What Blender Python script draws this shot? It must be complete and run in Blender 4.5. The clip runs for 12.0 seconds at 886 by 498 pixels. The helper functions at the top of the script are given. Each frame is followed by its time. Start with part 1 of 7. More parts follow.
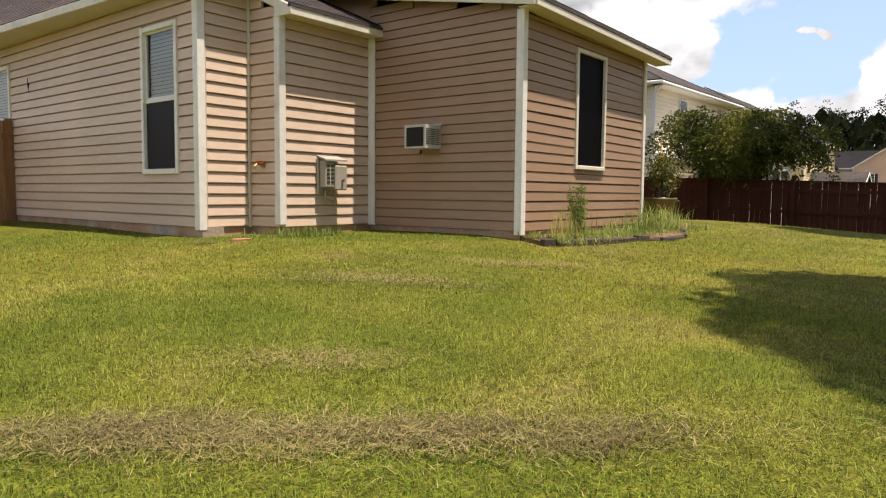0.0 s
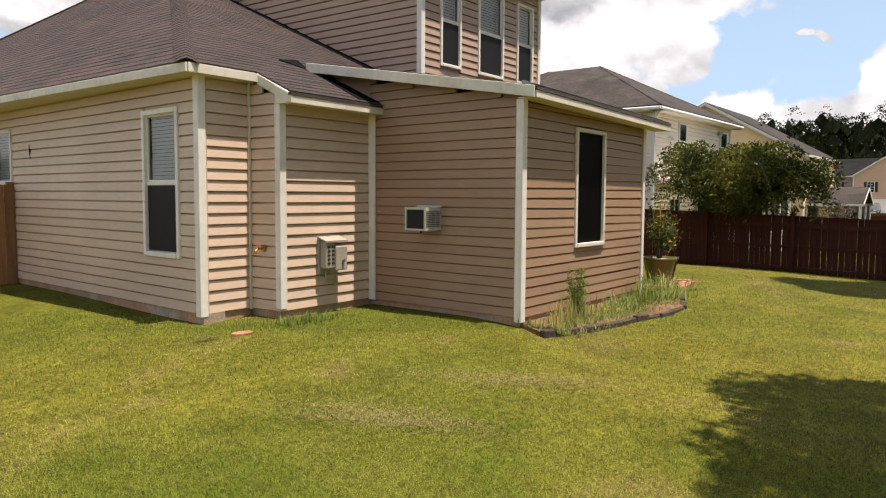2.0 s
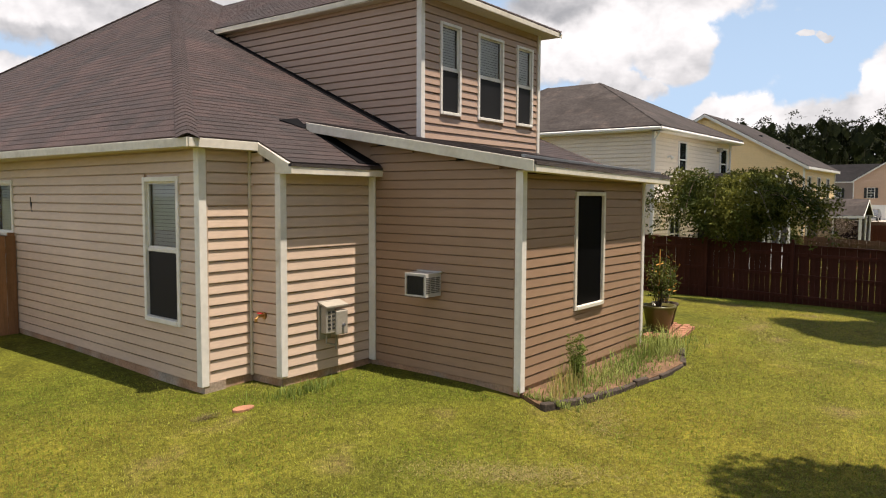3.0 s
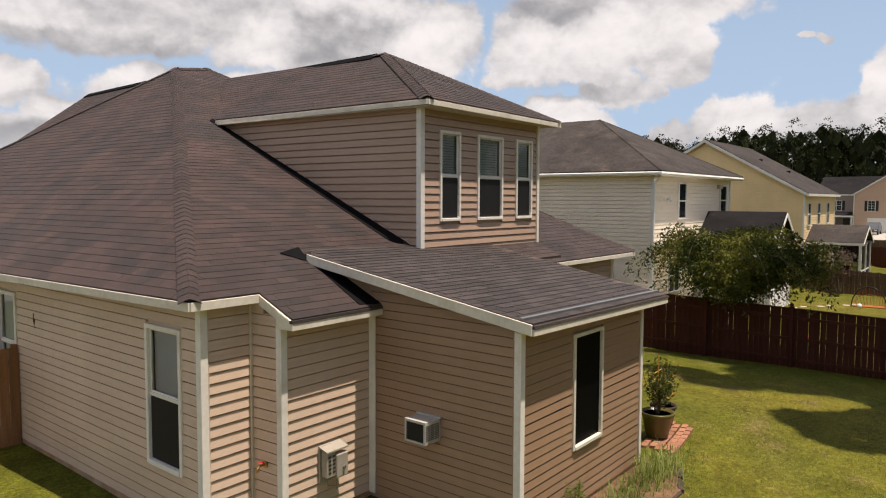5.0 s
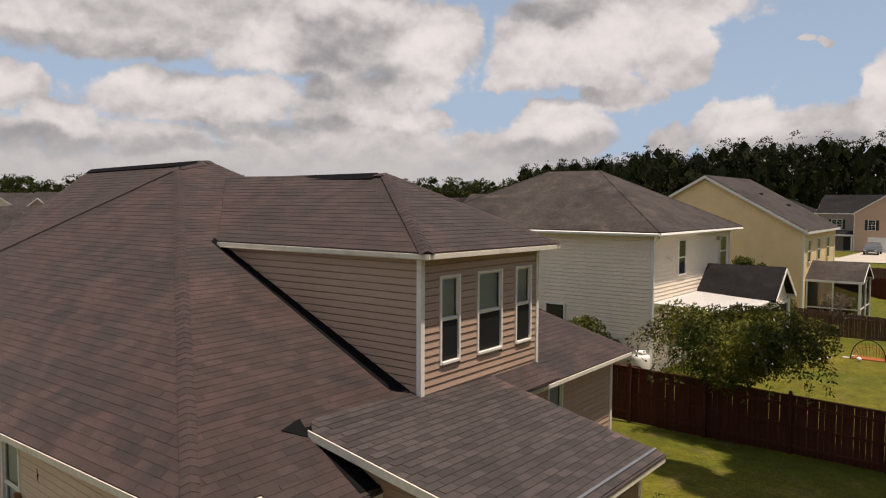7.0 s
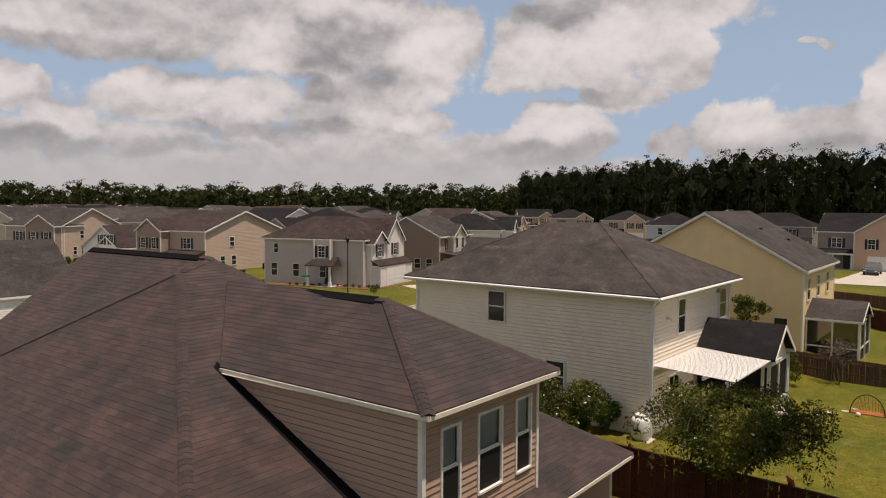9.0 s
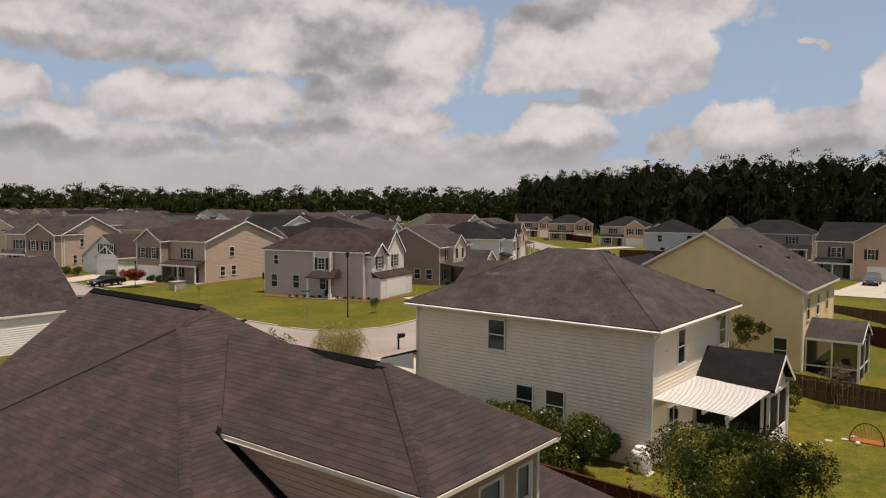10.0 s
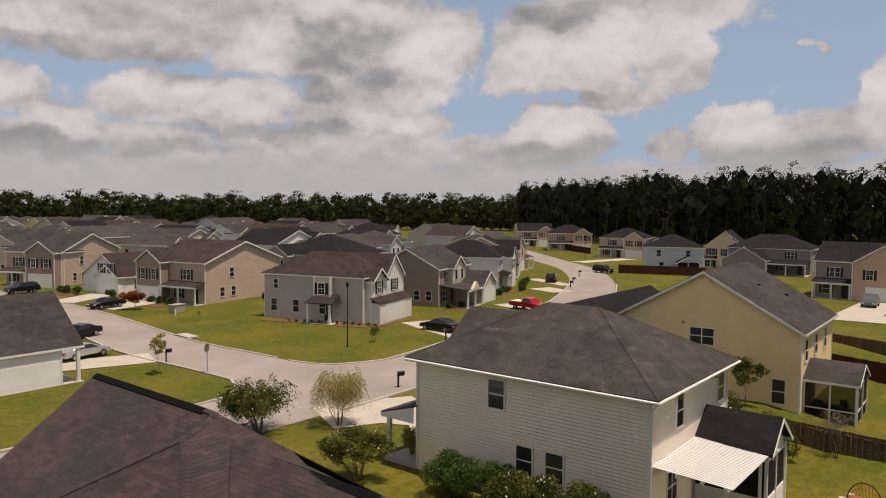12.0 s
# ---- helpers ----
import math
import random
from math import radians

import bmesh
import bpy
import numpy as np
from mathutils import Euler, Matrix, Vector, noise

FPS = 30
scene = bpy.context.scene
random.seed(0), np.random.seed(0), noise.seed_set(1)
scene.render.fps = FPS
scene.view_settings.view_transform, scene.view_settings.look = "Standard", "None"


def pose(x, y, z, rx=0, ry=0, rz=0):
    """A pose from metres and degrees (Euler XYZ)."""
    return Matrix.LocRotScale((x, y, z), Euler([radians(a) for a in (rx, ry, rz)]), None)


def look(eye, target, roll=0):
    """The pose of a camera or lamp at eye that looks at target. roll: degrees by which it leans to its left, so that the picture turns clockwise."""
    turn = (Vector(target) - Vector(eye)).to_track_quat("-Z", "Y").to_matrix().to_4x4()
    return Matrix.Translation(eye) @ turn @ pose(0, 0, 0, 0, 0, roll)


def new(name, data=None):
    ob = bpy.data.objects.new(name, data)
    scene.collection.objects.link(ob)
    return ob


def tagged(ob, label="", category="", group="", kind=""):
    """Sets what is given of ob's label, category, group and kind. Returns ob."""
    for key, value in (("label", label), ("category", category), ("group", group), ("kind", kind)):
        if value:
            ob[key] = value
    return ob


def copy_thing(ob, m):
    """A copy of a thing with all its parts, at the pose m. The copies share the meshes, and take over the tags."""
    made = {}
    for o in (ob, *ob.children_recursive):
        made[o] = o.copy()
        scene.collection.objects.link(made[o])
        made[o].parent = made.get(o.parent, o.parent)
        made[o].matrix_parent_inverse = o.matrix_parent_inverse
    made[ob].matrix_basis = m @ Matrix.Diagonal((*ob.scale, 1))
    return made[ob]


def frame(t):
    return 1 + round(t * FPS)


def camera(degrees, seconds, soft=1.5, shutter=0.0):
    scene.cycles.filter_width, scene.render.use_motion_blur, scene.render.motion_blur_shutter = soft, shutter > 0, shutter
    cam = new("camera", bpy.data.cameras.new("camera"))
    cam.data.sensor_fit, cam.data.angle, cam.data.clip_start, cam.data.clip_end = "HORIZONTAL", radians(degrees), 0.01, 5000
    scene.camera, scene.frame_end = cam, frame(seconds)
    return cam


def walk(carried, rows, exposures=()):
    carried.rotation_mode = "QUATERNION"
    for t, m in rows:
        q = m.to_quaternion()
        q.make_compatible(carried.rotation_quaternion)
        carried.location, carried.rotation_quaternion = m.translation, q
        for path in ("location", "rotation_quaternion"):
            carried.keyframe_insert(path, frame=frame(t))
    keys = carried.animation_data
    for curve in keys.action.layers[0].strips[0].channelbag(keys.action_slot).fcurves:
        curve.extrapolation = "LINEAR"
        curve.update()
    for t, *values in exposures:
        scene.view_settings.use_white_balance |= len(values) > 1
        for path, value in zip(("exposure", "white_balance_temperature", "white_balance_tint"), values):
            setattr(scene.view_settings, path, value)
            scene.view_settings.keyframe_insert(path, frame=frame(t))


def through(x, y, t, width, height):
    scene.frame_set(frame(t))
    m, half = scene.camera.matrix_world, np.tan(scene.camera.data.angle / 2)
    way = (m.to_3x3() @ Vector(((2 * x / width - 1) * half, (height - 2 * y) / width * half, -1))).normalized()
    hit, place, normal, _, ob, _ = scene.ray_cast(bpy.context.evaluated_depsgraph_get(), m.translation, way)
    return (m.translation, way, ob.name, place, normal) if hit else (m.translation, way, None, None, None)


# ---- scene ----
cam = camera(62.11, 12.0, soft=1.15)
# seconds, x, y, z, yaw, pitch, roll
ROWS = [
    (0.0, -6.977, -4.208, 0.441, -52.961, -4.329, 0.500),
    (0.5, -6.973, -4.204, 0.584, -52.956, -4.288, 0.475),
    (1.0, -6.967, -4.198, 0.807, -52.949, -4.274, 0.439),
    (1.5, -6.959, -4.190, 1.039, -52.939, -4.201, 0.398),
    (2.0, -6.951, -4.182, 1.391, -52.927, -4.124, 0.356),
    (2.5, -6.941, -4.175, 1.745, -52.913, -4.083, 0.315),
    (3.0, -6.932, -4.169, 2.173, -52.897, -4.032, 0.278),
    (5.0, -6.894, -4.155, 3.939, -52.827, -3.891, 0.196),
    (5.5, -6.884, -4.151, 4.466, -52.811, -3.844, 0.193),
    (6.0, -6.874, -4.146, 5.128, -52.796, -3.831, 0.196),
    (6.5, -6.865, -4.140, 5.701, -52.783, -3.761, 0.205),
    (7.0, -6.855, -4.132, 6.338, -52.772, -3.658, 0.218),
    (9.0, -6.822, -4.072, 8.904, -52.766, -3.539, 0.291),
    (9.5, -6.818, -4.052, 9.550, -52.774, -3.532, 0.310),
    (10.0, -6.817, -4.032, 10.252, -52.785, -3.480, 0.328),
    (10.5, -6.820, -4.013, 10.869, -52.799, -3.407, 0.346),
    (11.0, -6.830, -3.997, 11.687, -52.817, -3.465, 0.364),
    (11.5, -6.847, -3.987, 12.350, -52.836, -3.430, 0.383),
    (12.0, -6.875, -3.987, 13.135, -52.855, -3.401, 0.405),
]
walk(cam, [(t, pose(x, y, z, 90 + pitch, 0, yaw) @ pose(0, 0, 0, 0, 0, roll)) for t, x, y, z, yaw, pitch, roll in ROWS],
     exposures=[(0.0, 0.68, 6600, 15), (3.0, 0.50, 6650, 15), (5.5, 0.14, 6800, 17), (7.0, -0.03, 6950, 18), (9.5, -0.16, 6950, 18), (12.0, -0.24, 6950, 18)])
# ---- light ----
SUN_EL, SUN_AZ = radians(75.0), radians(5.2)   # height; turn from -y towards +x
to_sun = Vector((math.cos(SUN_EL) * math.sin(SUN_AZ), -math.cos(SUN_EL) * math.cos(SUN_AZ), math.sin(SUN_EL)))
sun = new("sun", bpy.data.lights.new("sun", "SUN"))
sun.data.energy, sun.data.angle, sun.data.color = 5.3, radians(0.6), (1.0, 0.91, 0.78)
sun.matrix_world = look((0, 0, 60), Vector((0, 0, 60)) - to_sun)

world = bpy.data.worlds.new("sky")
scene.world = world
world.use_nodes = True


def build_sky(nt):
    nodes, links = nt.nodes, nt.links
    nodes.clear()

    def node(kind, **props):
        n = nodes.new(kind)
        for k, v in props.items():
            setattr(n, k, v)
        return n

    def feed(socket, value):
        if isinstance(value, (int, float, tuple)):
            socket.default_value = value
        else:
            links.new(value, socket)

    def calc(op, a, b=0.0, c=0.0):
        n = node("ShaderNodeMath", operation=op)
        for s, v in zip(n.inputs, (a, b, c)):
            feed(s, v)
        return n.outputs[0]

    def smooth(v, lo, hi, out0=0.0, out1=1.0):
        n = node("ShaderNodeMapRange", interpolation_type="SMOOTHSTEP")
        for s, x in zip(n.inputs, (v, lo, hi, out0, out1)):
            feed(s, x)
        return n.outputs[0]

    def mixcol(f, a, b):
        n = node("ShaderNodeMix", data_type="RGBA")
        feed(n.inputs[0], f)
        feed(n.inputs[6], a)
        feed(n.inputs[7], b)
        return n.outputs[2]

    coord = node("ShaderNodeTexCoord").outputs["Generated"]
    sep = node("ShaderNodeSeparateXYZ")
    links.new(coord, sep.inputs[0])
    x, y, z = sep.outputs
    # degrees to the right of the heading of 53 degrees, and degrees of height
    az = calc("MULTIPLY", calc("SUBTRACT", calc("ARCTAN2", x, y), radians(52.85)), 57.29578)
    el = calc("MULTIPLY", calc("ARCSINE", z), 57.29578)

    def fbm(scale, detail, sx=1.0, sz=1.0, off=0.0, rough=0.55):
        comb = node("ShaderNodeCombineXYZ")
        feed(comb.inputs[0], calc("MULTIPLY", az, sx))
        feed(comb.inputs[1], calc("MULTIPLY", el, sz))
        feed(comb.inputs[2], off)
        n = node("ShaderNodeTexNoise")
        links.new(comb.outputs[0], n.inputs["Vector"])
        n.inputs["Scale"].default_value, n.inputs["Detail"].default_value, n.inputs["Roughness"].default_value = scale, detail, rough
        return n.outputs["Fac"]

    warp = calc("SUBTRACT", fbm(0.16, 6.0, off=3.0), 0.5)
    warp2 = calc("SUBTRACT", fbm(0.20, 6.0, off=9.0), 0.5)
    az2 = calc("ADD", az, calc("MULTIPLY", warp, 7.5))
    el2 = calc("ADD", el, calc("MULTIPLY", warp2, 4.2))

    def blob(a, e, ra, re, out=1.35, full=0.35):
        da = calc("MULTIPLY", calc("SUBTRACT", az2, a), 1.0 / ra)
        de = calc("MULTIPLY", calc("SUBTRACT", el2, e), 1.0 / re)
        d = calc("ADD", calc("MULTIPLY", da, da), calc("MULTIPLY", de, de))
        return smooth(d, out, full)

    def most(rows, **how):
        v = 0.0
        for row in rows:
            v = calc("MAXIMUM", v, blob(*row, **how))
        return v

    # the heaped clouds: degrees right, height, half width, half height
    cover = most(((-24.6, 13.2, 12.8, 3.8), (-9.7, 13.0, 9.9, 4.5), (-1.8, 11.4, 5.0, 4.2), (-30.1, 7.4, 2.3, 1.8), (-18.4, 7.3, 8.4, 2.1), (-27.3, 5.3, 3.0, 1.6), (-6.4, 6.9, 6.5, 3.1), (-2.0, 5.9, 4.1, 1.4),
                  (9.6, 11.3, 6.6, 3.6), (14.1, 14.1, 9.6, 2.2), (16.8, 10.6, 3.1, 2.7), (6.2, 9.1, 2.6, 1.1), (12.8, 7.8, 3.1, 1.6), (8.6, 5.0, 5.0, 2.3), (5.0, 3.8, 4.1, 2.1)))
    cover = calc("MAXIMUM", cover, most(((17.1, 4.4, 2.2, 1.3), (21.0, 5.4, 2.8, 1.9), (24.4, 4.3, 4.4, 2.6), (29.6, 6.8, 2.0, 3.7), (27.9, 4.9, 2.5, 2.3), (25.9, 11.3, 0.6, 0.4))))
    low = smooth(el, 4.6, 2.2)
    bank = calc("MULTIPLY", smooth(el, 7.0, 5.0), smooth(az, 5.0, -2.0))
    cover = calc("MAXIMUM", cover, calc("MULTIPLY", calc("MAXIMUM", low, bank), 0.8))
    # the sky elsewhere, out of sight, has scattered clouds as well
    side = smooth(calc("ABSOLUTE", az), 36.0, 52.0)
    above = smooth(el, 18.0, 25.0)
    wide = smooth(fbm(0.045, 5.0, off=20.0), 0.44, 0.60)
    cover = calc("MAXIMUM", cover, calc("MULTIPLY", calc("MAXIMUM", side, above), wide))

    def billows(lift):
        """Cauliflower heads: rounded cells at several sizes, looked up a little higher by lift."""
        comb = node("ShaderNodeCombineXYZ")
        feed(comb.inputs[0], calc("ADD", az, calc("MULTIPLY", warp2, 3.0)))
        feed(comb.inputs[1], calc("ADD", calc("MULTIPLY", calc("ADD", el, lift), 1.25), calc("MULTIPLY", warp, 3.0)))
        v = node("ShaderNodeTexVoronoi", feature="SMOOTH_F1", voronoi_dimensions="2D", normalize=True)
        links.new(comb.outputs[0], v.inputs["Vector"])
        for key, val in (("Scale", 0.24), ("Detail", 3.0), ("Roughness", 0.5), ("Lacunarity", 2.2), ("Smoothness", 0.6)):
            v.inputs[key].default_value = val
        return calc("SUBTRACT", 1.0, calc("MULTIPLY", v.outputs["Distance"], 1.6))

    heads, higher = billows(0.0), billows(0.8)
    fine = fbm(0.5, 9.0, off=5.0, rough=0.62)
    mass = calc("ADD", calc("ADD", cover, calc("MULTIPLY", calc("SUBTRACT", heads, 0.45), 0.6)), calc("MULTIPLY", calc("SUBTRACT", fine, 0.5), 0.9))
    edge = smooth(mass, 0.18, 0.80)
    # sunlit heads and grey flat bases
    relief = calc("MULTIPLY", calc("SUBTRACT", heads, higher), 0.85)
    body = fbm(0.22, 7.0, 0.7, 1.6, off=13.0, rough=0.6)
    lit = most(((-18.4, 7.9, 7.7, 1.2), (-27.1, 5.6, 2.5, 0.9), (-0.9, 10.6, 3.0, 3.1), (-13.5, 11.4, 1.9, 2.0), (-28.8, 12.4, 3.3, 1.1), (9.6, 10.7, 6.2, 2.4), (17.3, 12.8, 4.2, 1.9), (8.6, 5.8, 5.0, 1.0),
                (21.4, 6.2, 2.8, 1.0), (29.4, 7.6, 1.8, 2.6), (-2.9, 6.4, 4.4, 0.8), (-5.7, 14.0, 5.2, 1.0), (12.7, 12.6, 2.4, 1.6), (7.1, 9.1, 3.0, 0.7), (-30.2, 7.7, 1.5, 1.1)), out=1.9, full=0.0)
    shade = most(((-27.2, 10.3, 6.9, 1.0), (-20.3, 9.6, 3.8, 1.1), (-7.2, 12.6, 4.1, 1.2), (-10.4, 11.0, 2.5, 1.3), (-13.5, 5.4, 5.5, 0.7), (-20.4, 4.0, 3.5, 0.6), (-3.8, 9.1, 3.5, 1.0),
                  (6.6, 14.3, 5.1, 0.9), (10.1, 7.4, 3.8, 0.7), (9.3, 3.8, 5.8, 0.9), (24.4, 3.6, 5.5, 1.0), (-9.8, 8.5, 2.1, 0.8), (-29.0, 4.1, 3.8, 0.7)), out=2.2, full=0.0)
    tone = calc("ADD", calc("ADD", calc("MULTIPLY", lit, 0.42), calc("MULTIPLY", shade, -0.46)), relief)
    tone = calc("ADD", tone, calc("MULTIPLY", calc("SUBTRACT", body, 0.5), 1.1))
    tone = calc("ADD", tone, calc("MULTIPLY", calc("SUBTRACT", fine, 0.5), 0.4))
    cloud = mixcol(smooth(tone, -0.95, 0.85), (0.30, 0.315, 0.335, 1), (0.97, 0.965, 0.955, 1))
    hazecol = mixcol(smooth(el, 6.0, 1.5, 0.05, 0.85), cloud, (0.60, 0.615, 0.625, 1))
    sky = node("ShaderNodeTexSky", sky_type="NISHITA")
    sky.sun_disc, sky.sun_elevation, sky.sun_rotation = False, SUN_EL, math.pi - SUN_AZ
    sky.air_density, sky.dust_density, sky.ozone_density = 1.0, 1.2, 1.0
    back = node("ShaderNodeBackground")
    back.inputs["Strength"].default_value = SKY
    scale = node("ShaderNodeVectorMath", operation="SCALE")
    links.new(hazecol, scale.inputs[0])
    scale.inputs["Scale"].default_value = CLOUD / SKY
    pale = node("ShaderNodeVectorMath", operation="SCALE")
    pale.inputs[0].default_value = (0.47, 0.655, 0.87)
    pale.inputs["Scale"].default_value = CLOUD / SKY
    blue = mixcol(smooth(el, 40.0, 4.0, 0.06, 0.86), sky.outputs[0], pale.outputs[0])
    links.new(mixcol(edge, blue, scale.outputs[0]), back.inputs["Color"])
    links.new(back.outputs[0], node("ShaderNodeOutputWorld").inputs["Surface"])


SKY, CLOUD = 0.075, 0.84
build_sky(world.node_tree)

# ---- materials ----
def material(name, color, rough=0.6, metal=0.0, spec=0.3, vary=0.0, each=0.0, scale=(6.0, 60.0), bump=0.0, bump_scale=120.0, stretch=(1, 1, 1), tint=None, spots=None, sheen=0.0):
    """A plain surface: colour varied at two scales by vary (and from piece to piece by each), fine relief by bump. tint: a second colour
    in soft patches (colour, scale, from, to). spots: a third one, in the same form."""
    m = bpy.data.materials.new(name)
    m.use_nodes = True
    nt = m.node_tree
    b = nt.nodes["Principled BSDF"]
    b.inputs["Roughness"].default_value, b.inputs["Metallic"].default_value = rough, metal
    b.inputs["Specular IOR Level"].default_value = spec
    b.inputs["Sheen Weight"].default_value, b.inputs["Sheen Roughness"].default_value, b.inputs["Sheen Tint"].default_value = sheen, 0.6, (1.0, 0.86, 0.80, 1.0)
    geo = nt.nodes.new("ShaderNodeTexCoord")
    mp = nt.nodes.new("ShaderNodeMapping")
    mp.inputs["Scale"].default_value = stretch
    nt.links.new(geo.outputs["Object"], mp.inputs[0])
    vec = mp.outputs[0]

    def noise_at(s, detail=4.0):
        n = nt.nodes.new("ShaderNodeTexNoise")
        n.inputs["Scale"].default_value, n.inputs["Detail"].default_value = s, detail
        nt.links.new(vec, n.inputs["Vector"])
        return n.outputs["Fac"]

    def mix(kind, f, a, c):
        n = nt.nodes.new("ShaderNodeMix")
        n.data_type, n.blend_type = "RGBA", kind
        for s, v in ((n.inputs[0], f), (n.inputs[6], a), (n.inputs[7], c)):
            if isinstance(v, (int, float)):
                s.default_value = v
            elif isinstance(v, tuple):
                s.default_value = (*v, 1.0) if len(v) == 3 else v
            else:
                nt.links.new(v, s)
        return n.outputs[2]

    def ranged(v, a, c, d, e):
        n = nt.nodes.new("ShaderNodeMapRange")
        nt.links.new(v, n.inputs[0])
        for s, w in zip(n.inputs[1:5], (a, c, d, e)):
            s.default_value = w
        return n.outputs[0]

    def grey(v):
        n = nt.nodes.new("ShaderNodeCombineColor")
        for s in n.inputs[:3]:
            nt.links.new(v, s)
        return n.outputs[0]

    col = mix("MIX", 0.0, color, color)
    for extra in (tint, spots):
        if extra:
            c2, s, a, e = extra
            col = mix("MIX", ranged(noise_at(s, 5.0), a, e, 0.0, 1.0), col, c2)
    if vary:
        col = mix("MULTIPLY", 1.0, col, grey(ranged(noise_at(scale[0]), 0.3, 0.7, 1 - vary, 1 + vary * 0.6)))
        col = mix("MULTIPLY", 1.0, col, grey(ranged(noise_at(scale[1], 2.0), 0.3, 0.7, 1 - vary, 1 + vary * 0.6)))
    if each:
        oi, gi = nt.nodes.new("ShaderNodeObjectInfo"), nt.nodes.new("ShaderNodeNewGeometry")
        add = nt.nodes.new("ShaderNodeMath")
        add.operation = "ADD"
        nt.links.new(oi.outputs["Random"], add.inputs[0])
        nt.links.new(gi.outputs["Random Per Island"], add.inputs[1])
        fr = nt.nodes.new("ShaderNodeMath")
        fr.operation = "FRACT"
        nt.links.new(add.outputs[0], fr.inputs[0])
        col = mix("MULTIPLY", 1.0, col, grey(ranged(fr.outputs[0], 0.0, 1.0, 1 - each, 1 + each)))
    nt.links.new(col, b.inputs["Base Color"])
    if bump:
        bn = nt.nodes.new("ShaderNodeBump")
        bn.inputs["Strength"].default_value, bn.inputs["Distance"].default_value = bump, 0.01
        nt.links.new(noise_at(bump_scale, 3.0), bn.inputs["Height"])
        nt.links.new(bn.outputs[0], b.inputs["Normal"])
    return m


def leaf_material(name, color, color2, through=0.35, each=0.3):
    """Leaves: two greens from leaf to leaf, some light passing through."""
    m = material(name, color, 0.6, spec=0.12, each=each, tint=(color2, 0.9, 0.42, 0.62))
    nt = m.node_tree
    b, out = nt.nodes["Principled BSDF"], nt.nodes["Material Output"]
    tr, mx = nt.nodes.new("ShaderNodeBsdfTranslucent"), nt.nodes.new("ShaderNodeMixShader")
    nt.links.new(b.inputs["Base Color"].links[0].from_socket, tr.inputs["Color"])
    mx.inputs[0].default_value = through
    nt.links.new(b.outputs[0], mx.inputs[1])
    nt.links.new(tr.outputs[0], mx.inputs[2])
    nt.links.new(mx.outputs[0], out.inputs["Surface"])
    return m


def clear_glass(name):
    m = bpy.data.materials.new(name)
    m.use_nodes = True
    nt = m.node_tree
    nt.nodes.remove(nt.nodes["Principled BSDF"])
    tr, gl, fr, mx = (nt.nodes.new("ShaderNodeBsdf" + k) if k in ("Transparent", "Glossy") else nt.nodes.new("ShaderNode" + k) for k in ("Transparent", "Glossy", "Fresnel", "MixShader"))
    tr.inputs["Color"].default_value = (0.86, 0.9, 0.9, 1)
    gl.inputs["Roughness"].default_value = 0.02
    fr.inputs["IOR"].default_value = 1.5
    nt.links.new(fr.outputs[0], mx.inputs[0])
    nt.links.new(tr.outputs[0], mx.inputs[1])
    nt.links.new(gl.outputs[0], mx.inputs[2])
    nt.links.new(mx.outputs[0], nt.nodes["Material Output"].inputs["Surface"])
    return m


def mesh_screen(name, see=0.5):
    """Fly screen: fine dark threads with gaps between them."""
    m = material(name, (0.012, 0.012, 0.013), 0.6, spec=0.15)
    nt = m.node_tree
    tr, mx = nt.nodes.new("ShaderNodeBsdfTransparent"), nt.nodes.new("ShaderNodeMixShader")
    mx.inputs[0].default_value = see
    nt.links.new(nt.nodes["Principled BSDF"].outputs[0], mx.inputs[1])
    nt.links.new(tr.outputs[0], mx.inputs[2])
    nt.links.new(mx.outputs[0], nt.nodes["Material Output"].inputs["Surface"])
    return m


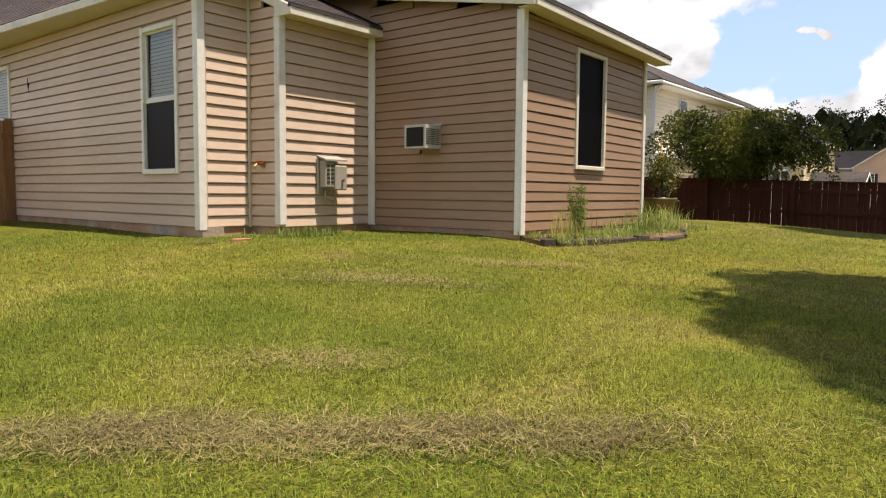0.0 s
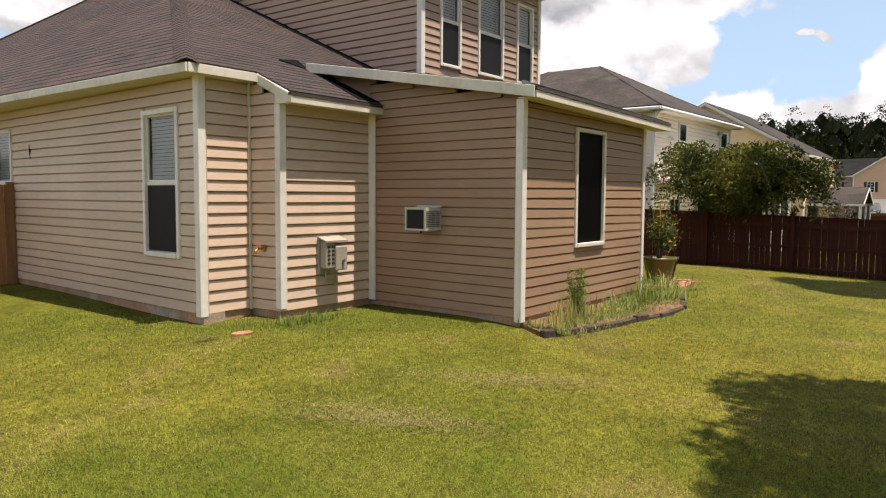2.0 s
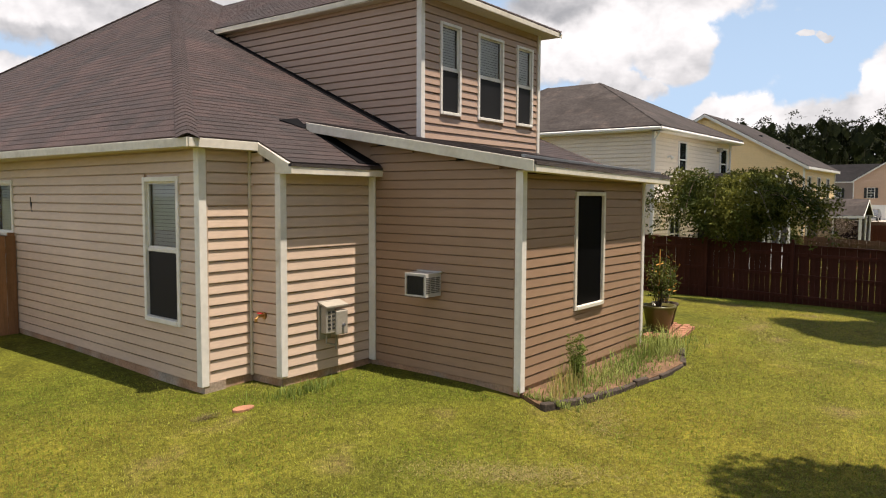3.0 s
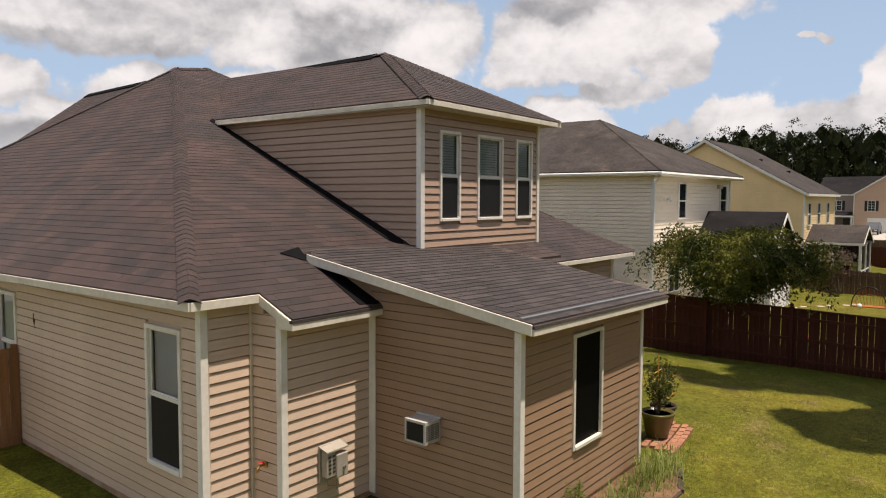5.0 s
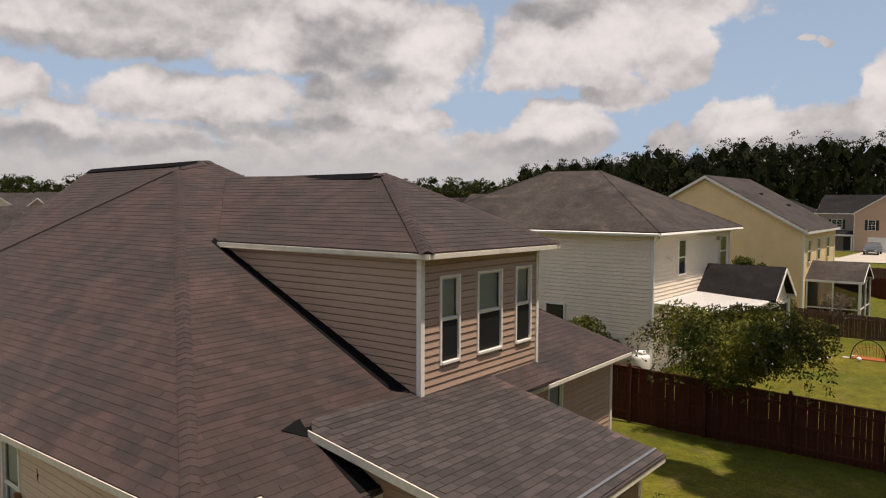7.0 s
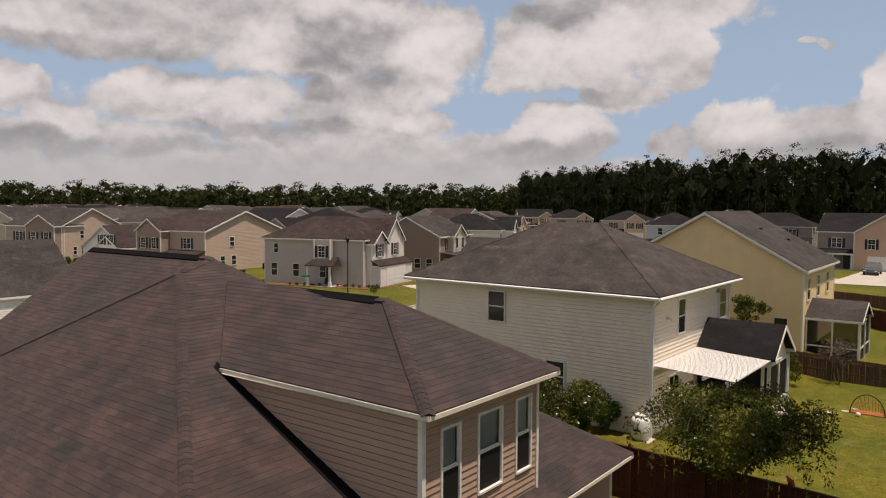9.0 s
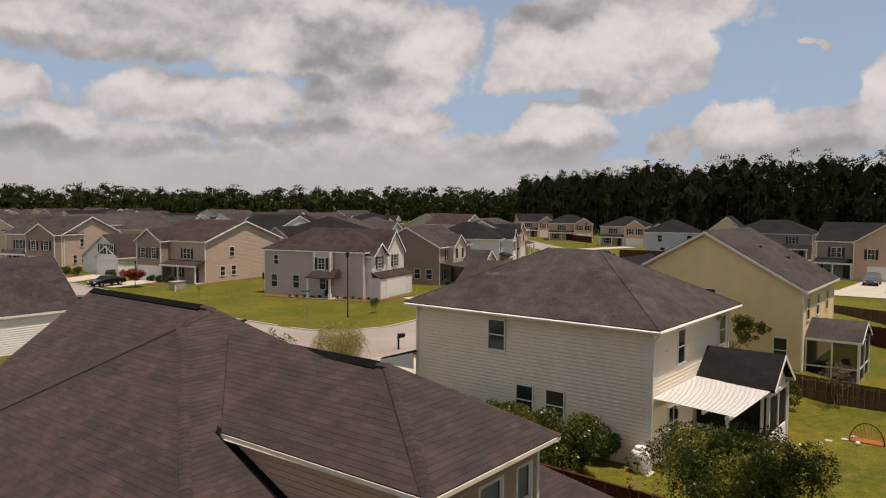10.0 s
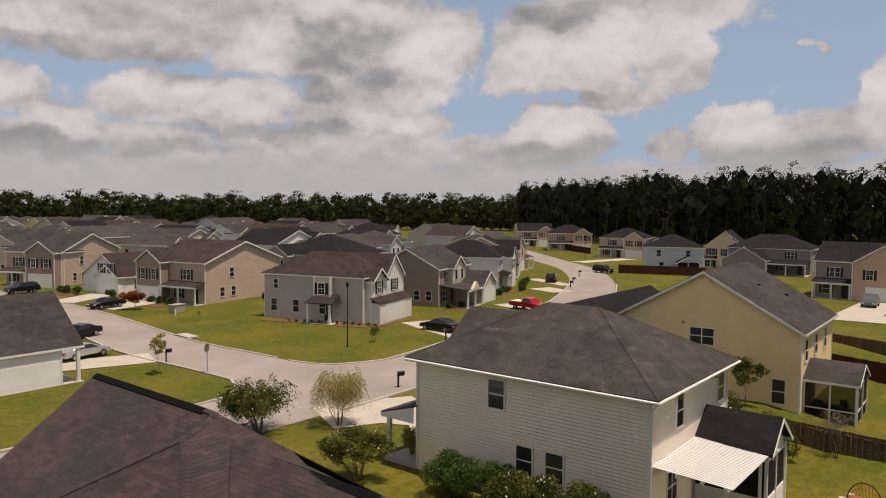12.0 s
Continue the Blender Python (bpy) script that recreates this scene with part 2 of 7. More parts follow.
def ground_material():
    """Mown lawn: fresh and dry greens in patches, mowing stripes, straw and bare soil."""
    m = material("lawn", (0.086, 0.095, 0.011), 0.85, spec=0.1, vary=0.26, scale=(2.2, 11.0), bump=0.8, bump_scale=90.0,
                 tint=((0.136, 0.118, 0.015), 0.16, 0.42, 0.66), spots=((0.17, 0.125, 0.05), 0.9, 0.60, 0.74))
    # mowing stripes
    nt, b = m.node_tree, m.node_tree.nodes["Principled BSDF"]
    tc, wv, mr, mx = nt.nodes.new("ShaderNodeTexCoord"), nt.nodes.new("ShaderNodeTexWave"), nt.nodes.new("ShaderNodeMapRange"), nt.nodes.new("ShaderNodeMix")
    wv.wave_type, wv.bands_direction = "BANDS", "Y"
    for key, val in (("Scale", 0.26), ("Distortion", 3.5), ("Detail", 3.0), ("Detail Scale", 0.35)):
        wv.inputs[key].default_value = val
    nt.links.new(tc.outputs["Object"], wv.inputs["Vector"])
    nt.links.new(wv.outputs["Fac"], mr.inputs[0])
    mr.inputs[3].default_value, mr.inputs[4].default_value = 0.955, 1.035
    mx.data_type, mx.blend_type = "RGBA", "MULTIPLY"
    mx.inputs[0].default_value = 1.0
    nt.links.new(b.inputs["Base Color"].links[0].from_socket, mx.inputs[6])
    nt.links.new(mr.outputs[0], mx.inputs[7])
    nt.links.new(mx.outputs[2], b.inputs["Base Color"])
    # tufts: noise paints light blade tips and the shade in the gaps
    for scale, detail, low, high in ((85.0, 4.0, 0.28, 1.78), (20.0, 3.0, 0.66, 1.32)):
        no, rg, mu = nt.nodes.new("ShaderNodeTexNoise"), nt.nodes.new("ShaderNodeMapRange"), nt.nodes.new("ShaderNodeMix")
        no.inputs["Scale"].default_value, no.inputs["Detail"].default_value, no.inputs["Roughness"].default_value = scale, detail, 0.65
        nt.links.new(tc.outputs["Object"], no.inputs["Vector"])
        nt.links.new(no.outputs["Fac"], rg.inputs[0])
        for k, v in zip((1, 2, 3, 4), (0.33, 0.67, low, high)):
            rg.inputs[k].default_value = v
        mu.data_type, mu.blend_type = "RGBA", "MULTIPLY"
        mu.inputs[0].default_value = 1.0
        nt.links.new(b.inputs["Base Color"].links[0].from_socket, mu.inputs[6])
        nt.links.new(rg.outputs[0], mu.inputs[7])
        nt.links.new(mu.outputs[2], b.inputs["Base Color"])
    return m


M = {
    "lawn": ground_material(),
    "blade": leaf_material("grass_blades", (0.128, 0.178, 0.019), (0.245, 0.252, 0.042), 0.3, 0.62),
    "straw": material("straw", (0.25, 0.205, 0.085), 0.85, spec=0.1, each=0.45),
    "dead": material("dead_thatch", (0.12, 0.098, 0.045), 0.9, spec=0.05, each=0.5),
    "soil": material("soil", (0.17, 0.10, 0.055), 0.95, vary=0.4, scale=(4, 30), bump=0.8, bump_scale=40),
    "siding": material("beige_vinyl", (0.625, 0.48, 0.368), 0.45, vary=0.07, each=0.03, scale=(1.2, 9), bump=0.15, bump_scale=40, stretch=(0.6, 3, 3), tint=((0.53, 0.40, 0.30), 0.5, 0.50, 0.75)),
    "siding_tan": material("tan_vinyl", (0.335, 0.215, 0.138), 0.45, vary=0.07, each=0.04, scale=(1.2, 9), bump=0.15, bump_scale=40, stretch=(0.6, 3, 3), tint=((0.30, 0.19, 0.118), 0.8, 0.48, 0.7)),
    "siding_top": material("rosy_beige_vinyl", (0.43, 0.30, 0.225), 0.45, vary=0.07, each=0.03, scale=(1.2, 9), bump=0.15, bump_scale=40, stretch=(0.6, 3, 3)),
    "trim": material("white_trim", (0.78, 0.75, 0.69), 0.4, vary=0.06, scale=(2, 14), tint=((0.58, 0.52, 0.43), 1.6, 0.56, 0.8)),
    "cream": material("cream_trim", (0.72, 0.675, 0.58), 0.5, vary=0.08, scale=(2, 14), tint=((0.5, 0.44, 0.34), 1.8, 0.55, 0.8)),
    "soffit": material("soffit_vinyl", (0.62, 0.55, 0.43), 0.6, vary=0.06, scale=(2, 20)),
    "found": material("stained_concrete", (0.42, 0.255, 0.155), 0.9, vary=0.25, scale=(3, 40), bump=0.5, bump_scale=50, tint=((0.42, 0.36, 0.29), 2.2, 0.45, 0.7)),
    "shingle": material("brown_shingle", (0.034, 0.0225, 0.0205), 0.72, spec=0.35, sheen=0.07, vary=0.24, each=0.34, scale=(0.9, 240), bump=0.7, bump_scale=260, tint=((0.050, 0.0270, 0.0235), 0.35, 0.40, 0.60), spots=((0.018, 0.0135, 0.013), 1.3, 0.46, 0.74)),
    "shingle_shed": material("weathered_shingle", (0.040, 0.031, 0.0295), 0.72, spec=0.4, sheen=0.08, vary=0.14, each=0.48, scale=(0.9, 240), bump=0.7, bump_scale=260, tint=((0.085, 0.054, 0.047), 0.8, 0.48, 0.66)),
    "felt": material("black_flashing", (0.008, 0.008, 0.009), 0.9, spec=0.05, vary=0.2),
    "metal": material("drip_edge_metal", (0.30, 0.31, 0.33), 0.45, 0.85, vary=0.1),
    "fence": material("red_stained_wood", (0.080, 0.026, 0.016), 0.75, spec=0.12, vary=0.2, each=0.13, scale=(2, 40), stretch=(6, 6, 0.6), bump=0.4, bump_scale=60),
    "fence_cedar": material("cedar_wood", (0.30, 0.145, 0.065), 0.8, spec=0.15, vary=0.2, each=0.15, scale=(2, 40), stretch=(6, 6, 0.6), bump=0.4, bump_scale=60),
    "fence_grey": material("brown_grey_wood", (0.145, 0.085, 0.058), 0.8, spec=0.15, vary=0.25, each=0.2, scale=(2, 40), stretch=(6, 6, 0.6)),
    "screen": material("window_screen", (0.014, 0.014, 0.015), 0.6, spec=0.2),
    "dark_glass_screen": material("black_screen", (0.003, 0.003, 0.0035), 0.5, spec=0.03),
    # near-black that puts the shade inside openings into the colour
    "dark": material("opening_shade", (0.008, 0.008, 0.009), 0.9, spec=0.0),
    "room": material("room_wall", (0.30, 0.27, 0.23), 0.9),
    "blind": material("white_blind", (0.62, 0.62, 0.60), 0.5, vary=0.05),
    "pane": material("dark_glass", (0.022, 0.026, 0.030), 0.06, spec=0.5),
    "glass": clear_glass("clear_glass"),
    "fine_mesh": mesh_screen("fine_mesh", 0.4),
    "plastic": material("grey_plastic", (0.36, 0.33, 0.275), 0.5, vary=0.08, scale=(4, 30)),
    "ac_white": material("ac_casing", (0.50, 0.485, 0.45), 0.45, vary=0.08, scale=(5, 30)),
    "ac_grille": material("ac_coil", (0.045, 0.045, 0.042), 0.6, 0.3),
    "black": material("black_metal", (0.015, 0.015, 0.016), 0.45, 0.5),
    "brass": material("brass", (0.45, 0.27, 0.1), 0.4, 0.9),
    "terra": material("olive_glazed_pot", (0.10, 0.088, 0.024), 0.3, spec=0.5, vary=0.1),
    "terra_dark": material("dark_pot", (0.05, 0.035, 0.025), 0.6, vary=0.15),
    "brick": material("paver_brick", (0.36, 0.17, 0.10), 0.9, vary=0.2, each=0.2, scale=(5, 60), bump=0.5),
    "edging": material("rotting_timber", (0.075, 0.058, 0.045), 0.95, vary=0.3, scale=(4, 40), bump=0.8, bump_scale=30),
    "bark": material("bark", (0.16, 0.12, 0.09), 0.9, vary=0.25, scale=(4, 40), stretch=(3, 3, 0.6), bump=0.6, bump_scale=40),
    "myrtle": leaf_material("myrtle_leaves", (0.050, 0.068, 0.013), (0.115, 0.115, 0.023), 0.3),
    "crape": leaf_material("crape_myrtle_leaves", (0.036, 0.051, 0.0095), (0.140, 0.142, 0.026), 0.28),
    "shrub": leaf_material("shrub_leaves", (0.045, 0.085, 0.018), (0.08, 0.12, 0.025), 0.25),
    "willow": leaf_material("pale_leaves", (0.33, 0.29, 0.085), (0.42, 0.35, 0.12), 0.4),
    "redleaf": leaf_material("red_leaves", (0.20, 0.045, 0.030), (0.28, 0.08, 0.03), 0.3),
    "weed": leaf_material("weed_leaves", (0.15, 0.21, 0.045), (0.25, 0.29, 0.08), 0.4),
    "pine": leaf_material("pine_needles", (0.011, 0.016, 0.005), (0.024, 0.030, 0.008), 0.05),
    "wood_far": leaf_material("woodland_leaves", (0.024, 0.036, 0.010), (0.050, 0.056, 0.015), 0.1),
    "petal": material("white_petals", (0.78, 0.76, 0.70), 0.6),
    "road": material("pale_asphalt", (0.27, 0.235, 0.21), 0.9, vary=0.10, scale=(0.3, 8), tint=((0.31, 0.275, 0.25), 0.12, 0.4, 0.65), bump=0.2, bump_scale=30),
    "concrete": material("concrete", (0.44, 0.40, 0.34), 0.9, vary=0.10, scale=(0.7, 20), bump=0.2, bump_scale=60),
    "kerb": material("kerb_concrete", (0.42, 0.38, 0.335), 0.9, vary=0.12, scale=(1, 20)),
    "mulch": material("red_mulch", (0.16, 0.075, 0.04), 0.95, vary=0.35, scale=(2, 30), bump=0.6, bump_scale=30),
    "white": material("white_paint", (0.76, 0.75, 0.72), 0.4, vary=0.04, scale=(1, 10)),
    "tyre": material("tyre_rubber", (0.012, 0.012, 0.012), 0.8),
    "rim": material("alloy_rim", (0.45, 0.45, 0.46), 0.3, 0.9),
    "car_glass": material("car_glass", (0.01, 0.012, 0.014), 0.05, spec=0.6),
    "net": material("orange_net", (0.38, 0.11, 0.035), 0.8),
    "red": material("red_plastic", (0.5, 0.03, 0.03), 0.4),
}


def siding_colour(name, c):
    if name not in M:
        M[name] = material(name, c, 0.5, vary=0.05, scale=(0.5, 6), stretch=(0.6, 2, 2))
    return M[name]


def roof_colour(name, c):
    if name not in M:
        M[name] = material(name, c, 0.92, spec=0.15, vary=0.24, scale=(1.3, 7.0), each=0.08, tint=(tuple(v * 0.72 for v in c), 0.35, 0.42, 0.64), spots=((c[0] * 1.35, c[1] * 1.25, c[2] * 1.2), 1.1, 0.56, 0.72), stretch=(1, 1, 2.0))
    return M[name]


def car_paint(name, c, metal=0.3):
    if name not in M:
        M[name] = material(name, c, 0.22, metal, spec=0.5)
    return M[name]


# ---- building tools ----
class Shape:
    """Gathers corners and faces of one mesh."""

    def __init__(self):
        self.v, self.f, self.m = [], [], []

    def add(self, verts, faces, slot=0):
        n = len(self.v)
        self.v += [tuple(p) for p in verts]
        self.f += [tuple(n + i for i in f) for f in faces]
        self.m += [slot] * len(faces)
        return self

    def box(self, a, b, slot=0, m=None):
        (x0, y0, z0), (x1, y1, z1) = a, b
        p = [Vector(q) for q in ((x0, y0, z0), (x1, y0, z0), (x1, y1, z0), (x0, y1, z0), (x0, y0, z1), (x1, y0, z1), (x1, y1, z1), (x0, y1, z1))]
        if m is not None:
            p = [m @ q for q in p]
        return self.add(p, ((0, 3, 2, 1), (4, 5, 6, 7), (0, 1, 5, 4), (1, 2, 6, 5), (2, 3, 7, 6), (3, 0, 4, 7)), slot)

    def slab(self, poly, down, slot=0):
        """A flat polygon with a thickness: down is the way to its lower side."""
        n, d = len(poly), Vector(down)
        top = [Vector(p) for p in poly]
        faces = [tuple(range(n)), tuple(reversed(range(n, 2 * n)))] + [(i, n + i, n + (i + 1) % n, (i + 1) % n) for i in range(n)]
        return self.add(top + [p + d for p in top], faces, slot)

    def tube(self, path, radii, sides=8, slot=0, cap=True):
        pts = [Vector(p) for p in path]
        rings = []
        for i, p in enumerate(pts):
            d = (pts[min(i + 1, len(pts) - 1)] - pts[max(i - 1, 0)]).normalized()
            a = d.cross(Vector((0.31, 0.77, 0.55))).normalized()
            b = d.cross(a)
            r = radii[i] if isinstance(radii, (list, tuple)) else radii
            rings.append([p + r * (math.cos(2 * math.pi * k / sides) * a + math.sin(2 * math.pi * k / sides) * b) for k in range(sides)])
        faces = [(i * sides + k, i * sides + (k + 1) % sides, (i + 1) * sides + (k + 1) % sides, (i + 1) * sides + k) for i in range(len(pts) - 1) for k in range(sides)]
        if cap:
            faces += [tuple(reversed(range(sides))), tuple(range((len(pts) - 1) * sides, len(pts) * sides))]
        return self.add([q for r in rings for q in r], faces, slot)

    def lathe(self, rows, sides=20, at=(0, 0, 0), slot=0):
        """rows of (radius, height), turned about an upright axis at at."""
        verts = [(at[0] + r * math.cos(2 * math.pi * k / sides), at[1] + r * math.sin(2 * math.pi * k / sides), at[2] + h) for r, h in rows for k in range(sides)]
        faces = [(i * sides + k, i * sides + (k + 1) % sides, (i + 1) * sides + (k + 1) % sides, (i + 1) * sides + k) for i in range(len(rows) - 1) for k in range(sides)]
        faces += [tuple(reversed(range(sides))), tuple(range((len(rows) - 1) * sides, len(rows) * sides))]
        return self.add(verts, faces, slot)

    def weld(self):
        """Joins corners that lie in one place."""
        at, to, kept = {}, [], []
        for p in self.v:
            k = (round(p[0], 3), round(p[1], 3), round(p[2], 3))
            if k not in at:
                at[k] = len(kept)
                kept.append(p)
            to.append(at[k])
        pairs = [(g, m) for g, m in ((tuple(dict.fromkeys(to[i] for i in f)), m) for f, m in zip(self.f, self.m)) if len(g) > 2]
        self.v, self.f, self.m = kept, [g for g, _ in pairs], [m for _, m in pairs]
        return self

    def mesh(self, name, mats, smooth=False, bevel=0.0):
        me = bpy.data.meshes.new(name)
        me.from_pydata(self.v, [], self.f)
        for m in mats if isinstance(mats, (list, tuple)) else [mats]:
            me.materials.append(m)
        if len(me.materials) > 1:
            me.polygons.foreach_set("material_index", self.m)
        if smooth:
            me.polygons.foreach_set("use_smooth", [True] * len(me.polygons))
        if bevel:
            bm = bmesh.new()
            bm.from_mesh(me)
            bmesh.ops.bevel(bm, geom=[e for e in bm.edges if len(e.link_faces) == 2 and e.calc_face_angle(0) > 0.5], offset=bevel, segments=1, affect="EDGES", clamp_overlap=True)
            bm.to_mesh(me)
            bm.free()
        return me


def thing(name, label, category, at=(0, 0, 0), rz=0.0, group="", kind="", shape=None, mats=None, smooth=False, bevel=0.0):
    """A top-level thing: an Empty at its base, or a mesh."""
    ob = new(name, shape.mesh(name, mats, smooth, bevel) if shape else None)
    ob.matrix_basis = pose(*at, 0, 0, rz)
    return tagged(ob, label, category, group, kind)


def part(name, shape, mats, parent, label="", smooth=False, bevel=0.0, m=None):
    ob = new(name, shape.mesh(name, mats, smooth, bevel) if isinstance(shape, Shape) else shape)
    ob.parent = parent
    if m is not None:
        ob.matrix_basis = m
    if label:
        ob["label"] = label
    return ob


def tri_mesh(name, verts, tris, mats):
    """A mesh straight from arrays, for large numbers of small faces."""
    me = bpy.data.meshes.new(name)
    k = tris.shape[1]
    me.vertices.add(len(verts))
    me.vertices.foreach_set("co", verts.astype(np.float32).ravel())
    me.loops.add(tris.size)
    me.loops.foreach_set("vertex_index", tris.astype(np.int32).ravel())
    me.polygons.add(len(tris))
    me.polygons.foreach_set("loop_start", np.arange(0, tris.size, k, dtype=np.int32))
    me.materials.append(mats)
    me.update(calc_edges=True)
    me.validate()
    return me


rng = np.random.default_rng(7)


def ground_z(x, y):
    """The height of the ground: highest at the house, falling off round it."""
    x, y = np.asarray(x, float), np.asarray(y, float)
    dx = np.maximum(np.maximum(-1.9 - x, x - 9.5), 0)
    dy = np.maximum(np.maximum(0.6 - y, y - 22.0), 0)
    d = np.hypot(dx, dy)
    z = -0.06 - 0.058 * np.minimum(d, 14) - 0.055 * np.clip(x - 8.5, 0, 7)
    z = np.maximum(z, -0.92)
    z = z - 0.9 * np.clip((x - 22) / 24, 0, 1) ** 1.5 * np.clip((9 - y) / 5, 0, 1) * np.clip((95 - x) / 30, 0, 1)
    near = np.clip(1 - np.hypot(x + 2, y) / 14, 0, 1)
    return z + near * (0.018 * np.sin(2.1 * x + 0.6 * y) + 0.014 * np.sin(1.3 * y - 2.7 * x + 1))


def gz(x, y):
    return float(ground_z(x, y))


def clip_poly(poly, inside, cross):
    out = []
    for i, p in enumerate(poly):
        q = poly[(i + 1) % len(poly)]
        a, b = inside(p), inside(q)
        if a:
            out.append(p)
        if a != b:
            out.append(cross(p, q))
    return out


def clip_convex(poly, border):
    """The part of a flat polygon inside a convex border that runs counter-clockwise."""
    for i, a in enumerate(border):
        b = border[(i + 1) % len(border)]
        nx, ny = -(b[1] - a[1]), b[0] - a[0]
        side = lambda p: (p[0] - a[0]) * nx + (p[1] - a[1]) * ny
        poly = clip_poly(poly, lambda p: side(p) >= -1e-9, lambda p, q: tuple(p[k] + (q[k] - p[k]) * side(p) / (side(p) - side(q)) for k in (0, 1)))
        if len(poly) < 3:
            return []
    return poly


def shingles(border, origin, along, mat, parent, course=0.143, width=0.31, singles=False, name="shingle"):
    """Lays overlapping shingle tabs over a convex roof face. border: the corners; origin, along: a point and the way of the eave."""
    o, u = Vector(origin), Vector(along).normalized()
    pts = [Vector(p) for p in border]
    nrm = Vector((0, 0, 0))
    for i in range(len(pts)):
        nrm += (pts[i] - o).cross(pts[(i + 1) % len(pts)] - o)
    nrm.normalize()
    if nrm.z < 0:
        nrm.negate()
    v = nrm.cross(u)
    if v.z < 0:
        v, u = -v, -u
    flat = [((p - o).dot(u), (p - o).dot(v)) for p in pts]
    area = sum(flat[i][0] * flat[(i + 1) % len(flat)][1] - flat[(i + 1) % len(flat)][0] * flat[i][1] for i in range(len(flat)))
    if area < 0:
        flat.reverse()
    off = (pts[0] - o).dot(nrm)
    u0, u1 = min(p[0] for p in flat), max(p[0] for p in flat)
    v0, v1 = min(p[1] for p in flat), max(p[1] for p in flat)
    joined, whole = Shape(), {}
    rand = random.Random(int(1000 * (abs(o.x) + abs(o.y))))
    for r in range(int((v1 - v0) / course) + 1):
        vv = v0 + r * course
        shift = (0.5 * (r % 2) + 0.17 * ((r * 7) % 5) / 5) * width
        for k in range(-1, int((u1 - u0) / width) + 2):
            uu = u0 + k * width - shift
            e = 0.004 if singles else 0.0016
            tab = [(uu + e, vv), (uu + width - e, vv), (uu + width - e, vv + course), (uu + e, vv + course)]
            cut = clip_convex(tab, flat)
            if len(cut) < 3:
                continue
            t = 0.0045 + 0.003 * rand.random()
            high = lambda p: off + 0.006 + t * (1 - (p[1] - vv) / course * 0.85)
            top = [o + u * p[0] + v * p[1] + nrm * high(p) for p in cut]
            low = [o + u * p[0] + v * p[1] + nrm * (off + 0.001) for p in cut]
            n = len(cut)
            faces = [tuple(range(n))] + [(i, n + i, n + (i + 1) % n, (i + 1) % n) for i in range(n)]
            if singles:
                if n == 4 and abs(cut[0][1] - vv) < 1e-6 and len({round(p[0], 4) for p in cut}) == 2 and abs(max(p[0] for p in cut) - min(p[0] for p in cut) - width + 0.008) < 1e-4:
                    me = whole.get("tab")
                    if me is None:
                        s = Shape().add([(0, 0, 0.0165), (width - 0.008, 0, 0.0165), (width - 0.008, course, 0.008), (0, course, 0.008), (0, 0, 0.001), (width - 0.008, 0, 0.001), (width - 0.008, course, 0.001), (0, course, 0.001)],
                                        ((0, 1, 2, 3), (0, 4, 5, 1), (1, 5, 6, 2), (3, 2, 6, 7), (0, 3, 7, 4)))
                        me = whole["tab"] = s.mesh(name, mat)
                    m = Matrix((u, v, nrm)).transposed().to_4x4()
                    m.translation = o + u * (uu + 0.004) + v * vv + nrm * off
                    part(name, me, None, parent, m=m)
                else:
                    part(name, Shape().add(top + low, faces), mat, parent)
            else:
                joined.add(top + low, faces)
    if not singles:
        ob = part("shingles", joined, mat, parent)
        ob["kind"] = "stuff"
    return u, v, nrm


def hip_caps(a, b, mat, parent, step=0.15, wide=0.125, droop=0.048):
    """Bent cap shingles, each lapping over the last, from the lower point a to the upper point b."""
    a, b = Vector(a), Vector(b)
    d = (b - a).normalized()
    s = d.cross(Vector((0, 0, 1))).normalized()
    n = s.cross(d)
    L = step * 1.9
    sh = Shape()
    rows = [(-wide, -droop), (-wide * 0.45, -0.008), (0, 0.012), (wide * 0.45, -0.008), (wide, -droop)]
    vs = [(0, y, z + 0.025) for y, z in rows] + [(L, y, z + 0.013) for y, z in rows] + [(0, y, z + 0.016) for y, z in rows]
    sh.add(vs, [(i, i + 1, 6 + i, 5 + i) for i in range(4)] + [(i + 10, i + 11, i + 1, i) for i in range(4)])
    me = sh.mesh("ridge_cap", mat)
    for k in range(max(1, int((b - a).length / step))):
        m = Matrix((d, n.cross(d), n)).transposed().to_4x4()
        m.translation = a + d * (k * step)
        part("ridge_cap", me, None, parent, m=m)


board_cache = {}


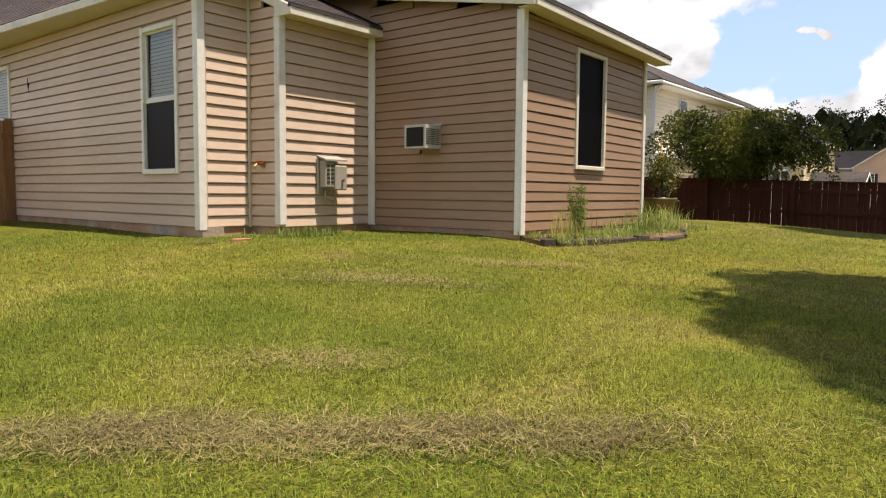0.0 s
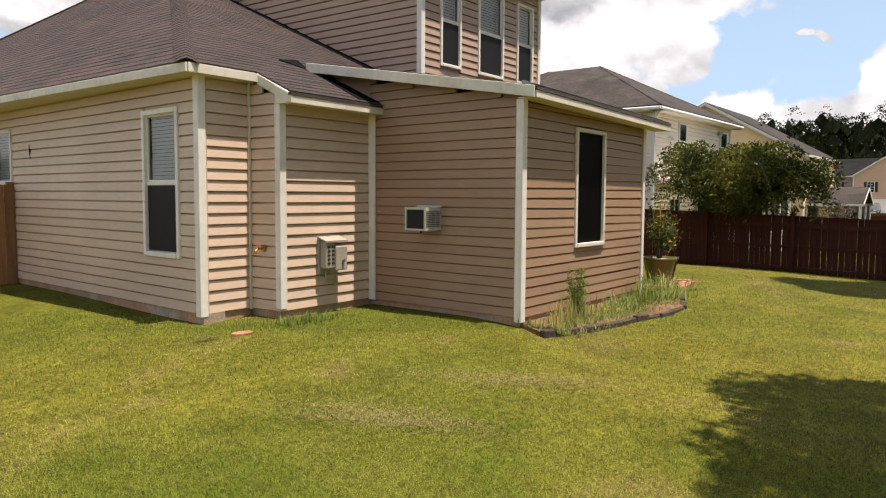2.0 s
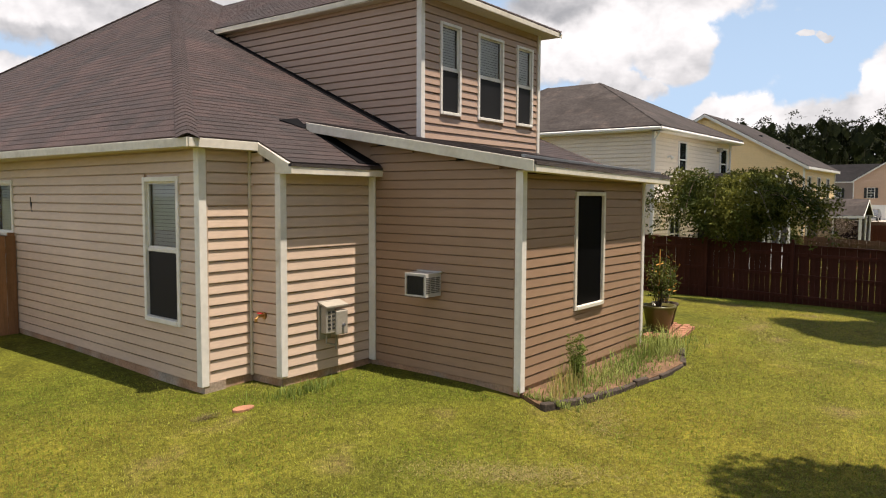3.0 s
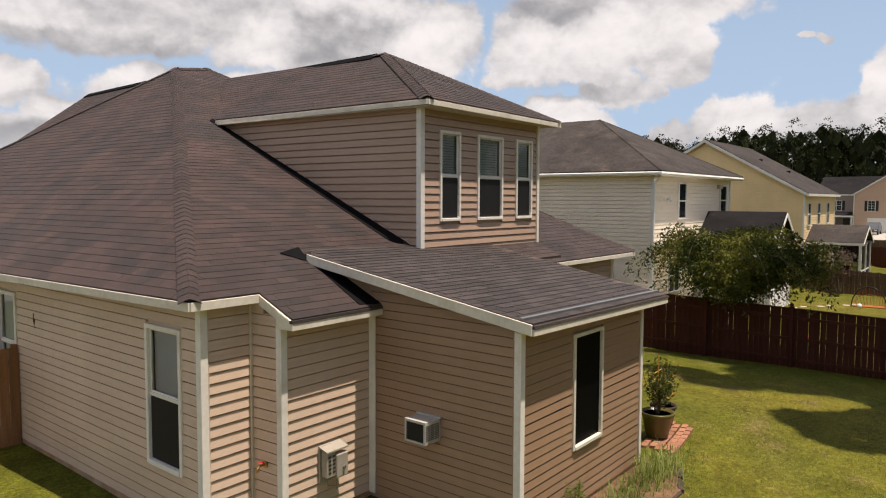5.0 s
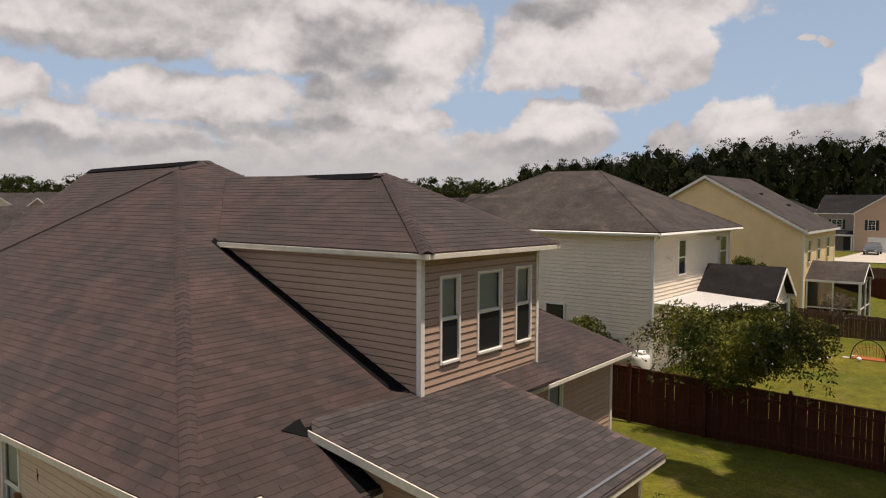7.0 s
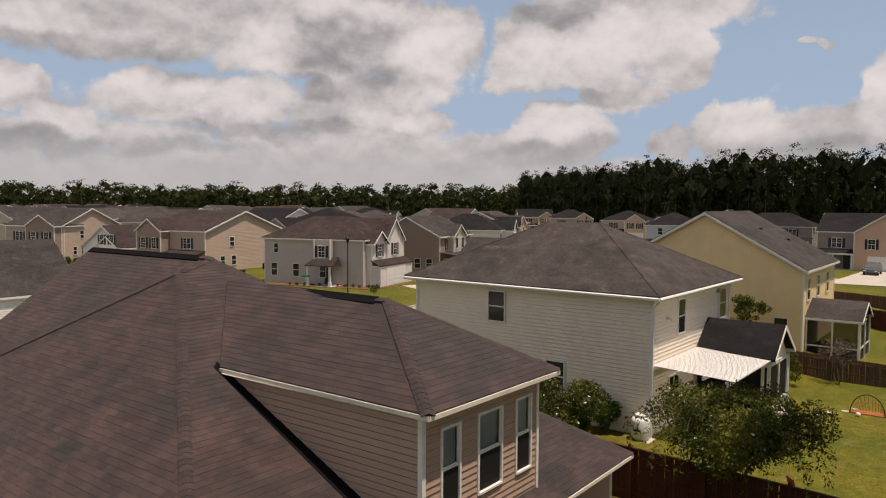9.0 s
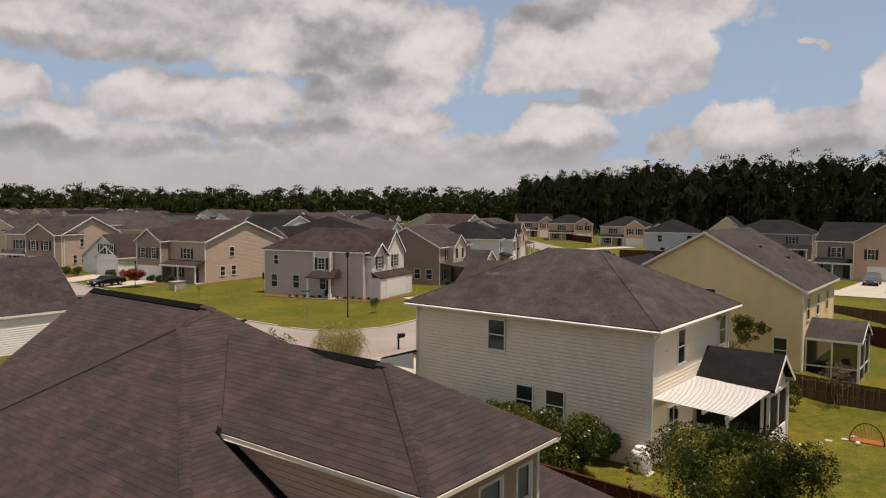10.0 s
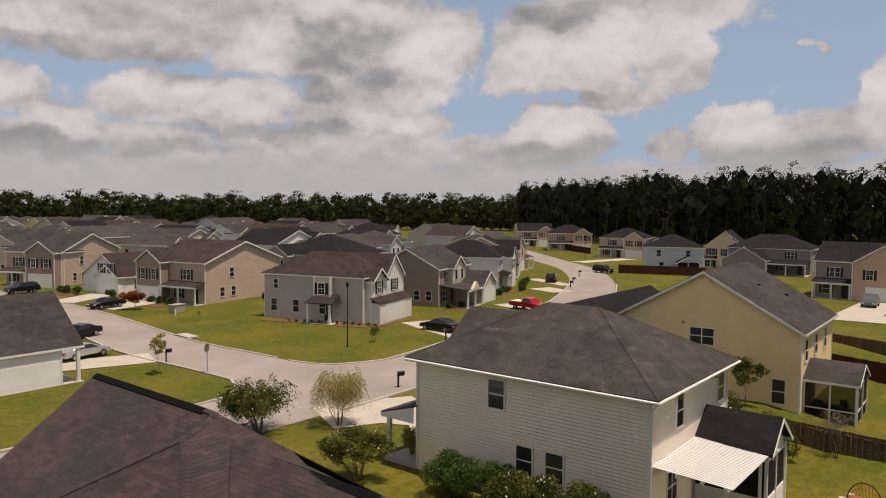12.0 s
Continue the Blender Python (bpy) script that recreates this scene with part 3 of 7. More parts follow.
def siding_wall(name, p0, p1, z0, z1, mat, parent, openings=(), course=0.115, lip=0.013, thick=0.10, top=None, tuck=0.009, loose=None, shade_groove=0.011):
    """A clad wall from p0 to p1 in the plan, seen with p0 to the left. openings: (s0, s1, z0, z1) along it. The boards are pieces of the wall's backing.
    top: a function of s for a sloping top."""
    d = Vector((p1[0] - p0[0], p1[1] - p0[1], 0))
    L = d.length
    d.normalize()
    n = Vector((d.y, -d.x, 0))
    m = Matrix((d, -n, Vector((0, 0, 1)))).transposed().to_4x4()
    m.translation = (p0[0], p0[1], 0)
    backing = Shape()
    cuts = sorted({0.0, L, *[min(max(s, 0), L) for o in openings for s in o[:2]]})
    for s0, s1 in zip(cuts, cuts[1:]):
        if s1 - s0 < 1e-4:
            continue
        mid, low = (s0 + s1) / 2, z0
        for o in sorted((o for o in openings if o[0] < mid < o[1]), key=lambda o: o[2]):
            if o[2] > low:
                backing.box((s0, 0.034, low), (s1, thick, o[2]))
            low = o[3]
        zt = z1 if top is None else min(top(s0), top(s1))
        if zt > low:
            backing.box((s0, 0.034, low), (s1, thick, zt))
    wall = part(name, backing, mat, parent, m=m)
    k = 0
    z = z0
    while z < z1 - 0.03:
        h = min(course, z1 - z)
        spans = [(0.0, L)]
        for o in openings:
            if z + h * 0.5 > o[2] and z + h * 0.5 < o[3]:
                spans = [t for a, b in spans for t in ((a, min(b, o[0])), (max(a, o[1]), b)) if t[1] - t[0] > 0.01]
        for a, b in spans:
            if top is not None:
                while b - a > 0.05 and top(b) < z + h:
                    b -= 0.05
                while b - a > 0.05 and top(a) < z + h:
                    a += 0.05
                if b - a <= 0.06:
                    continue
            key = (round(b - a, 3), round(h, 4), lip, tuck, shade_groove, mat.name)
            me = board_cache.get(key)
            if me is None:
                w = b - a
                # slot under each lap, deeper than real boards have, added for dark shade lines
                prof = ((0.034, 0.003), (-lip + 0.003, 0.003), (-lip, 0.007), (-lip * 0.8, 0.02), (tuck, h - shade_groove), (0.034, h - shade_groove + 0.002))
                s = Shape().add([(x, y, zz) for x in (0, w) for y, zz in prof], [(i, i + 1, 7 + i, 6 + i) for i in range(5)] + [(5, 4, 3, 2, 1, 0), (6, 7, 8, 9, 10, 11)])
                me = board_cache[key] = s.mesh("siding_board", mat)
            ob = part("siding_board", me, None, wall)
            ob.matrix_basis = pose(a, 0, z + 0.001, 0, loose(a, z) if loose else 0, 0)
        z += course
        k += 1
    return wall


def window_unit(parent, p0, along, width, z0, z1, trim=0.06, blinds=True, lower_screen=True, screen_all=False, name="window", depth=0.09, trim_mat=None, sill=True):
    """A double-hung window let into a wall; p0: the lower left corner in the plan as seen from outside, along: the wall's way to the right."""
    d = Vector((along[0], along[1], 0)).normalized()
    n = Vector((d.y, -d.x, 0))
    m = Matrix((d, -n, Vector((0, 0, 1)))).transposed().to_4x4()
    m.translation = (p0[0], p0[1], z0)
    tm = trim_mat or M["trim"]
    h, w, t = z1 - z0, width, trim
    win = part(name, Shape().box((t * 0.5, 0.05, t * 0.5), (w - t * 0.5, 0.055, t * 0.5 + 0.004)), tm, parent, m=m)
    y0, y1 = -0.028, 0.06
    for nm, a, b in (("frame_stile", (0, y0, 0), (t, y1, h)), ("frame_stile", (w - t, y0, 0), (w, y1, h)), ("frame_head", (t, y0, h - t), (w - t, y1, h)), ("frame_sill", (t, y0 - (0.012 if sill else 0), 0), (w - t, y1, t))):
        part(nm, Shape().box(a, b), tm, win, bevel=0.006)
    if screen_all:
        part("insect_screen", Shape().box((t, 0.012, t), (w - t, 0.016, h - t)), M["dark_glass_screen"], win, "black insect screen")
        part("meeting_rail", Shape().box((t, 0.03, h * 0.5 - 0.02), (w - t, 0.055, h * 0.5 + 0.02)), M["black"], win)
        return win
    mid = h * 0.5
    part("meeting_rail", Shape().box((t, 0.004, mid - 0.022), (w - t, 0.05, mid + 0.022)), tm, win, bevel=0.004)
    for a, b, y in ((t, mid - 0.022, 0.03), (mid + 0.022, h - t, 0.018)):
        s = Shape()
        for q, r in (((t, y, a), (t + 0.022, y + 0.025, b)), ((w - t - 0.022, y, a), (w - t, y + 0.025, b)), ((t, y, a), (w - t, y + 0.025, a + 0.022)), ((t, y, b - 0.022), (w - t, y + 0.025, b))):
            s.box(q, r)
        part("sash", s, tm, win)
    pane = part("pane", Shape().add([(t + 0.02, 0.03, mid + 0.04), (w - t - 0.02, 0.03, mid + 0.04), (w - t - 0.02, 0.03, h - t - 0.02), (t + 0.02, 0.03, h - t - 0.02)], [(0, 1, 2, 3)]), M["glass"], win)
    pane.visible_shadow = False
    if lower_screen:
        part("insect_screen", Shape().box((t + 0.01, 0.012, t + 0.01), (w - t - 0.01, 0.015, mid - 0.024)), M["screen"], win, "dark insect screen")
    else:
        pane = part("pane", Shape().add([(t + 0.02, 0.042, t + 0.02), (w - t - 0.02, 0.042, t + 0.02), (w - t - 0.02, 0.042, mid - 0.04), (t + 0.02, 0.042, mid - 0.04)], [(0, 1, 2, 3)]), M["glass"], win)
        pane.visible_shadow = False
    if blinds:
        s = Shape()
        k = int((h - 2 * t) / 0.045)
        for i in range(k):
            z = t + 0.02 + i * 0.045
            s.add([(t, 0.075, z), (w - t, 0.075, z), (w - t, 0.082, z + 0.041), (t, 0.082, z + 0.041)], [(0, 1, 2, 3)])
            s.add([(t, 0.077, z), (w - t, 0.077, z), (w - t, 0.084, z + 0.041), (t, 0.084, z + 0.041)], [(3, 2, 1, 0)])
        part("blind", s, M["blind"], win, "closed white slatted blind")
    # black sheet instead of a room, coloured as its shade
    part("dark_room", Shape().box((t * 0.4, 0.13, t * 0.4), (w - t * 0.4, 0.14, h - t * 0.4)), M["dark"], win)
    return win


# ---- the house ----
EAVE, SLOPE_A = 2.815, 0.4515
plane_a = lambda y: EAVE + SLOPE_A * (y - 2.82)
house = thing("house", "one-and-a-half-storey house with beige vinyl siding and brown shingle roofs", "house")

SHED_EAVE, SHED_SLOPE, SHED_SAG = 2.578, 0.168, 0.0195
shed_top = lambda y, x=0.0: SHED_EAVE + SHED_SLOPE * (y + 0.16) - SHED_SAG * x

# walls of the main block; left to right as seen from outside
W1_FAR = (-1.59, 9.6)
w1 = Vector((-2.0 - W1_FAR[0], 2.98 - W1_FAR[1], 0))
w1_len = w1.length
w1.normalize()
on_w1 = lambda y: (9.6 - y) / (9.6 - 2.98) * w1_len
win1 = (on_w1(4.235), on_w1(3.40), 0.64, 2.40)
win2 = (on_w1(9.28), on_w1(8.46), 0.70, 2.41)
siding_wall("wall_side", W1_FAR, (-2.0, 2.98), 0.03, 2.78, M["siding"], house, [win1, win2], course=0.127, lip=0.009, tuck=0.004, shade_groove=0.014)
siding_wall("wall_side_rear", (-1.9, 19.0), (-1.59, 9.6), 0.03, 2.70, M["siding"], house, course=0.127, lip=0.012)
siding_wall("wall_return", (-2.0, 2.98), (-1.30, 2.98), 0.03, 2.76, M["siding"], house, course=0.127, lip=0.007)
siding_wall("wall_nook", (-1.30, 2.98), (-1.29, 2.45), 0.03, 2.78, M["siding"], house, course=0.127, lip=0.009, tuck=0.004, shade_groove=0.014, top=lambda s: plane_a(2.98 - s) - 0.07)
siding_wall("wall_nook_face", (-1.29, 2.45), (0.23, 2.45), 0.03, 2.45, M["siding"], house, course=0.127, lip=0.007)
siding_wall("wall_far_face", (3.55, 3.45), (10.05, 3.45), -0.2, 2.56, M["siding_top"], house, [(3.28, 3.95, 0.9, 2.45)], course=0.127, lip=0.007)
siding_wall("wall_far_side", (10.05, 3.45), (10.05, 21.0), -0.3, 2.56, M["siding"], house, course=0.254)
siding_wall("wall_front", (10.05, 21.0), (-1.9, 21.0), -0.3, 2.70, M["siding"], house, course=0.254)
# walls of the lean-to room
siding_wall("wall_lean_side", (0.23, 2.45), (0.09, 0.05), 0.02, 3.0, M["siding_tan"], house, [(0.885, 1.225, 0.975, 1.255)], course=0.1125, lip=0.007, tuck=0.004, shade_groove=0.008, top=lambda s: shed_top(2.45 - s) - 0.05)
siding_wall("wall_lean_face", (0.09, 0.05), (3.55, 0.05), 0.02, 2.44, M["siding_tan"], house, [(1.27, 2.12, 0.755, 2.25)], course=0.1125, lip=0.005, tuck=0.003, shade_groove=0.006, loose=lambda s, z: 0.75 * math.sin(z * 7.0) * (0.9 < z < 1.5 or 0.0 < s) + 0.1 * math.sin(31 * z))
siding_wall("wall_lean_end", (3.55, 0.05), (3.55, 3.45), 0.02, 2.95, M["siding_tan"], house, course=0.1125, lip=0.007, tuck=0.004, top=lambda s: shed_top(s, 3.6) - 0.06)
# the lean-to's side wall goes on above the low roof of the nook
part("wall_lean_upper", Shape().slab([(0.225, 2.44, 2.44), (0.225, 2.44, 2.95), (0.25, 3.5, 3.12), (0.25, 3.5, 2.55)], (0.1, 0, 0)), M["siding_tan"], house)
# upper room
DX0, DX1, DY = 2.44, 6.22, 3.38
siding_wall("wall_upper_side", (DX0, 9.2), (DX0, DY), 3.05, 5.44, M["siding_top"], house, course=0.127, lip=0.009, tuck=0.004, shade_groove=0.014)
UW = [(2.94, 3.53, 3.56, 5.09), (4.05, 4.89, 3.56, 5.09), (5.36, 5.97, 3.56, 5.09)]
siding_wall("wall_upper_face", (DX0, DY), (DX1, DY), 2.75, 5.44, M["siding_top"], house, [(a - DX0, b - DX0, c, d) for a, b, c, d in UW], course=0.127, lip=0.007)
siding_wall("wall_upper_end", (DX1, DY), (DX1, 9.2), 2.75, 5.44, M["siding_top"], house, course=0.254)

# footing
foot = Shape()
foot.slab([(-1.99, 2.96, 0.035), (-1.58, 9.6, 0.035), (-1.4, 9.6, 0.035), (-1.7, 2.96, 0.035)], (0, 0, -0.5))
foot.slab([(-1.58, 9.6, 0.035), (-1.88, 19.0, 0.035), (-1.7, 19.0, 0.035), (-1.4, 9.6, 0.035)], (0, 0, -0.6))
foot.box((-1.98, 2.995, -0.45), (-1.29, 3.2, 0.035))
foot.box((-1.278, 2.47, -0.45), (-1.0, 3.1, 0.034))
foot.box((-1.27, 2.465, -0.45), (0.25, 2.7, 0.035))
foot.slab([(0.105, 0.064, 0.024), (3.54, 0.064, 0.024), (3.54, 2.46, 0.024), (0.245, 2.46, 0.024)], (0, 0, -0.47))
foot.box((3.54, 3.46, -0.8), (10.04, 4.2, -0.19))
part("footing", foot, M["found"], house, "rust-stained concrete footing")


def corner_board(x, y, z0, z1, sx, sy, w=0.105, t=0.026, mat="trim", name="corner_board"):
    """An L of two boards round an outer corner whose faces look towards sx (x) and sy (y)."""
    s = Shape()
    s.box((min(x, x - sx * w), y if sy < 0 else y, z0), (max(x, x - sx * w), y + sy * t, z1)) if sy > 0 else s.box((min(x + sx * t, x - sx * w), y - t, z0), (max(x + sx * t, x - sx * w), y, z1))
    s.box((min(x, x + sx * t), y, z0), (max(x, x + sx * t), y + w, z1))
    return part(name, s, M[mat], house, "white vinyl corner board", bevel=0.004)


corner_board(-2.0, 2.98, 0.0, 2.71, -1, -1, 0.072)
corner_board(-1.29, 2.45, 0.06, 2.45, -1, -1, 0.07)
corner_board(0.09, 0.05, -0.02, 2.46, -1, -1, 0.068)
corner_board(DX0, DY, 3.08, 5.41, -1, -1, 0.075)
part("corner_board", Shape().box((3.50, 0.024, -0.02), (3.575, 0.05, 2.42)), M["trim"], house, "white vinyl corner board", bevel=0.004)
part("corner_board", Shape().box((6.16, DY - 0.026, 2.75), (6.245, DY, 5.42)), M["trim"], house, "white vinyl corner board", bevel=0.004)
part("corner_board", Shape().box((9.97, 3.424, -0.2), (10.076, 3.45, 2.56)), M["trim"], house, "white vinyl corner board", bevel=0.004)
part("inside_corner", Shape().box((0.185, 2.34, 0.02), (0.217, 2.445, 2.43)), M["trim"], house, "white inside corner post", bevel=0.004)
part("inside_corner", Shape().box((-1.335, 2.95, 0.02), (-1.302, 2.978, 2.72)), M["soffit"], house, "beige inside corner post", bevel=0.004)

# a tear in the siding
part("torn_siding", Shape().slab([(-1.716, 7.759, 2.143), (-1.716, 7.729, 2.063), (-1.716, 7.724, 1.920), (-1.716, 7.754, 2.020)], (0.02, 0, 0)), M["dark"], house, "dark tear in the siding")
# windows
ux = Vector((1, 0, 0))
p = Vector((*W1_FAR, 0))
for o, scr in ((win1, True), (win2, False)):
    q = p + w1 * o[0]
    window_unit(house, (q.x, q.y), w1, o[1] - o[0], o[2], o[3], trim=0.06, lower_screen=scr)
for a, b, c, d in UW:
    window_unit(house, (a, DY), ux, b - a, c, d, trim=0.05)
window_unit(house, (1.36, 0.05), ux, 0.85, 0.755, 2.25, trim=0.05, screen_all=True, blinds=False, trim_mat=M["cream"])
window_unit(house, (6.83, 3.45), ux, 0.67, 0.9, 2.45, trim=0.05)

# roofs: decks, shingles, caps
C1, MID = (-2.24, 2.82, EAVE), (6.2, 2.82, EAVE)
HIP, PEAK = (3.90, 12.42, 7.15), (5.23, 13.0, 7.41)
JUNC = (5.0, 12.85, 7.345)
FARC = (-2.0, 19.6, EAVE)
RIDGE_L = (5.7, 20.3, 7.34)
CR = (10.52, 3.08, 2.655)
CROWN = (5.4, 12.5, 6.93)
# the upper room's roof: eave corners, the two ends of its ridge
UE, UN, UR, UB = 5.525, (2.25, 3.09), (4.60, 6.05, 6.90), (4.86, 11.72, 6.88)
UL = (2.32, 8.62, UE)
UC = (6.60, 3.09, UE - 0.03)
roof_parts = {
    "rear": [C1, MID, (6.2, 11.0, plane_a(11.0)), PEAK, JUNC, HIP],
    "far": [(4.3, 3.08, 2.655), CR, CROWN, (5.25, 12.5, 6.93)],
    "side": [C1, HIP, FARC],
    "side_back": [HIP, (6.0, 12.5, 7.05), (6.0, 20.0, 2.78), FARC],
    "wing": [PEAK, RIDGE_L, (-0.43, 20.3, 2.85), (-0.9, 13.0, 2.92)],
    "end": [PEAK, CR, (10.55, 21.4, 2.7), RIDGE_L],
    "front": [RIDGE_L, (10.55, 21.4, 2.7), (-0.4, 21.0, 2.7), (-0.43, 20.3, 2.82)],
    "nook": [(-1.30, 2.24, plane_a(2.24)), (0.235, 2.24, plane_a(2.24)), (0.235, 2.82, EAVE), (-1.30, 2.82, EAVE)],
    "upper_side": [(*UN, UE), UL, UB, UR],
    "upper_face": [(*UN, UE), UC, UR],
    "upper_end": [UC, (6.6, 8.6, UE), UB, UR],
    "lean": [(-0.01, -0.16, shed_top(-0.16)), (3.99, -0.16, shed_top(-0.16, 3.99)), (4.56, 3.42, shed_top(3.42, 4.56)), (0.25, 3.62, shed_top(3.62, 0.25)), (0.0, 3.34, shed_top(3.34))],
}
for key, poly in roof_parts.items():
    part("roof_deck", Shape().slab(poly, (0, 0, -0.035)), M["shingle_shed" if key == "lean" else "shingle"], house)
y_way = Vector((0, 1, 0))
shingles([C1, MID, (6.2, 11.0, plane_a(11.0)), PEAK, HIP], C1, ux, M["shingle"], house)
shingles(roof_parts["side"], C1, Vector(FARC) - Vector(C1), M["shingle"], house)
shingles(roof_parts["far"], (4.3, 3.08, 2.655), ux, M["shingle"], house)
shingles(roof_parts["wing"], (-0.9, 13.0, 2.92), Vector(RIDGE_L) - Vector(PEAK), M["shingle"], house)
shingles(roof_parts["nook"], roof_parts["nook"][0], ux, M["shingle"], house)
shingles(roof_parts["upper_side"], (*UN, UE), Vector(UL) - Vector((*UN, UE)), M["shingle"], house)
shingles(roof_parts["upper_face"], (*UN, UE), Vector(UC) - Vector((*UN, UE)), M["shingle"], house)
for a, b in ((C1, HIP), (FARC, HIP), (CR, CROWN), ((*UN, UE), UR), (UC, UR), (HIP, JUNC), (JUNC, PEAK), (Vector(PEAK).lerp(Vector(RIDGE_L), 0.06), PEAK), (UR, Vector(UR).lerp(Vector(UB), 0.05))):
    hip_caps(a, b, M["shingle"], house)


def ridge_vent(a, b, start, stop):
    """A bent black strip along the upper edge of a roof, between two shares of the ridge."""
    a, b = Vector(a), Vector(b)
    p, q = a.lerp(b, start), a.lerp(b, stop)
    s = Shape().slab([p + Vector((-0.17, 0, -0.075)), q + Vector((-0.17, 0, -0.075)), q + Vector((0.0, 0, 0.045)), p + Vector((0.0, 0, 0.045))], (0, 0, -0.04))
    s.slab([p + Vector((0.0, 0, 0.045)), q + Vector((0.0, 0, 0.045)), q + Vector((0.16, 0, -0.075)), p + Vector((0.16, 0, -0.075))], (0, 0, -0.04))
    # the black stands for the vent's side and the shadow below it
    part("ridge_vent", s, M["felt"], house, "ridge vent, its dark side and shadow in one black strip")


ridge_vent(PEAK, RIDGE_L, 0.06, 0.985)
ridge_vent(UR, UB, 0.045, 0.955)
part("plumbing_vent", Shape().tube([(0.1, 14.0, 4.3), (0.1, 14.0, 4.62)], 0.04), M["black"], house, "black vent pipe")
# flashing where walls stand on roofs
pa = lambda x, y, up=0.022: (x, y, plane_a(y) + up)
part("flashing", Shape().slab([pa(2.10, 3.75), pa(2.44, 3.55), pa(2.44, 8.9), pa(2.26, 8.75)], (0, 0, -0.02)), M["felt"], house, "exposed black flashing strip")
part("flashing", Shape().slab([pa(-0.14, 2.30), pa(0.232, 2.26), pa(0.24, 3.55), pa(0.05, 3.55)], (0, 0, -0.015)), M["felt"], house, "exposed black flashing strip")
part("flashing", Shape().slab([pa(-0.30, 3.62, 0.03), pa(0.0, 3.36, 0.02), pa(0.10, 3.70, 0.05)], (0, 0, -0.02)), M["felt"], house, "torn black flashing")


def fascia(a, b, h=0.15, t=0.022, name="fascia", mat="cream", drop=0.0, label="cream painted fascia board"):
    a, b = Vector(a), Vector(b)
    d = (b - a)
    side = Vector((d.y, -d.x, 0)).normalized() * t
    s = Shape().slab([a + Vector((0, 0, -drop)), b + Vector((0, 0, -drop)), b + Vector((0, 0, -drop - h)), a + Vector((0, 0, -drop - h))], side)
    return part(name, s, M[mat], house, label, bevel=0.003)


NE = plane_a(2.24)
SL, SR = (-0.01, -0.16, SHED_EAVE), (3.99, -0.16, shed_top(-0.16, 3.99))
fascia(FARC, C1, drop=0.012, h=0.10)
fascia(C1, (-1.30, 2.82, EAVE), drop=0.012, h=0.10)
fascia((-1.30, 2.82, EAVE), (-1.30, 2.24, NE), h=0.12, drop=0.012, name="rake_board", label="cream rake board")
fascia((-1.30, 2.24, NE), (0.235, 2.24, NE), drop=0.03, h=0.095)
fascia((0.0, 3.40, shed_top(3.40)), SL, h=0.125, drop=0.0, name="rake_board", label="cream rake board")
fascia(SL, SR, h=0.075, drop=0.05)
fascia(UL, (*UN, UE), h=0.085, drop=0.02)
fascia((*UN, UE), UC, h=0.085, drop=0.02)
fascia((4.3, 3.08, 2.655), CR, h=0.085, drop=0.02)
part("eave_return", Shape().slab([(-1.325, 2.215, NE - 0.125), (-1.325, 2.215, NE - 0.03), (-1.325, 2.50, NE + 0.095), (-1.325, 2.50, NE - 0.125)], (0.025, 0, 0)), M["cream"], house, "boxed cream eave return", bevel=0.003)
# drip edges of dark metal
part("drip_edge", Shape().box((-1.33, 2.21, NE - 0.042), (0.235, 2.26, NE - 0.006)), M["shingle_shed"], house)
part("drip_edge", Shape().slab([(-0.02, -0.19, SL[2] - 0.012), (4.0, -0.19, SR[2] - 0.012), (4.0, -0.14, SR[2] - 0.006), (-0.02, -0.14, SL[2] - 0.006)], (0, 0, -0.035)), M["shingle_shed"], house)
part("drip_edge", Shape().slab([(-0.02, -0.04, SL[2] + 0.060), (4.0, -0.04, SR[2] + 0.060), (4.0, 0.0, SR[2] + 0.068), (-0.02, 0.0, SL[2] + 0.068)], (0, 0, -0.03)), M["metal"], house, "bent metal edge strip")
# soffits
part("soffit", Shape().slab([(-2.23, 2.83, 2.708), (-1.31, 2.83, 2.708), (-1.31, 2.99, 2.708), (-2.0, 2.99, 2.708)], (0, 0, 0.01)), M["soffit"], house)
part("soffit", Shape().slab([(-2.23, 2.83, 2.712), (-1.98, 2.96, 2.712), (-1.62, 9.0, 2.712), (-1.98, 19.0, 2.712), (-2.0, 19.6, 2.712)], (0, 0, 0.01)), M["soffit"], house)
part("soffit", Shape().box((-1.29, 2.25, NE - 0.118), (0.22, 2.48, NE - 0.108)), M["soffit"], house)
part("soffit", Shape().slab([(0.0, -0.15, SL[2] - 0.12), (3.98, -0.15, SR[2] - 0.12), (3.98, 0.06, SR[2] - 0.12), (0.0, 0.06, SL[2] - 0.12)], (0, 0, 0.01)), M["soffit"], house)
part("soffit", Shape().box((2.26, 3.10, 5.405), (6.59, 3.40, 5.415)), M["soffit"], house)
part("soffit", Shape().box((2.26, 3.40, 5.405), (2.46, 8.5, 5.415)), M["soffit"], house)
part("soffit", Shape().box((6.21, 3.40, 5.405), (6.59, 8.5, 5.415)), M["soffit"], house)
part("soffit", Shape().box((4.4, 3.09, 2.55), (10.5, 3.47, 2.56)), M["soffit"], house)
# ---- ground ----
def axis(near0, near1, step, far, growth=1.16):
    v = list(np.arange(near0, near1 + 1e-6, step))
    s, lo, hi = step, [], []
    a, b = near0, near1
    while b < far:
        s *= growth
        a, b = a - s, b + s
        lo.append(a)
        hi.append(b)
    return np.array(lo[::-1] + v + hi)


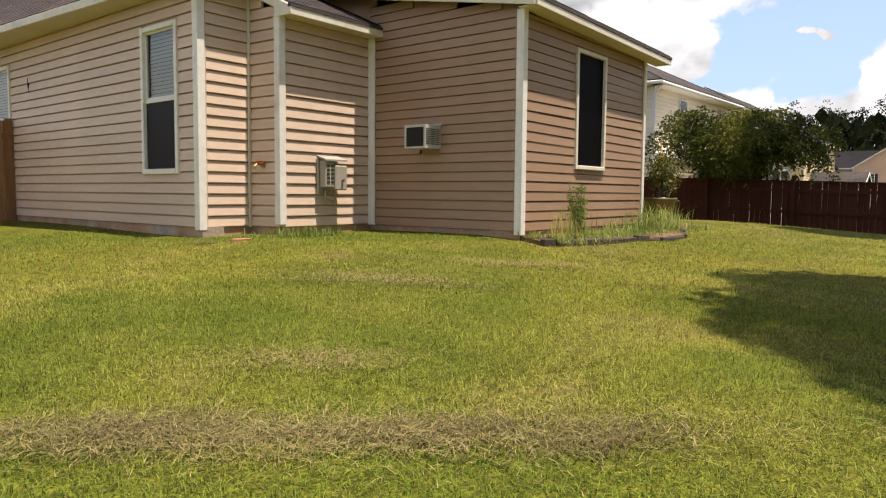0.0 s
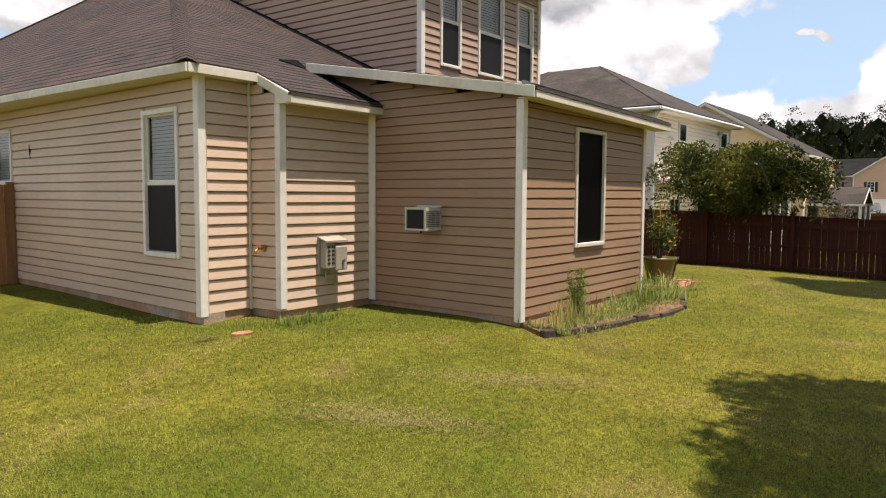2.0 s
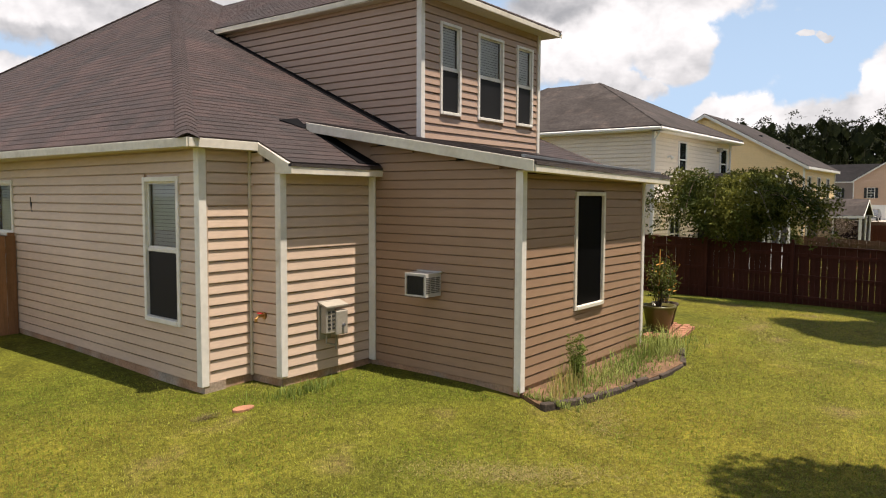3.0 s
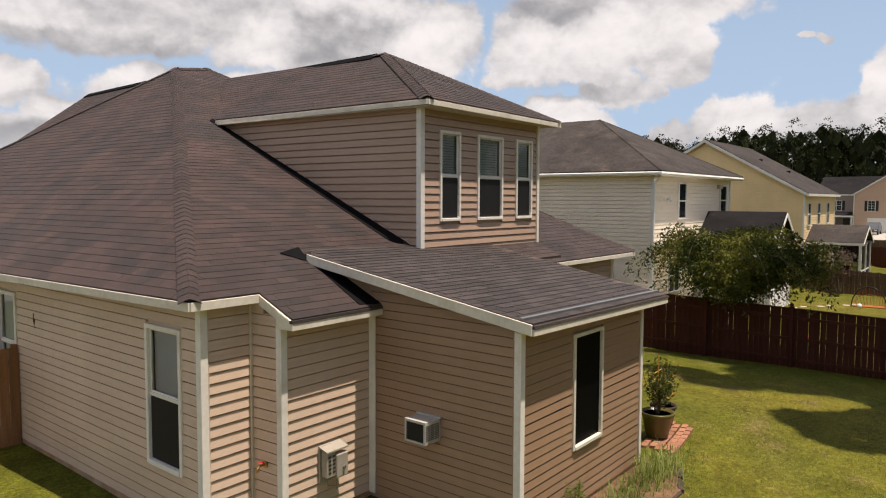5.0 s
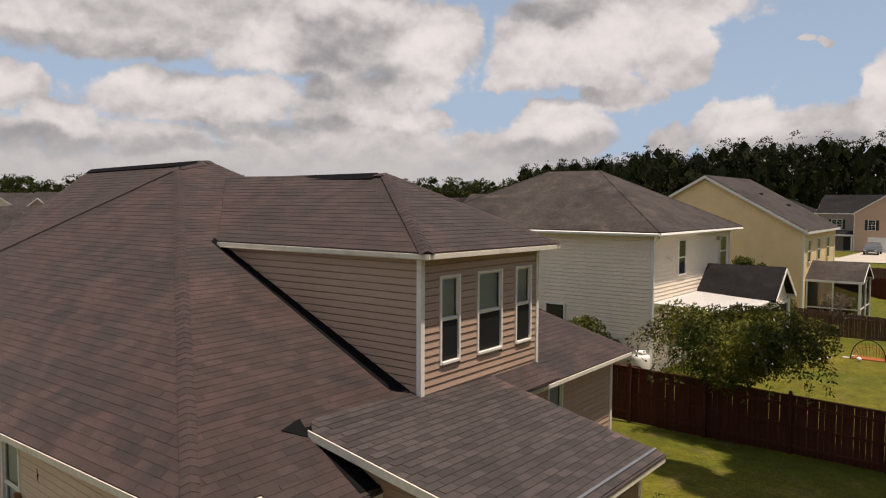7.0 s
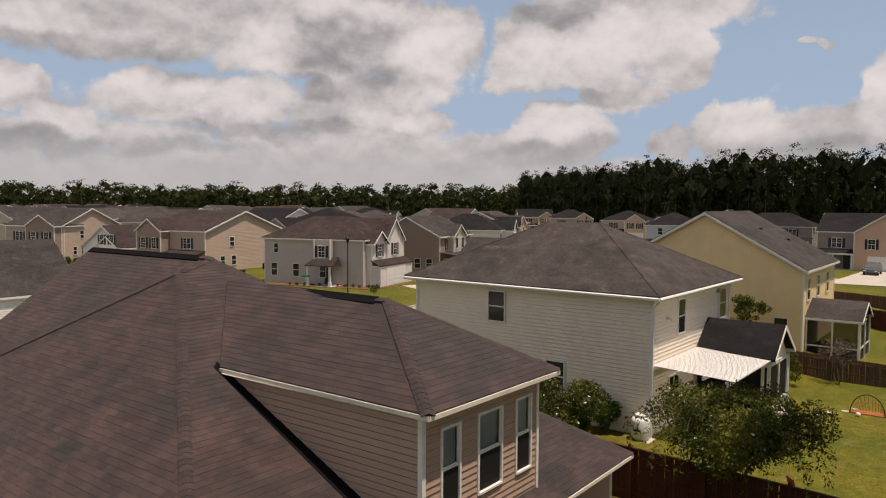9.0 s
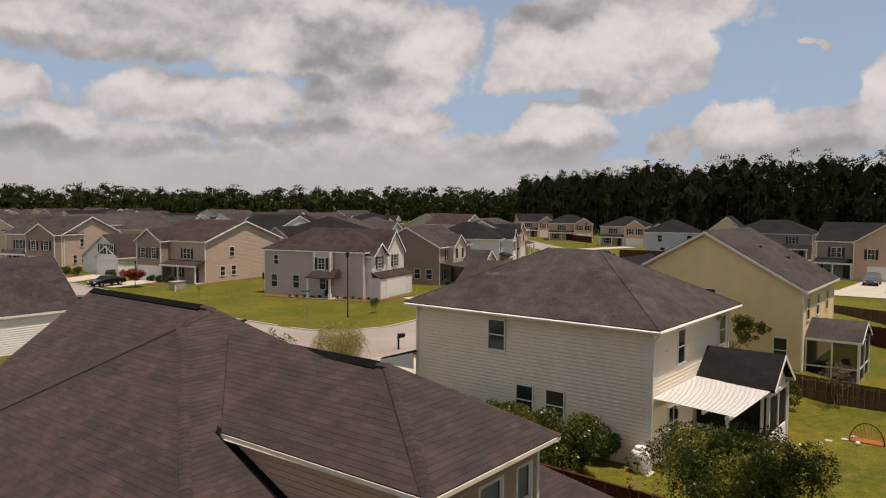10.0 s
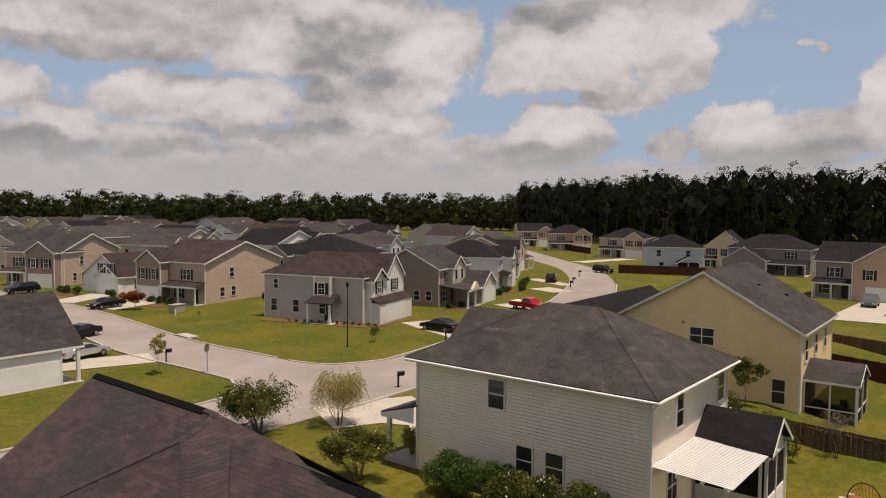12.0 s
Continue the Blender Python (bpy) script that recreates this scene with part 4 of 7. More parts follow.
xs, ys = axis(-9.0, 17.0, 0.22, 2600.0), axis(-9.0, 10.0, 0.22, 2600.0)
gx, gy = np.meshgrid(xs, ys)
verts = np.c_[gx.ravel(), gy.ravel(), ground_z(gx, gy).ravel()]
nx, ny = len(xs), len(ys)
i = (np.arange(ny - 1)[:, None] * nx + np.arange(nx - 1)).ravel()
ground = tagged(new("ground", tri_mesh("ground", verts, np.c_[i, i + 1, i + nx + 1, i + nx], M["lawn"])), "sloping mown lawn with dry patches", "lawn", kind="structure")
ground.data.polygons.foreach_set("use_smooth", [True] * len(ground.data.polygons))


def strip(name, line, w, mat, label, up=0.03, category="road", drop=0.0):
    """A band of even width along a line of points, lying on the ground."""
    pts = [Vector((*q, 0)) for q in line]
    fine = []
    for a, b in zip(pts, pts[1:]):
        n = max(1, int((b - a).length / 2.0))
        fine += [a.lerp(b, k / n) for k in range(n)]
    fine.append(pts[-1])
    s = Shape()
    vs = []
    for k, q in enumerate(fine):
        d = (fine[min(k + 1, len(fine) - 1)] - fine[max(k - 1, 0)]).normalized()
        sd = Vector((-d.y, d.x, 0)) * w / 2
        for e in (q + sd, q - sd):
            vs.append((e.x, e.y, gz(e.x, e.y) + up))
    s.add(vs, [(2 * k, 2 * k + 1, 2 * k + 3, 2 * k + 2) for k in range(len(fine) - 1)])
    return thing(name, label, category, shape=s, mats=mat, kind="structure")


def curve_pts(pts, n=8):
    """A smooth line through the points."""
    out = []
    P = [Vector((*q, 0)) for q in pts]
    for k in range(len(P) - 1):
        a, b, c, d = P[max(k - 1, 0)], P[k], P[k + 1], P[min(k + 2, len(P) - 1)]
        for j in range(n):
            t = j / n
            q = 0.5 * ((2 * b) + (c - a) * t + (2 * a - 5 * b + 4 * c - d) * t * t + (3 * b - a - 3 * c + d) * t ** 3)
            out.append((q.x, q.y))
    return out + [tuple(P[-1][:2])]


ROAD_A = curve_pts([(33.0, 36.0), (33.2, 50.0), (33.4, 62.0), (36.5, 80.0), (38.4, 95.0), (39.0, 120.0), (39.0, 170.0)])
ROAD_B = curve_pts([(-60.0, 36.5), (-10.0, 36.2), (20.0, 35.8), (33.0, 35.6), (47.0, 36.0), (75.0, 40.5), (98.0, 47.5), (121.0, 57.5), (142.0, 71.0), (159.0, 87.0), (176.0, 103.0), (195.0, 122.0), (215.0, 152.0)])
strip("road", ROAD_B, 8.2, M["road"], "pale worn asphalt street between lawns", 0.035)
strip("road", ROAD_A, 7.6, M["road"], "pale worn asphalt side street", 0.039)


def kerb(line, off, name="kerb"):
    pts = [Vector((*q, 0)) for q in line]
    s = Shape()
    for k in range(len(pts) - 1):
        d = (pts[k + 1] - pts[k]).normalized()
        sd = Vector((-d.y, d.x, 0))
        a, b = pts[k] + sd * off, pts[k + 1] + sd * off
        za, zb = gz(a.x, a.y), gz(b.x, b.y)
        w = sd * 0.11
        s.slab([(a.x + w.x, a.y + w.y, za + 0.12), (b.x + w.x, b.y + w.y, zb + 0.12), (b.x - w.x, b.y - w.y, zb + 0.12), (a.x - w.x, a.y - w.y, za + 0.12)], (0, 0, -0.2))
    return thing(name, "rolled concrete kerb along the street", "kerb", shape=s, mats=M["kerb"], kind="structure")


corner = Shape()
for poly in (((35.6, 39.0), (43.0, 39.4), (43.0, 40.35), (40.4, 40.75), (38.3, 41.95), (37.2, 43.95), (36.9, 46.5), (36.0, 48.0)), ((30.4, 39.0), (30.4, 48.0), (29.35, 47.0), (29.2, 44.5), (27.6, 41.65), (25.5, 40.35), (23.0, 40.2), (23.0, 39.0))):
    corner.slab([(x, y, gz(x, y) + 0.043) for x, y in poly], (0, 0, -0.1))
thing("road", "pale asphalt flare where two streets meet", "road", shape=corner, mats=M["road"], kind="structure")
far_side = [q for q in ROAD_B if q[0] > 41.0]
kerb([(36.9, 46.5), (37.2, 44.0), (38.3, 42.0), (40.4, 40.8), *[(q[0], q[1] + 4.35) for q in far_side if q[0] < 118]], 0.0)
kerb([q for q in ROAD_B if 28.0 < q[0] < 118.0], -4.35)
kerb([q for q in ROAD_A if q[1] > 46.5], -3.85)
kerb([*[(q[0] - 3.85, q[1]) for q in reversed(ROAD_A) if q[1] > 47.0], (29.2, 44.5), (27.6, 41.6), (25.5, 40.3), *[(q[0], q[1] + 4.35) for q in reversed(ROAD_B) if q[0] < 23.0]], 0.0)
# ---- neighbouring houses ----
def frame_of(p0, p1):
    d = Vector((p1[0] - p0[0], p1[1] - p0[1], 0)).normalized()
    m = Matrix((d, Vector((-d.y, d.x, 0)), Vector((0, 0, 1)))).transposed().to_4x4()
    m.translation = (p0[0], p0[1], 0)
    return m


def lap_face(s, p0, p1, z0, z1, course=0.13, lip=0.014, span=None, slot=0):
    """Lapped siding as real ledges from p0 to p1, seen with p0 to the left; span(z): the stretch of the face at a height, for gables."""
    m = frame_of(p0, p1)
    L = math.hypot(p1[0] - p0[0], p1[1] - p0[1])
    span = span or (lambda z: (0.0, L))
    z = z0
    while z < z1 - 0.01:
        t = min(z + course, z1)
        (a, b), (c, d) = span(z), span(t)
        if b - a > 0.02:
            r = 0.45 * lip
            # slot over each ledge, added so that its shade draws the lap line
            g, deep, d = t - course * 0.13, 0.03, max(d, c)
            vs = [(a, -lip, z), (b, -lip, z), (d, r, g), (c, r, g), (a, deep, z), (b, deep, z), (d, deep, g), (c, deep, g), (d, deep, t), (c, deep, t)]
            s.add([m @ Vector(v) for v in vs], [(0, 1, 2, 3), (4, 5, 1, 0), (3, 2, 6, 7), (7, 6, 8, 9)], slot)
        z = t
    return m


def pane_window(parent, m, s, z, w, h, shutters=None, t=0.07, grid=False, frame_mat="white", mull=1, name="window", label="", plain=False):
    """A window with frame, sashes and panes on a wall whose frame is m (x along it, -y out of it). s, z: its lower left corner."""
    o = m @ Matrix.Translation((s, 0, z))
    win = part(name, Shape().box((0, -0.02, 0), (w, 0.01, h)), M["dark"], parent, label, m=o)
    f = Shape()
    for a, b in (((-t, -0.075, -t), (0, 0.0, h + t)), ((w, -0.075, -t), (w + t, 0.0, h + t)), ((0, -0.075, h), (w, 0.0, h + t)), ((0, -0.085, -t), (w, 0.0, 0))):
        f.box(a, b)
    for k in range(1, mull):
        f.box((w * k / mull - 0.04, -0.07, 0), (w * k / mull + 0.04, 0.0, h))
    part("window_frame", f, M[frame_mat], win)
    if plain:
        part("pane", Shape().box((0.02, -0.045, 0.02), (w - 0.02, -0.035, h - 0.02)), M["pane"], win)
        return win
    part("sash_rail", Shape().box((0, -0.06, h / 2 - 0.03), (w, -0.02, h / 2 + 0.03)), M[frame_mat], win)
    for k in range(mull):
        for z0, z1 in ((0.02, h / 2 - 0.03), (h / 2 + 0.03, h - 0.02)):
            part("pane", Shape().box((w * k / mull + 0.03, -0.045, z0), (w * (k + 1) / mull - 0.03, -0.035, z1)), M["pane"], win)
    if grid:
        g = Shape()
        g.box((w / 2 - 0.014, -0.052, 0), (w / 2 + 0.014, -0.044, h))
        for q in (0.25, 0.75):
            g.box((0, -0.052, h * q - 0.012), (w, -0.044, h * q + 0.012))
        part("grille", g, M[frame_mat], win)
    if shutters:
        for x in (-t - 0.40, w + t + 0.02):
            sh = Shape().box((x, -0.05, -0.04), (x + 0.38, -0.004, h + 0.04))
            for k in range(9):
                zz = 0.03 + k * (h - 0.06) / 9
                sh.box((x + 0.05, -0.062, zz), (x + 0.33, -0.048, zz + h / 14))
            part("shutter", sh, M[shutters], win, "dark louvred shutter")
    return win


def garage_door(parent, m, s, w=4.88, h=2.15, z=0.02, far=False):
    o = m @ Matrix.Translation((s, 0, z))
    door = part("garage_door", Shape().box((0, -0.02, 0), (w, 0.02, h)), M["white"], parent, "white panelled garage door", m=o)
    for r in range(0 if far else 4):
        pw = (w - 0.12) / 8 - 0.1
        if r == 0:
            pm = Shape().box((0, -0.035, 0.08), (pw, -0.018, h / 4 - 0.06)).mesh("panel", M["white"])
        for k in range(8):
            part("panel", pm, None, door, m=pose(0.11 + k * (w - 0.12) / 8, 0, r * h / 4))
    f = Shape()
    f.box((-0.12, -0.05, 0), (0, 0.0, h + 0.12))
    f.box((w, -0.05, 0), (w + 0.12, 0.0, h + 0.12))
    f.box((0, -0.05, h), (w, 0.0, h + 0.12))
    part("door_frame", f, M["white"], door)
    return door


def gable_roof(parent, x0, x1, y0, y1, ze, rise, along, mat, over=0.3, thick=0.14, trim="white", name="roof", label=""):
    """A gable roof on a block; along: the axis of its ridge. White boards close the rakes and eaves."""
    roof, tr = Shape(), Shape()
    if along == "x":
        yc, half = (y0 + y1) / 2, (y1 - y0) / 2
        drop = rise / half * over
        for sy in (-1, 1):
            ye = yc + sy * (half + over)
            roof.slab([(x0 - over, ye, ze - drop), (x1 + over, ye, ze - drop), (x1 + over, yc, ze + rise), (x0 - over, yc, ze + rise)], (0, 0, -thick * 0.45))
            for x in (x0 - over, x1 + over):
                w = 0.03 if x > x0 else -0.03
                tr.slab([(x + w, ye, ze - drop - 0.05), (x + w, yc, ze + rise - 0.05), (x + w, yc, ze + rise - 0.05 - thick * 1.5), (x + w, ye, ze - drop - 0.05 - thick * 1.5)], (-w, 0, 0))
            tr.box((x0 - over, ye - 0.02, ze - drop - 0.2), (x1 + over, ye + 0.02, ze - drop - 0.03))
            tr.box((x0 - over, min(ye, yc + sy * half), ze - drop - 0.2), (x1 + over, max(ye, yc + sy * half), ze - drop - 0.185))
    else:
        xc, half = (x0 + x1) / 2, (x1 - x0) / 2
        drop = rise / half * over
        for sx in (-1, 1):
            xe = xc + sx * (half + over)
            roof.slab([(xe, y0 - over, ze - drop), (xe, y1 + over, ze - drop), (xc, y1 + over, ze + rise), (xc, y0 - over, ze + rise)], (0, 0, -thick * 0.45))
            for y in (y0 - over, y1 + over):
                w = 0.03 if y > y0 else -0.03
                tr.slab([(xe, y + w, ze - drop - 0.05), (xc, y + w, ze + rise - 0.05), (xc, y + w, ze + rise - 0.05 - thick * 1.5), (xe, y + w, ze - drop - 0.05 - thick * 1.5)], (0, -w, 0))
            tr.box((xe - 0.02, y0 - over, ze - drop - 0.2), (xe + 0.02, y1 + over, ze - drop - 0.03))
            tr.box((min(xe, xc + sx * half), y0 - over, ze - drop - 0.2), (max(xe, xc + sx * half), y1 + over, ze - drop - 0.185))
    r = part(name, roof.weld(), M[mat], parent, label)
    part("fascia", tr.weld(), M[trim], r)
    return r


def hip_roof(parent, x0, x1, y0, y1, ze, rise, mat, over=0.35, trim="white", name="roof", caps=False):
    a, b, c, d = x0 - over, x1 + over, y0 - over, y1 + over
    h = min(b - a, d - c) / 2
    if b - a >= d - c:
        r0, r1 = (a + h, (c + d) / 2, ze + rise), (b - h, (c + d) / 2, ze + rise)
        faces = [[(a, c, ze), (b, c, ze), r1, r0], [(b, d, ze), (a, d, ze), r0, r1], [(a, d, ze), (a, c, ze), r0], [(b, c, ze), (b, d, ze), r1]]
    else:
        r0, r1 = ((a + b) / 2, c + h, ze + rise), ((a + b) / 2, d - h, ze + rise)
        faces = [[(a, d, ze), (a, c, ze), r0, r1], [(b, c, ze), (b, d, ze), r1, r0], [(a, c, ze), (b, c, ze), r0], [(b, d, ze), (a, d, ze), r1]]
    roof = Shape()
    for f in faces:
        roof.slab(f, (0, 0, -0.05))
    r = part(name, roof.weld(), M[mat], parent)
    for p in ((a, c), (b, c), (b, d), (a, d)) if caps else ():
        q = min((r0, r1), key=lambda r: (r[0] - p[0]) ** 2 + (r[1] - p[1]) ** 2)
        part("hip_cap", Shape().tube([(*p, ze - 0.015), (q[0], q[1], q[2] - 0.015)], 0.045, 6), M[mat], r)
    tr = Shape()
    for p, q in (((a, c), (b, c + 0.03)), ((a, d - 0.03), (b, d)), ((a, c), (a + 0.03, d)), ((b - 0.03, c), (b, d))):
        tr.box((*p, ze - 0.19), (*q, ze - 0.045))
    tr.box((a, c, ze - 0.2), (b, y0, ze - 0.19))
    tr.box((a, y1, ze - 0.2), (b, d, ze - 0.19))
    tr.box((a, c, ze - 0.2), (x0, d, ze - 0.19))
    tr.box((x1, c, ze - 0.2), (b, d, ze - 0.19))
    part("fascia", tr.weld(), M[trim], r)
    return r


def block(parent, x0, x1, y0, y1, z0, z1, mat, gables="", rise=0.0, course=0.2, lip=0.011, name="wall", trims=1):
    """Four clad walls of a block, with gable ends where named (x or y: the ridge's axis)."""
    corners = ((x0, y0), (x1, y0), (x1, y1), (x0, y1))
    for k in range(4):
        s = Shape()
        p0, p1 = corners[k], corners[(k + 1) % 4]
        lap_face(s, p0, p1, z0, z1, course, lip)
        if (gables == "y" and k % 2 == 0) or (gables == "x" and k % 2 == 1):
            L = math.hypot(p1[0] - p0[0], p1[1] - p0[1])
            lap_face(s, p0, p1, z1, z1 + rise, course, lip, span=lambda z: ((z - z1) / rise * L / 2, L - (z - z1) / rise * L / 2))
        part(name, s.weld(), M[mat], parent)
    cb = Shape()
    for x, y in corners[:1 + 3 * trims]:
        part("corner_trim", Shape().box((x - 0.06, y - 0.06, z0), (x + 0.06, y + 0.06, z1)), M["white"], parent)


def post(parent, x, y, z0, z1, w=0.2, mat="white", name="post", base=0.0):
    s = Shape().box((x - w / 2, y - w / 2, z0), (x + w / 2, y + w / 2, z1))
    s.box((x - w * 0.7, y - w * 0.7, z0), (x + w * 0.7, y + w * 0.7, z0 + 0.15 + base))
    s.box((x - w * 0.7, y - w * 0.7, z1 - 0.12), (x + w * 0.7, y + w * 0.7, z1))
    part(name, s, M[mat], parent)


def suburban(at, rz, wall, roofm, label, W=11.0, D=11.5, H=5.5, rise=2.6, roof="side", bay=5.6, bayd=1.6, shutters="shutter", front_mat=None, garage=True, far=False, side_windows=True, mirror=False, detail=2, porch=True, category="house", bayh=None):
    """A two-storey suburban house; its front looks to -y before it is turned. roof: side (ridge along the front), hip or deep (ridge front to back)."""
    x, y = at
    h = thing("house", label, category, (x, y, gz(x, y) - 0.05), rz, group="houses of the estate")
    x0, x1, y0, y1 = -W / 2, W / 2, -D / 2, D / 2
    block(h, x0, x1, y0, y1, -0.3, H, wall, {"side": "x", "deep": "y"}.get(roof, ""), rise, trims=0 if far else 1)
    if roof == "side":
        gable_roof(h, x0, x1, y0, y1, H, rise, "x", roofm)
    elif roof == "deep":
        gable_roof(h, x0, x1, y0, y1, H, rise, "y", roofm)
    else:
        hip_roof(h, x0, x1, y0, y1, H + 0.05, rise, roofm)
    fm = front_mat or wall
    sx = -1 if mirror else 1
    b0, b1 = (x1 - bay, x1 - 0.02) if sx > 0 else (x0 + 0.02, x0 + bay)
    yb = y0 - bayd
    bh = bayh or H
    block(h, b0, b1, yb, y0 + 0.6, -0.3, bh, fm, "y", min(bay * 0.32, 2.7), trims=0 if far else 1)
    gable_roof(h, b0, b1, yb, y0 + (bay * 0.9 if bh == H else 0.3), bh, min(bay * 0.32, 2.7), "y", roofm, over=0.25)
    mf = frame_of((b0, yb), (b1, yb))
    if garage:
        garage_door(h, mf, (bay - 4.4) / 2, 4.4, 2.15, far=far)
    else:
        pane_window(h, mf, bay / 2 - 0.9, 0.8, 1.8, 1.5, shutters, mull=2, plain=far)
    for s in (bay * 0.28 - 0.45, bay * 0.72 - 0.45):
        if bh < H:
            break
        pane_window(h, mf, s, 3.35, 0.9, 1.45, shutters, grid=detail > 1, plain=far)
    # open porch beside the bay
    p0, p1 = (x0, b0) if sx > 0 else (b1, x1)
    if porch and p1 - p0 > 2.5:
        pr = Shape().slab([(p0 - 0.1, yb - 0.2, 2.62), (p1 + 0.1, yb - 0.2, 2.62), (p1 + 0.1, y0, 3.15), (p0 - 0.1, y0, 3.15)], (0, 0, -0.12))
        pro = part("porch_roof", pr, M[roofm], h)
        part("fascia", Shape().box((p0 - 0.1, yb - 0.23, 2.35), (p1 + 0.1, yb - 0.19, 2.6)), M["white"], pro)
        part("porch_floor", Shape().box((p0, yb - 0.1, -0.3), (p1, y0, 0.12)), M["concrete"], h)
        for px in (p0 + 0.15, (p0 + p1) / 2, p1 - 0.25):
            post(h, px, yb - 0.02, 0.1, 2.42)
        md = frame_of((p0, y0), (p1, y0))
        part("door", Shape().box(((p1 - p0) * 0.68, -0.05, 0.1), ((p1 - p0) * 0.68 + 0.95, 0.0, 2.15)), M["dark_door"], h, "dark front door", m=md)
        pane_window(h, md, (p1 - p0) * 0.2, 0.75, 1.0, 1.4, shutters, plain=far)
        pane_window(h, md, (p1 - p0) * 0.5 - 0.7, 3.4, 1.4, 1.4, shutters, mull=2, grid=detail > 1, plain=far)
    if side_windows:
        for a, b, sp in (((x0, y1), (x0, y0), ((0.25, 3.6), (0.62, 0.9), (0.8, 0.9))), ((x1, y0), (x1, y1), ((0.3, 3.6), (0.18, 0.9), (0.32, 0.9)))):
            m = frame_of(a, b)
            for q, z in sp:
                pane_window(h, m, D * q, z, 0.85, 1.3, plain=far)
        m = frame_of((x1, y1), (x0, y1))
        for q, z in ((0.2, 3.5), (0.7, 3.5), (0.25, 0.9), (0.6, 0.9)):
            pane_window(h, m, W * q, z, 0.9, 1.35, plain=far)
    return h


M["shutter"] = material("black_shutter", (0.018, 0.02, 0.022), 0.5)
M["dark_door"] = material("dark_door", (0.025, 0.022, 0.02), 0.4)
siding_colour("ivory", (0.84, 0.745, 0.61))
siding_colour("yellow_siding", (0.88, 0.67, 0.365))
siding_colour("white_siding", (0.84, 0.82, 0.785))
siding_colour("grey_siding", (0.50, 0.44, 0.40))
siding_colour("tan_far", (0.52, 0.40, 0.315))
siding_colour("brown_far", (0.33, 0.245, 0.195))
# lighter copy of the grey siding for the front that faces the sun
siding_colour("grey_sunlit", (0.70, 0.655, 0.61))
siding_colour("beige_far", (0.60, 0.52, 0.41))
siding_colour("blue_white", (0.58, 0.60, 0.62))
siding_colour("mauve_far", (0.30, 0.245, 0.215))
siding_colour("peach_far", (0.58, 0.40, 0.29))
roof_colour("roof_grey", (0.064, 0.055, 0.051))
roof_colour("roof_slate", (0.017, 0.016, 0.017))
roof_colour("roof_brown", (0.052, 0.038, 0.035))
roof_colour("roof_mid", (0.056, 0.049, 0.048))

# the ivory house next door
nb = thing("house", "two-storey ivory house with a grey hip roof and a lattice patio", "house", (22.80, 7.42, 0), -1.2)
NX, NY = 10.0, 12.9
block(nb, 0, NX, 0, NY, -1.2, 5.0, "ivory", course=0.17, lip=0.016)
hip_roof(nb, 0, NX, 0, NY, 5.14, 2.83, "roof_grey", over=0.5, caps=True)
m_w, m_s = frame_of((0, NY), (0, 0)), frame_of((0, 0), (NX, 0))
for y, z, w, h in ((8.3, 3.26, 0.9, 1.4), (6.65, 0.35, 0.86, 1.35), (5.03, 0.35, 0.9, 1.35)):
    pane_window(nb, m_w, NY - y, z, w, h)
for s, z, w, h in ((2.82, 3.14, 0.82, 1.5), (8.45, 3.2, 0.9, 1.42)):
    pane_window(nb, m_s, s, z, w, h, t=0.06)
part("floodlight", Shape().tube([(1.55, 0, 3.95), (1.55, -0.14, 3.98), (1.6, -0.22, 3.88)], [0.05, 0.05, 0.075]), M["white"], nb, "white twin floodlight")
part("vent_hood", Shape().box((8.0, -0.16, 4.5), (8.45, 0.0, 4.68)), M["plastic"], nb)
part("downpipe", Shape().tube([(-0.35, -0.42, 4.9), (-0.1, -0.1, 4.6), (-0.06, -0.06, -1.1)], 0.045), M["white"], nb)
gut = Shape()
for a, b in (((-0.5, -0.5), (NX + 0.5, -0.5)), ((-0.5, NY + 0.5), (-0.5, -0.5))):
    gut.tube([(*a, 5.02), (*b, 5.02)], 0.07, 6)
part("gutter", gut, M["white"], nb)
# front wing and porch on the far side
block(nb, 5.4, NX, NY, NY + 1.9, -1.2, 4.9, "ivory")
gable_roof(nb, 5.4, NX, NY - 5.0, NY + 1.9, 5.0, 1.85, "y", "roof_grey", over=0.3)
por = part("porch_roof", Shape().slab([(-0.35, NY, 2.55), (-0.35, NY + 2.3, 1.9), (5.3, NY + 2.3, 1.9), (5.3, NY, 2.55)], (0, 0, -0.1)), M["roof_grey"], nb)
part("fascia", Shape().box((-0.37, NY + 2.28, 1.66), (5.3, NY + 2.34, 1.88)).slab([(-0.37, NY, 2.45), (-0.37, NY + 2.3, 1.8), (-0.37, NY + 2.3, 1.6), (-0.37, NY, 1.6)], (0.05, 0, 0)), M["white"], por)
post(nb, 0.1, NY + 2.1, -0.85, 1.7, 0.22)
post(nb, 2.6, NY + 2.1, -0.85, 1.7, 0.22)
part("porch_floor", Shape().box((-0.1, NY, -1.2), (5.3, NY + 2.3, -0.72)), M["concrete"], nb)
# the covered patio behind: shingled gable and white corrugated lean-to
sp = Shape()
RX0, RX1, RY0 = 5.15, 8.75, -3.6
RC, PE, PT = 6.86, 2.03, 3.40
sp.slab([(RX0, RY0, PE), (RC, RY0, PT), (RC, 0.0, PT), (RX0, 0.0, PE)], (0, 0, -0.08))
sp.slab([(RC, RY0, PT), (RX1, RY0, PE), (RX1, 0.0, PE), (RC, 0.0, PT)], (0, 0, -0.08))
proof = part("patio_roof", sp, M["roof_slate"], nb, "dark shingled patio roof")
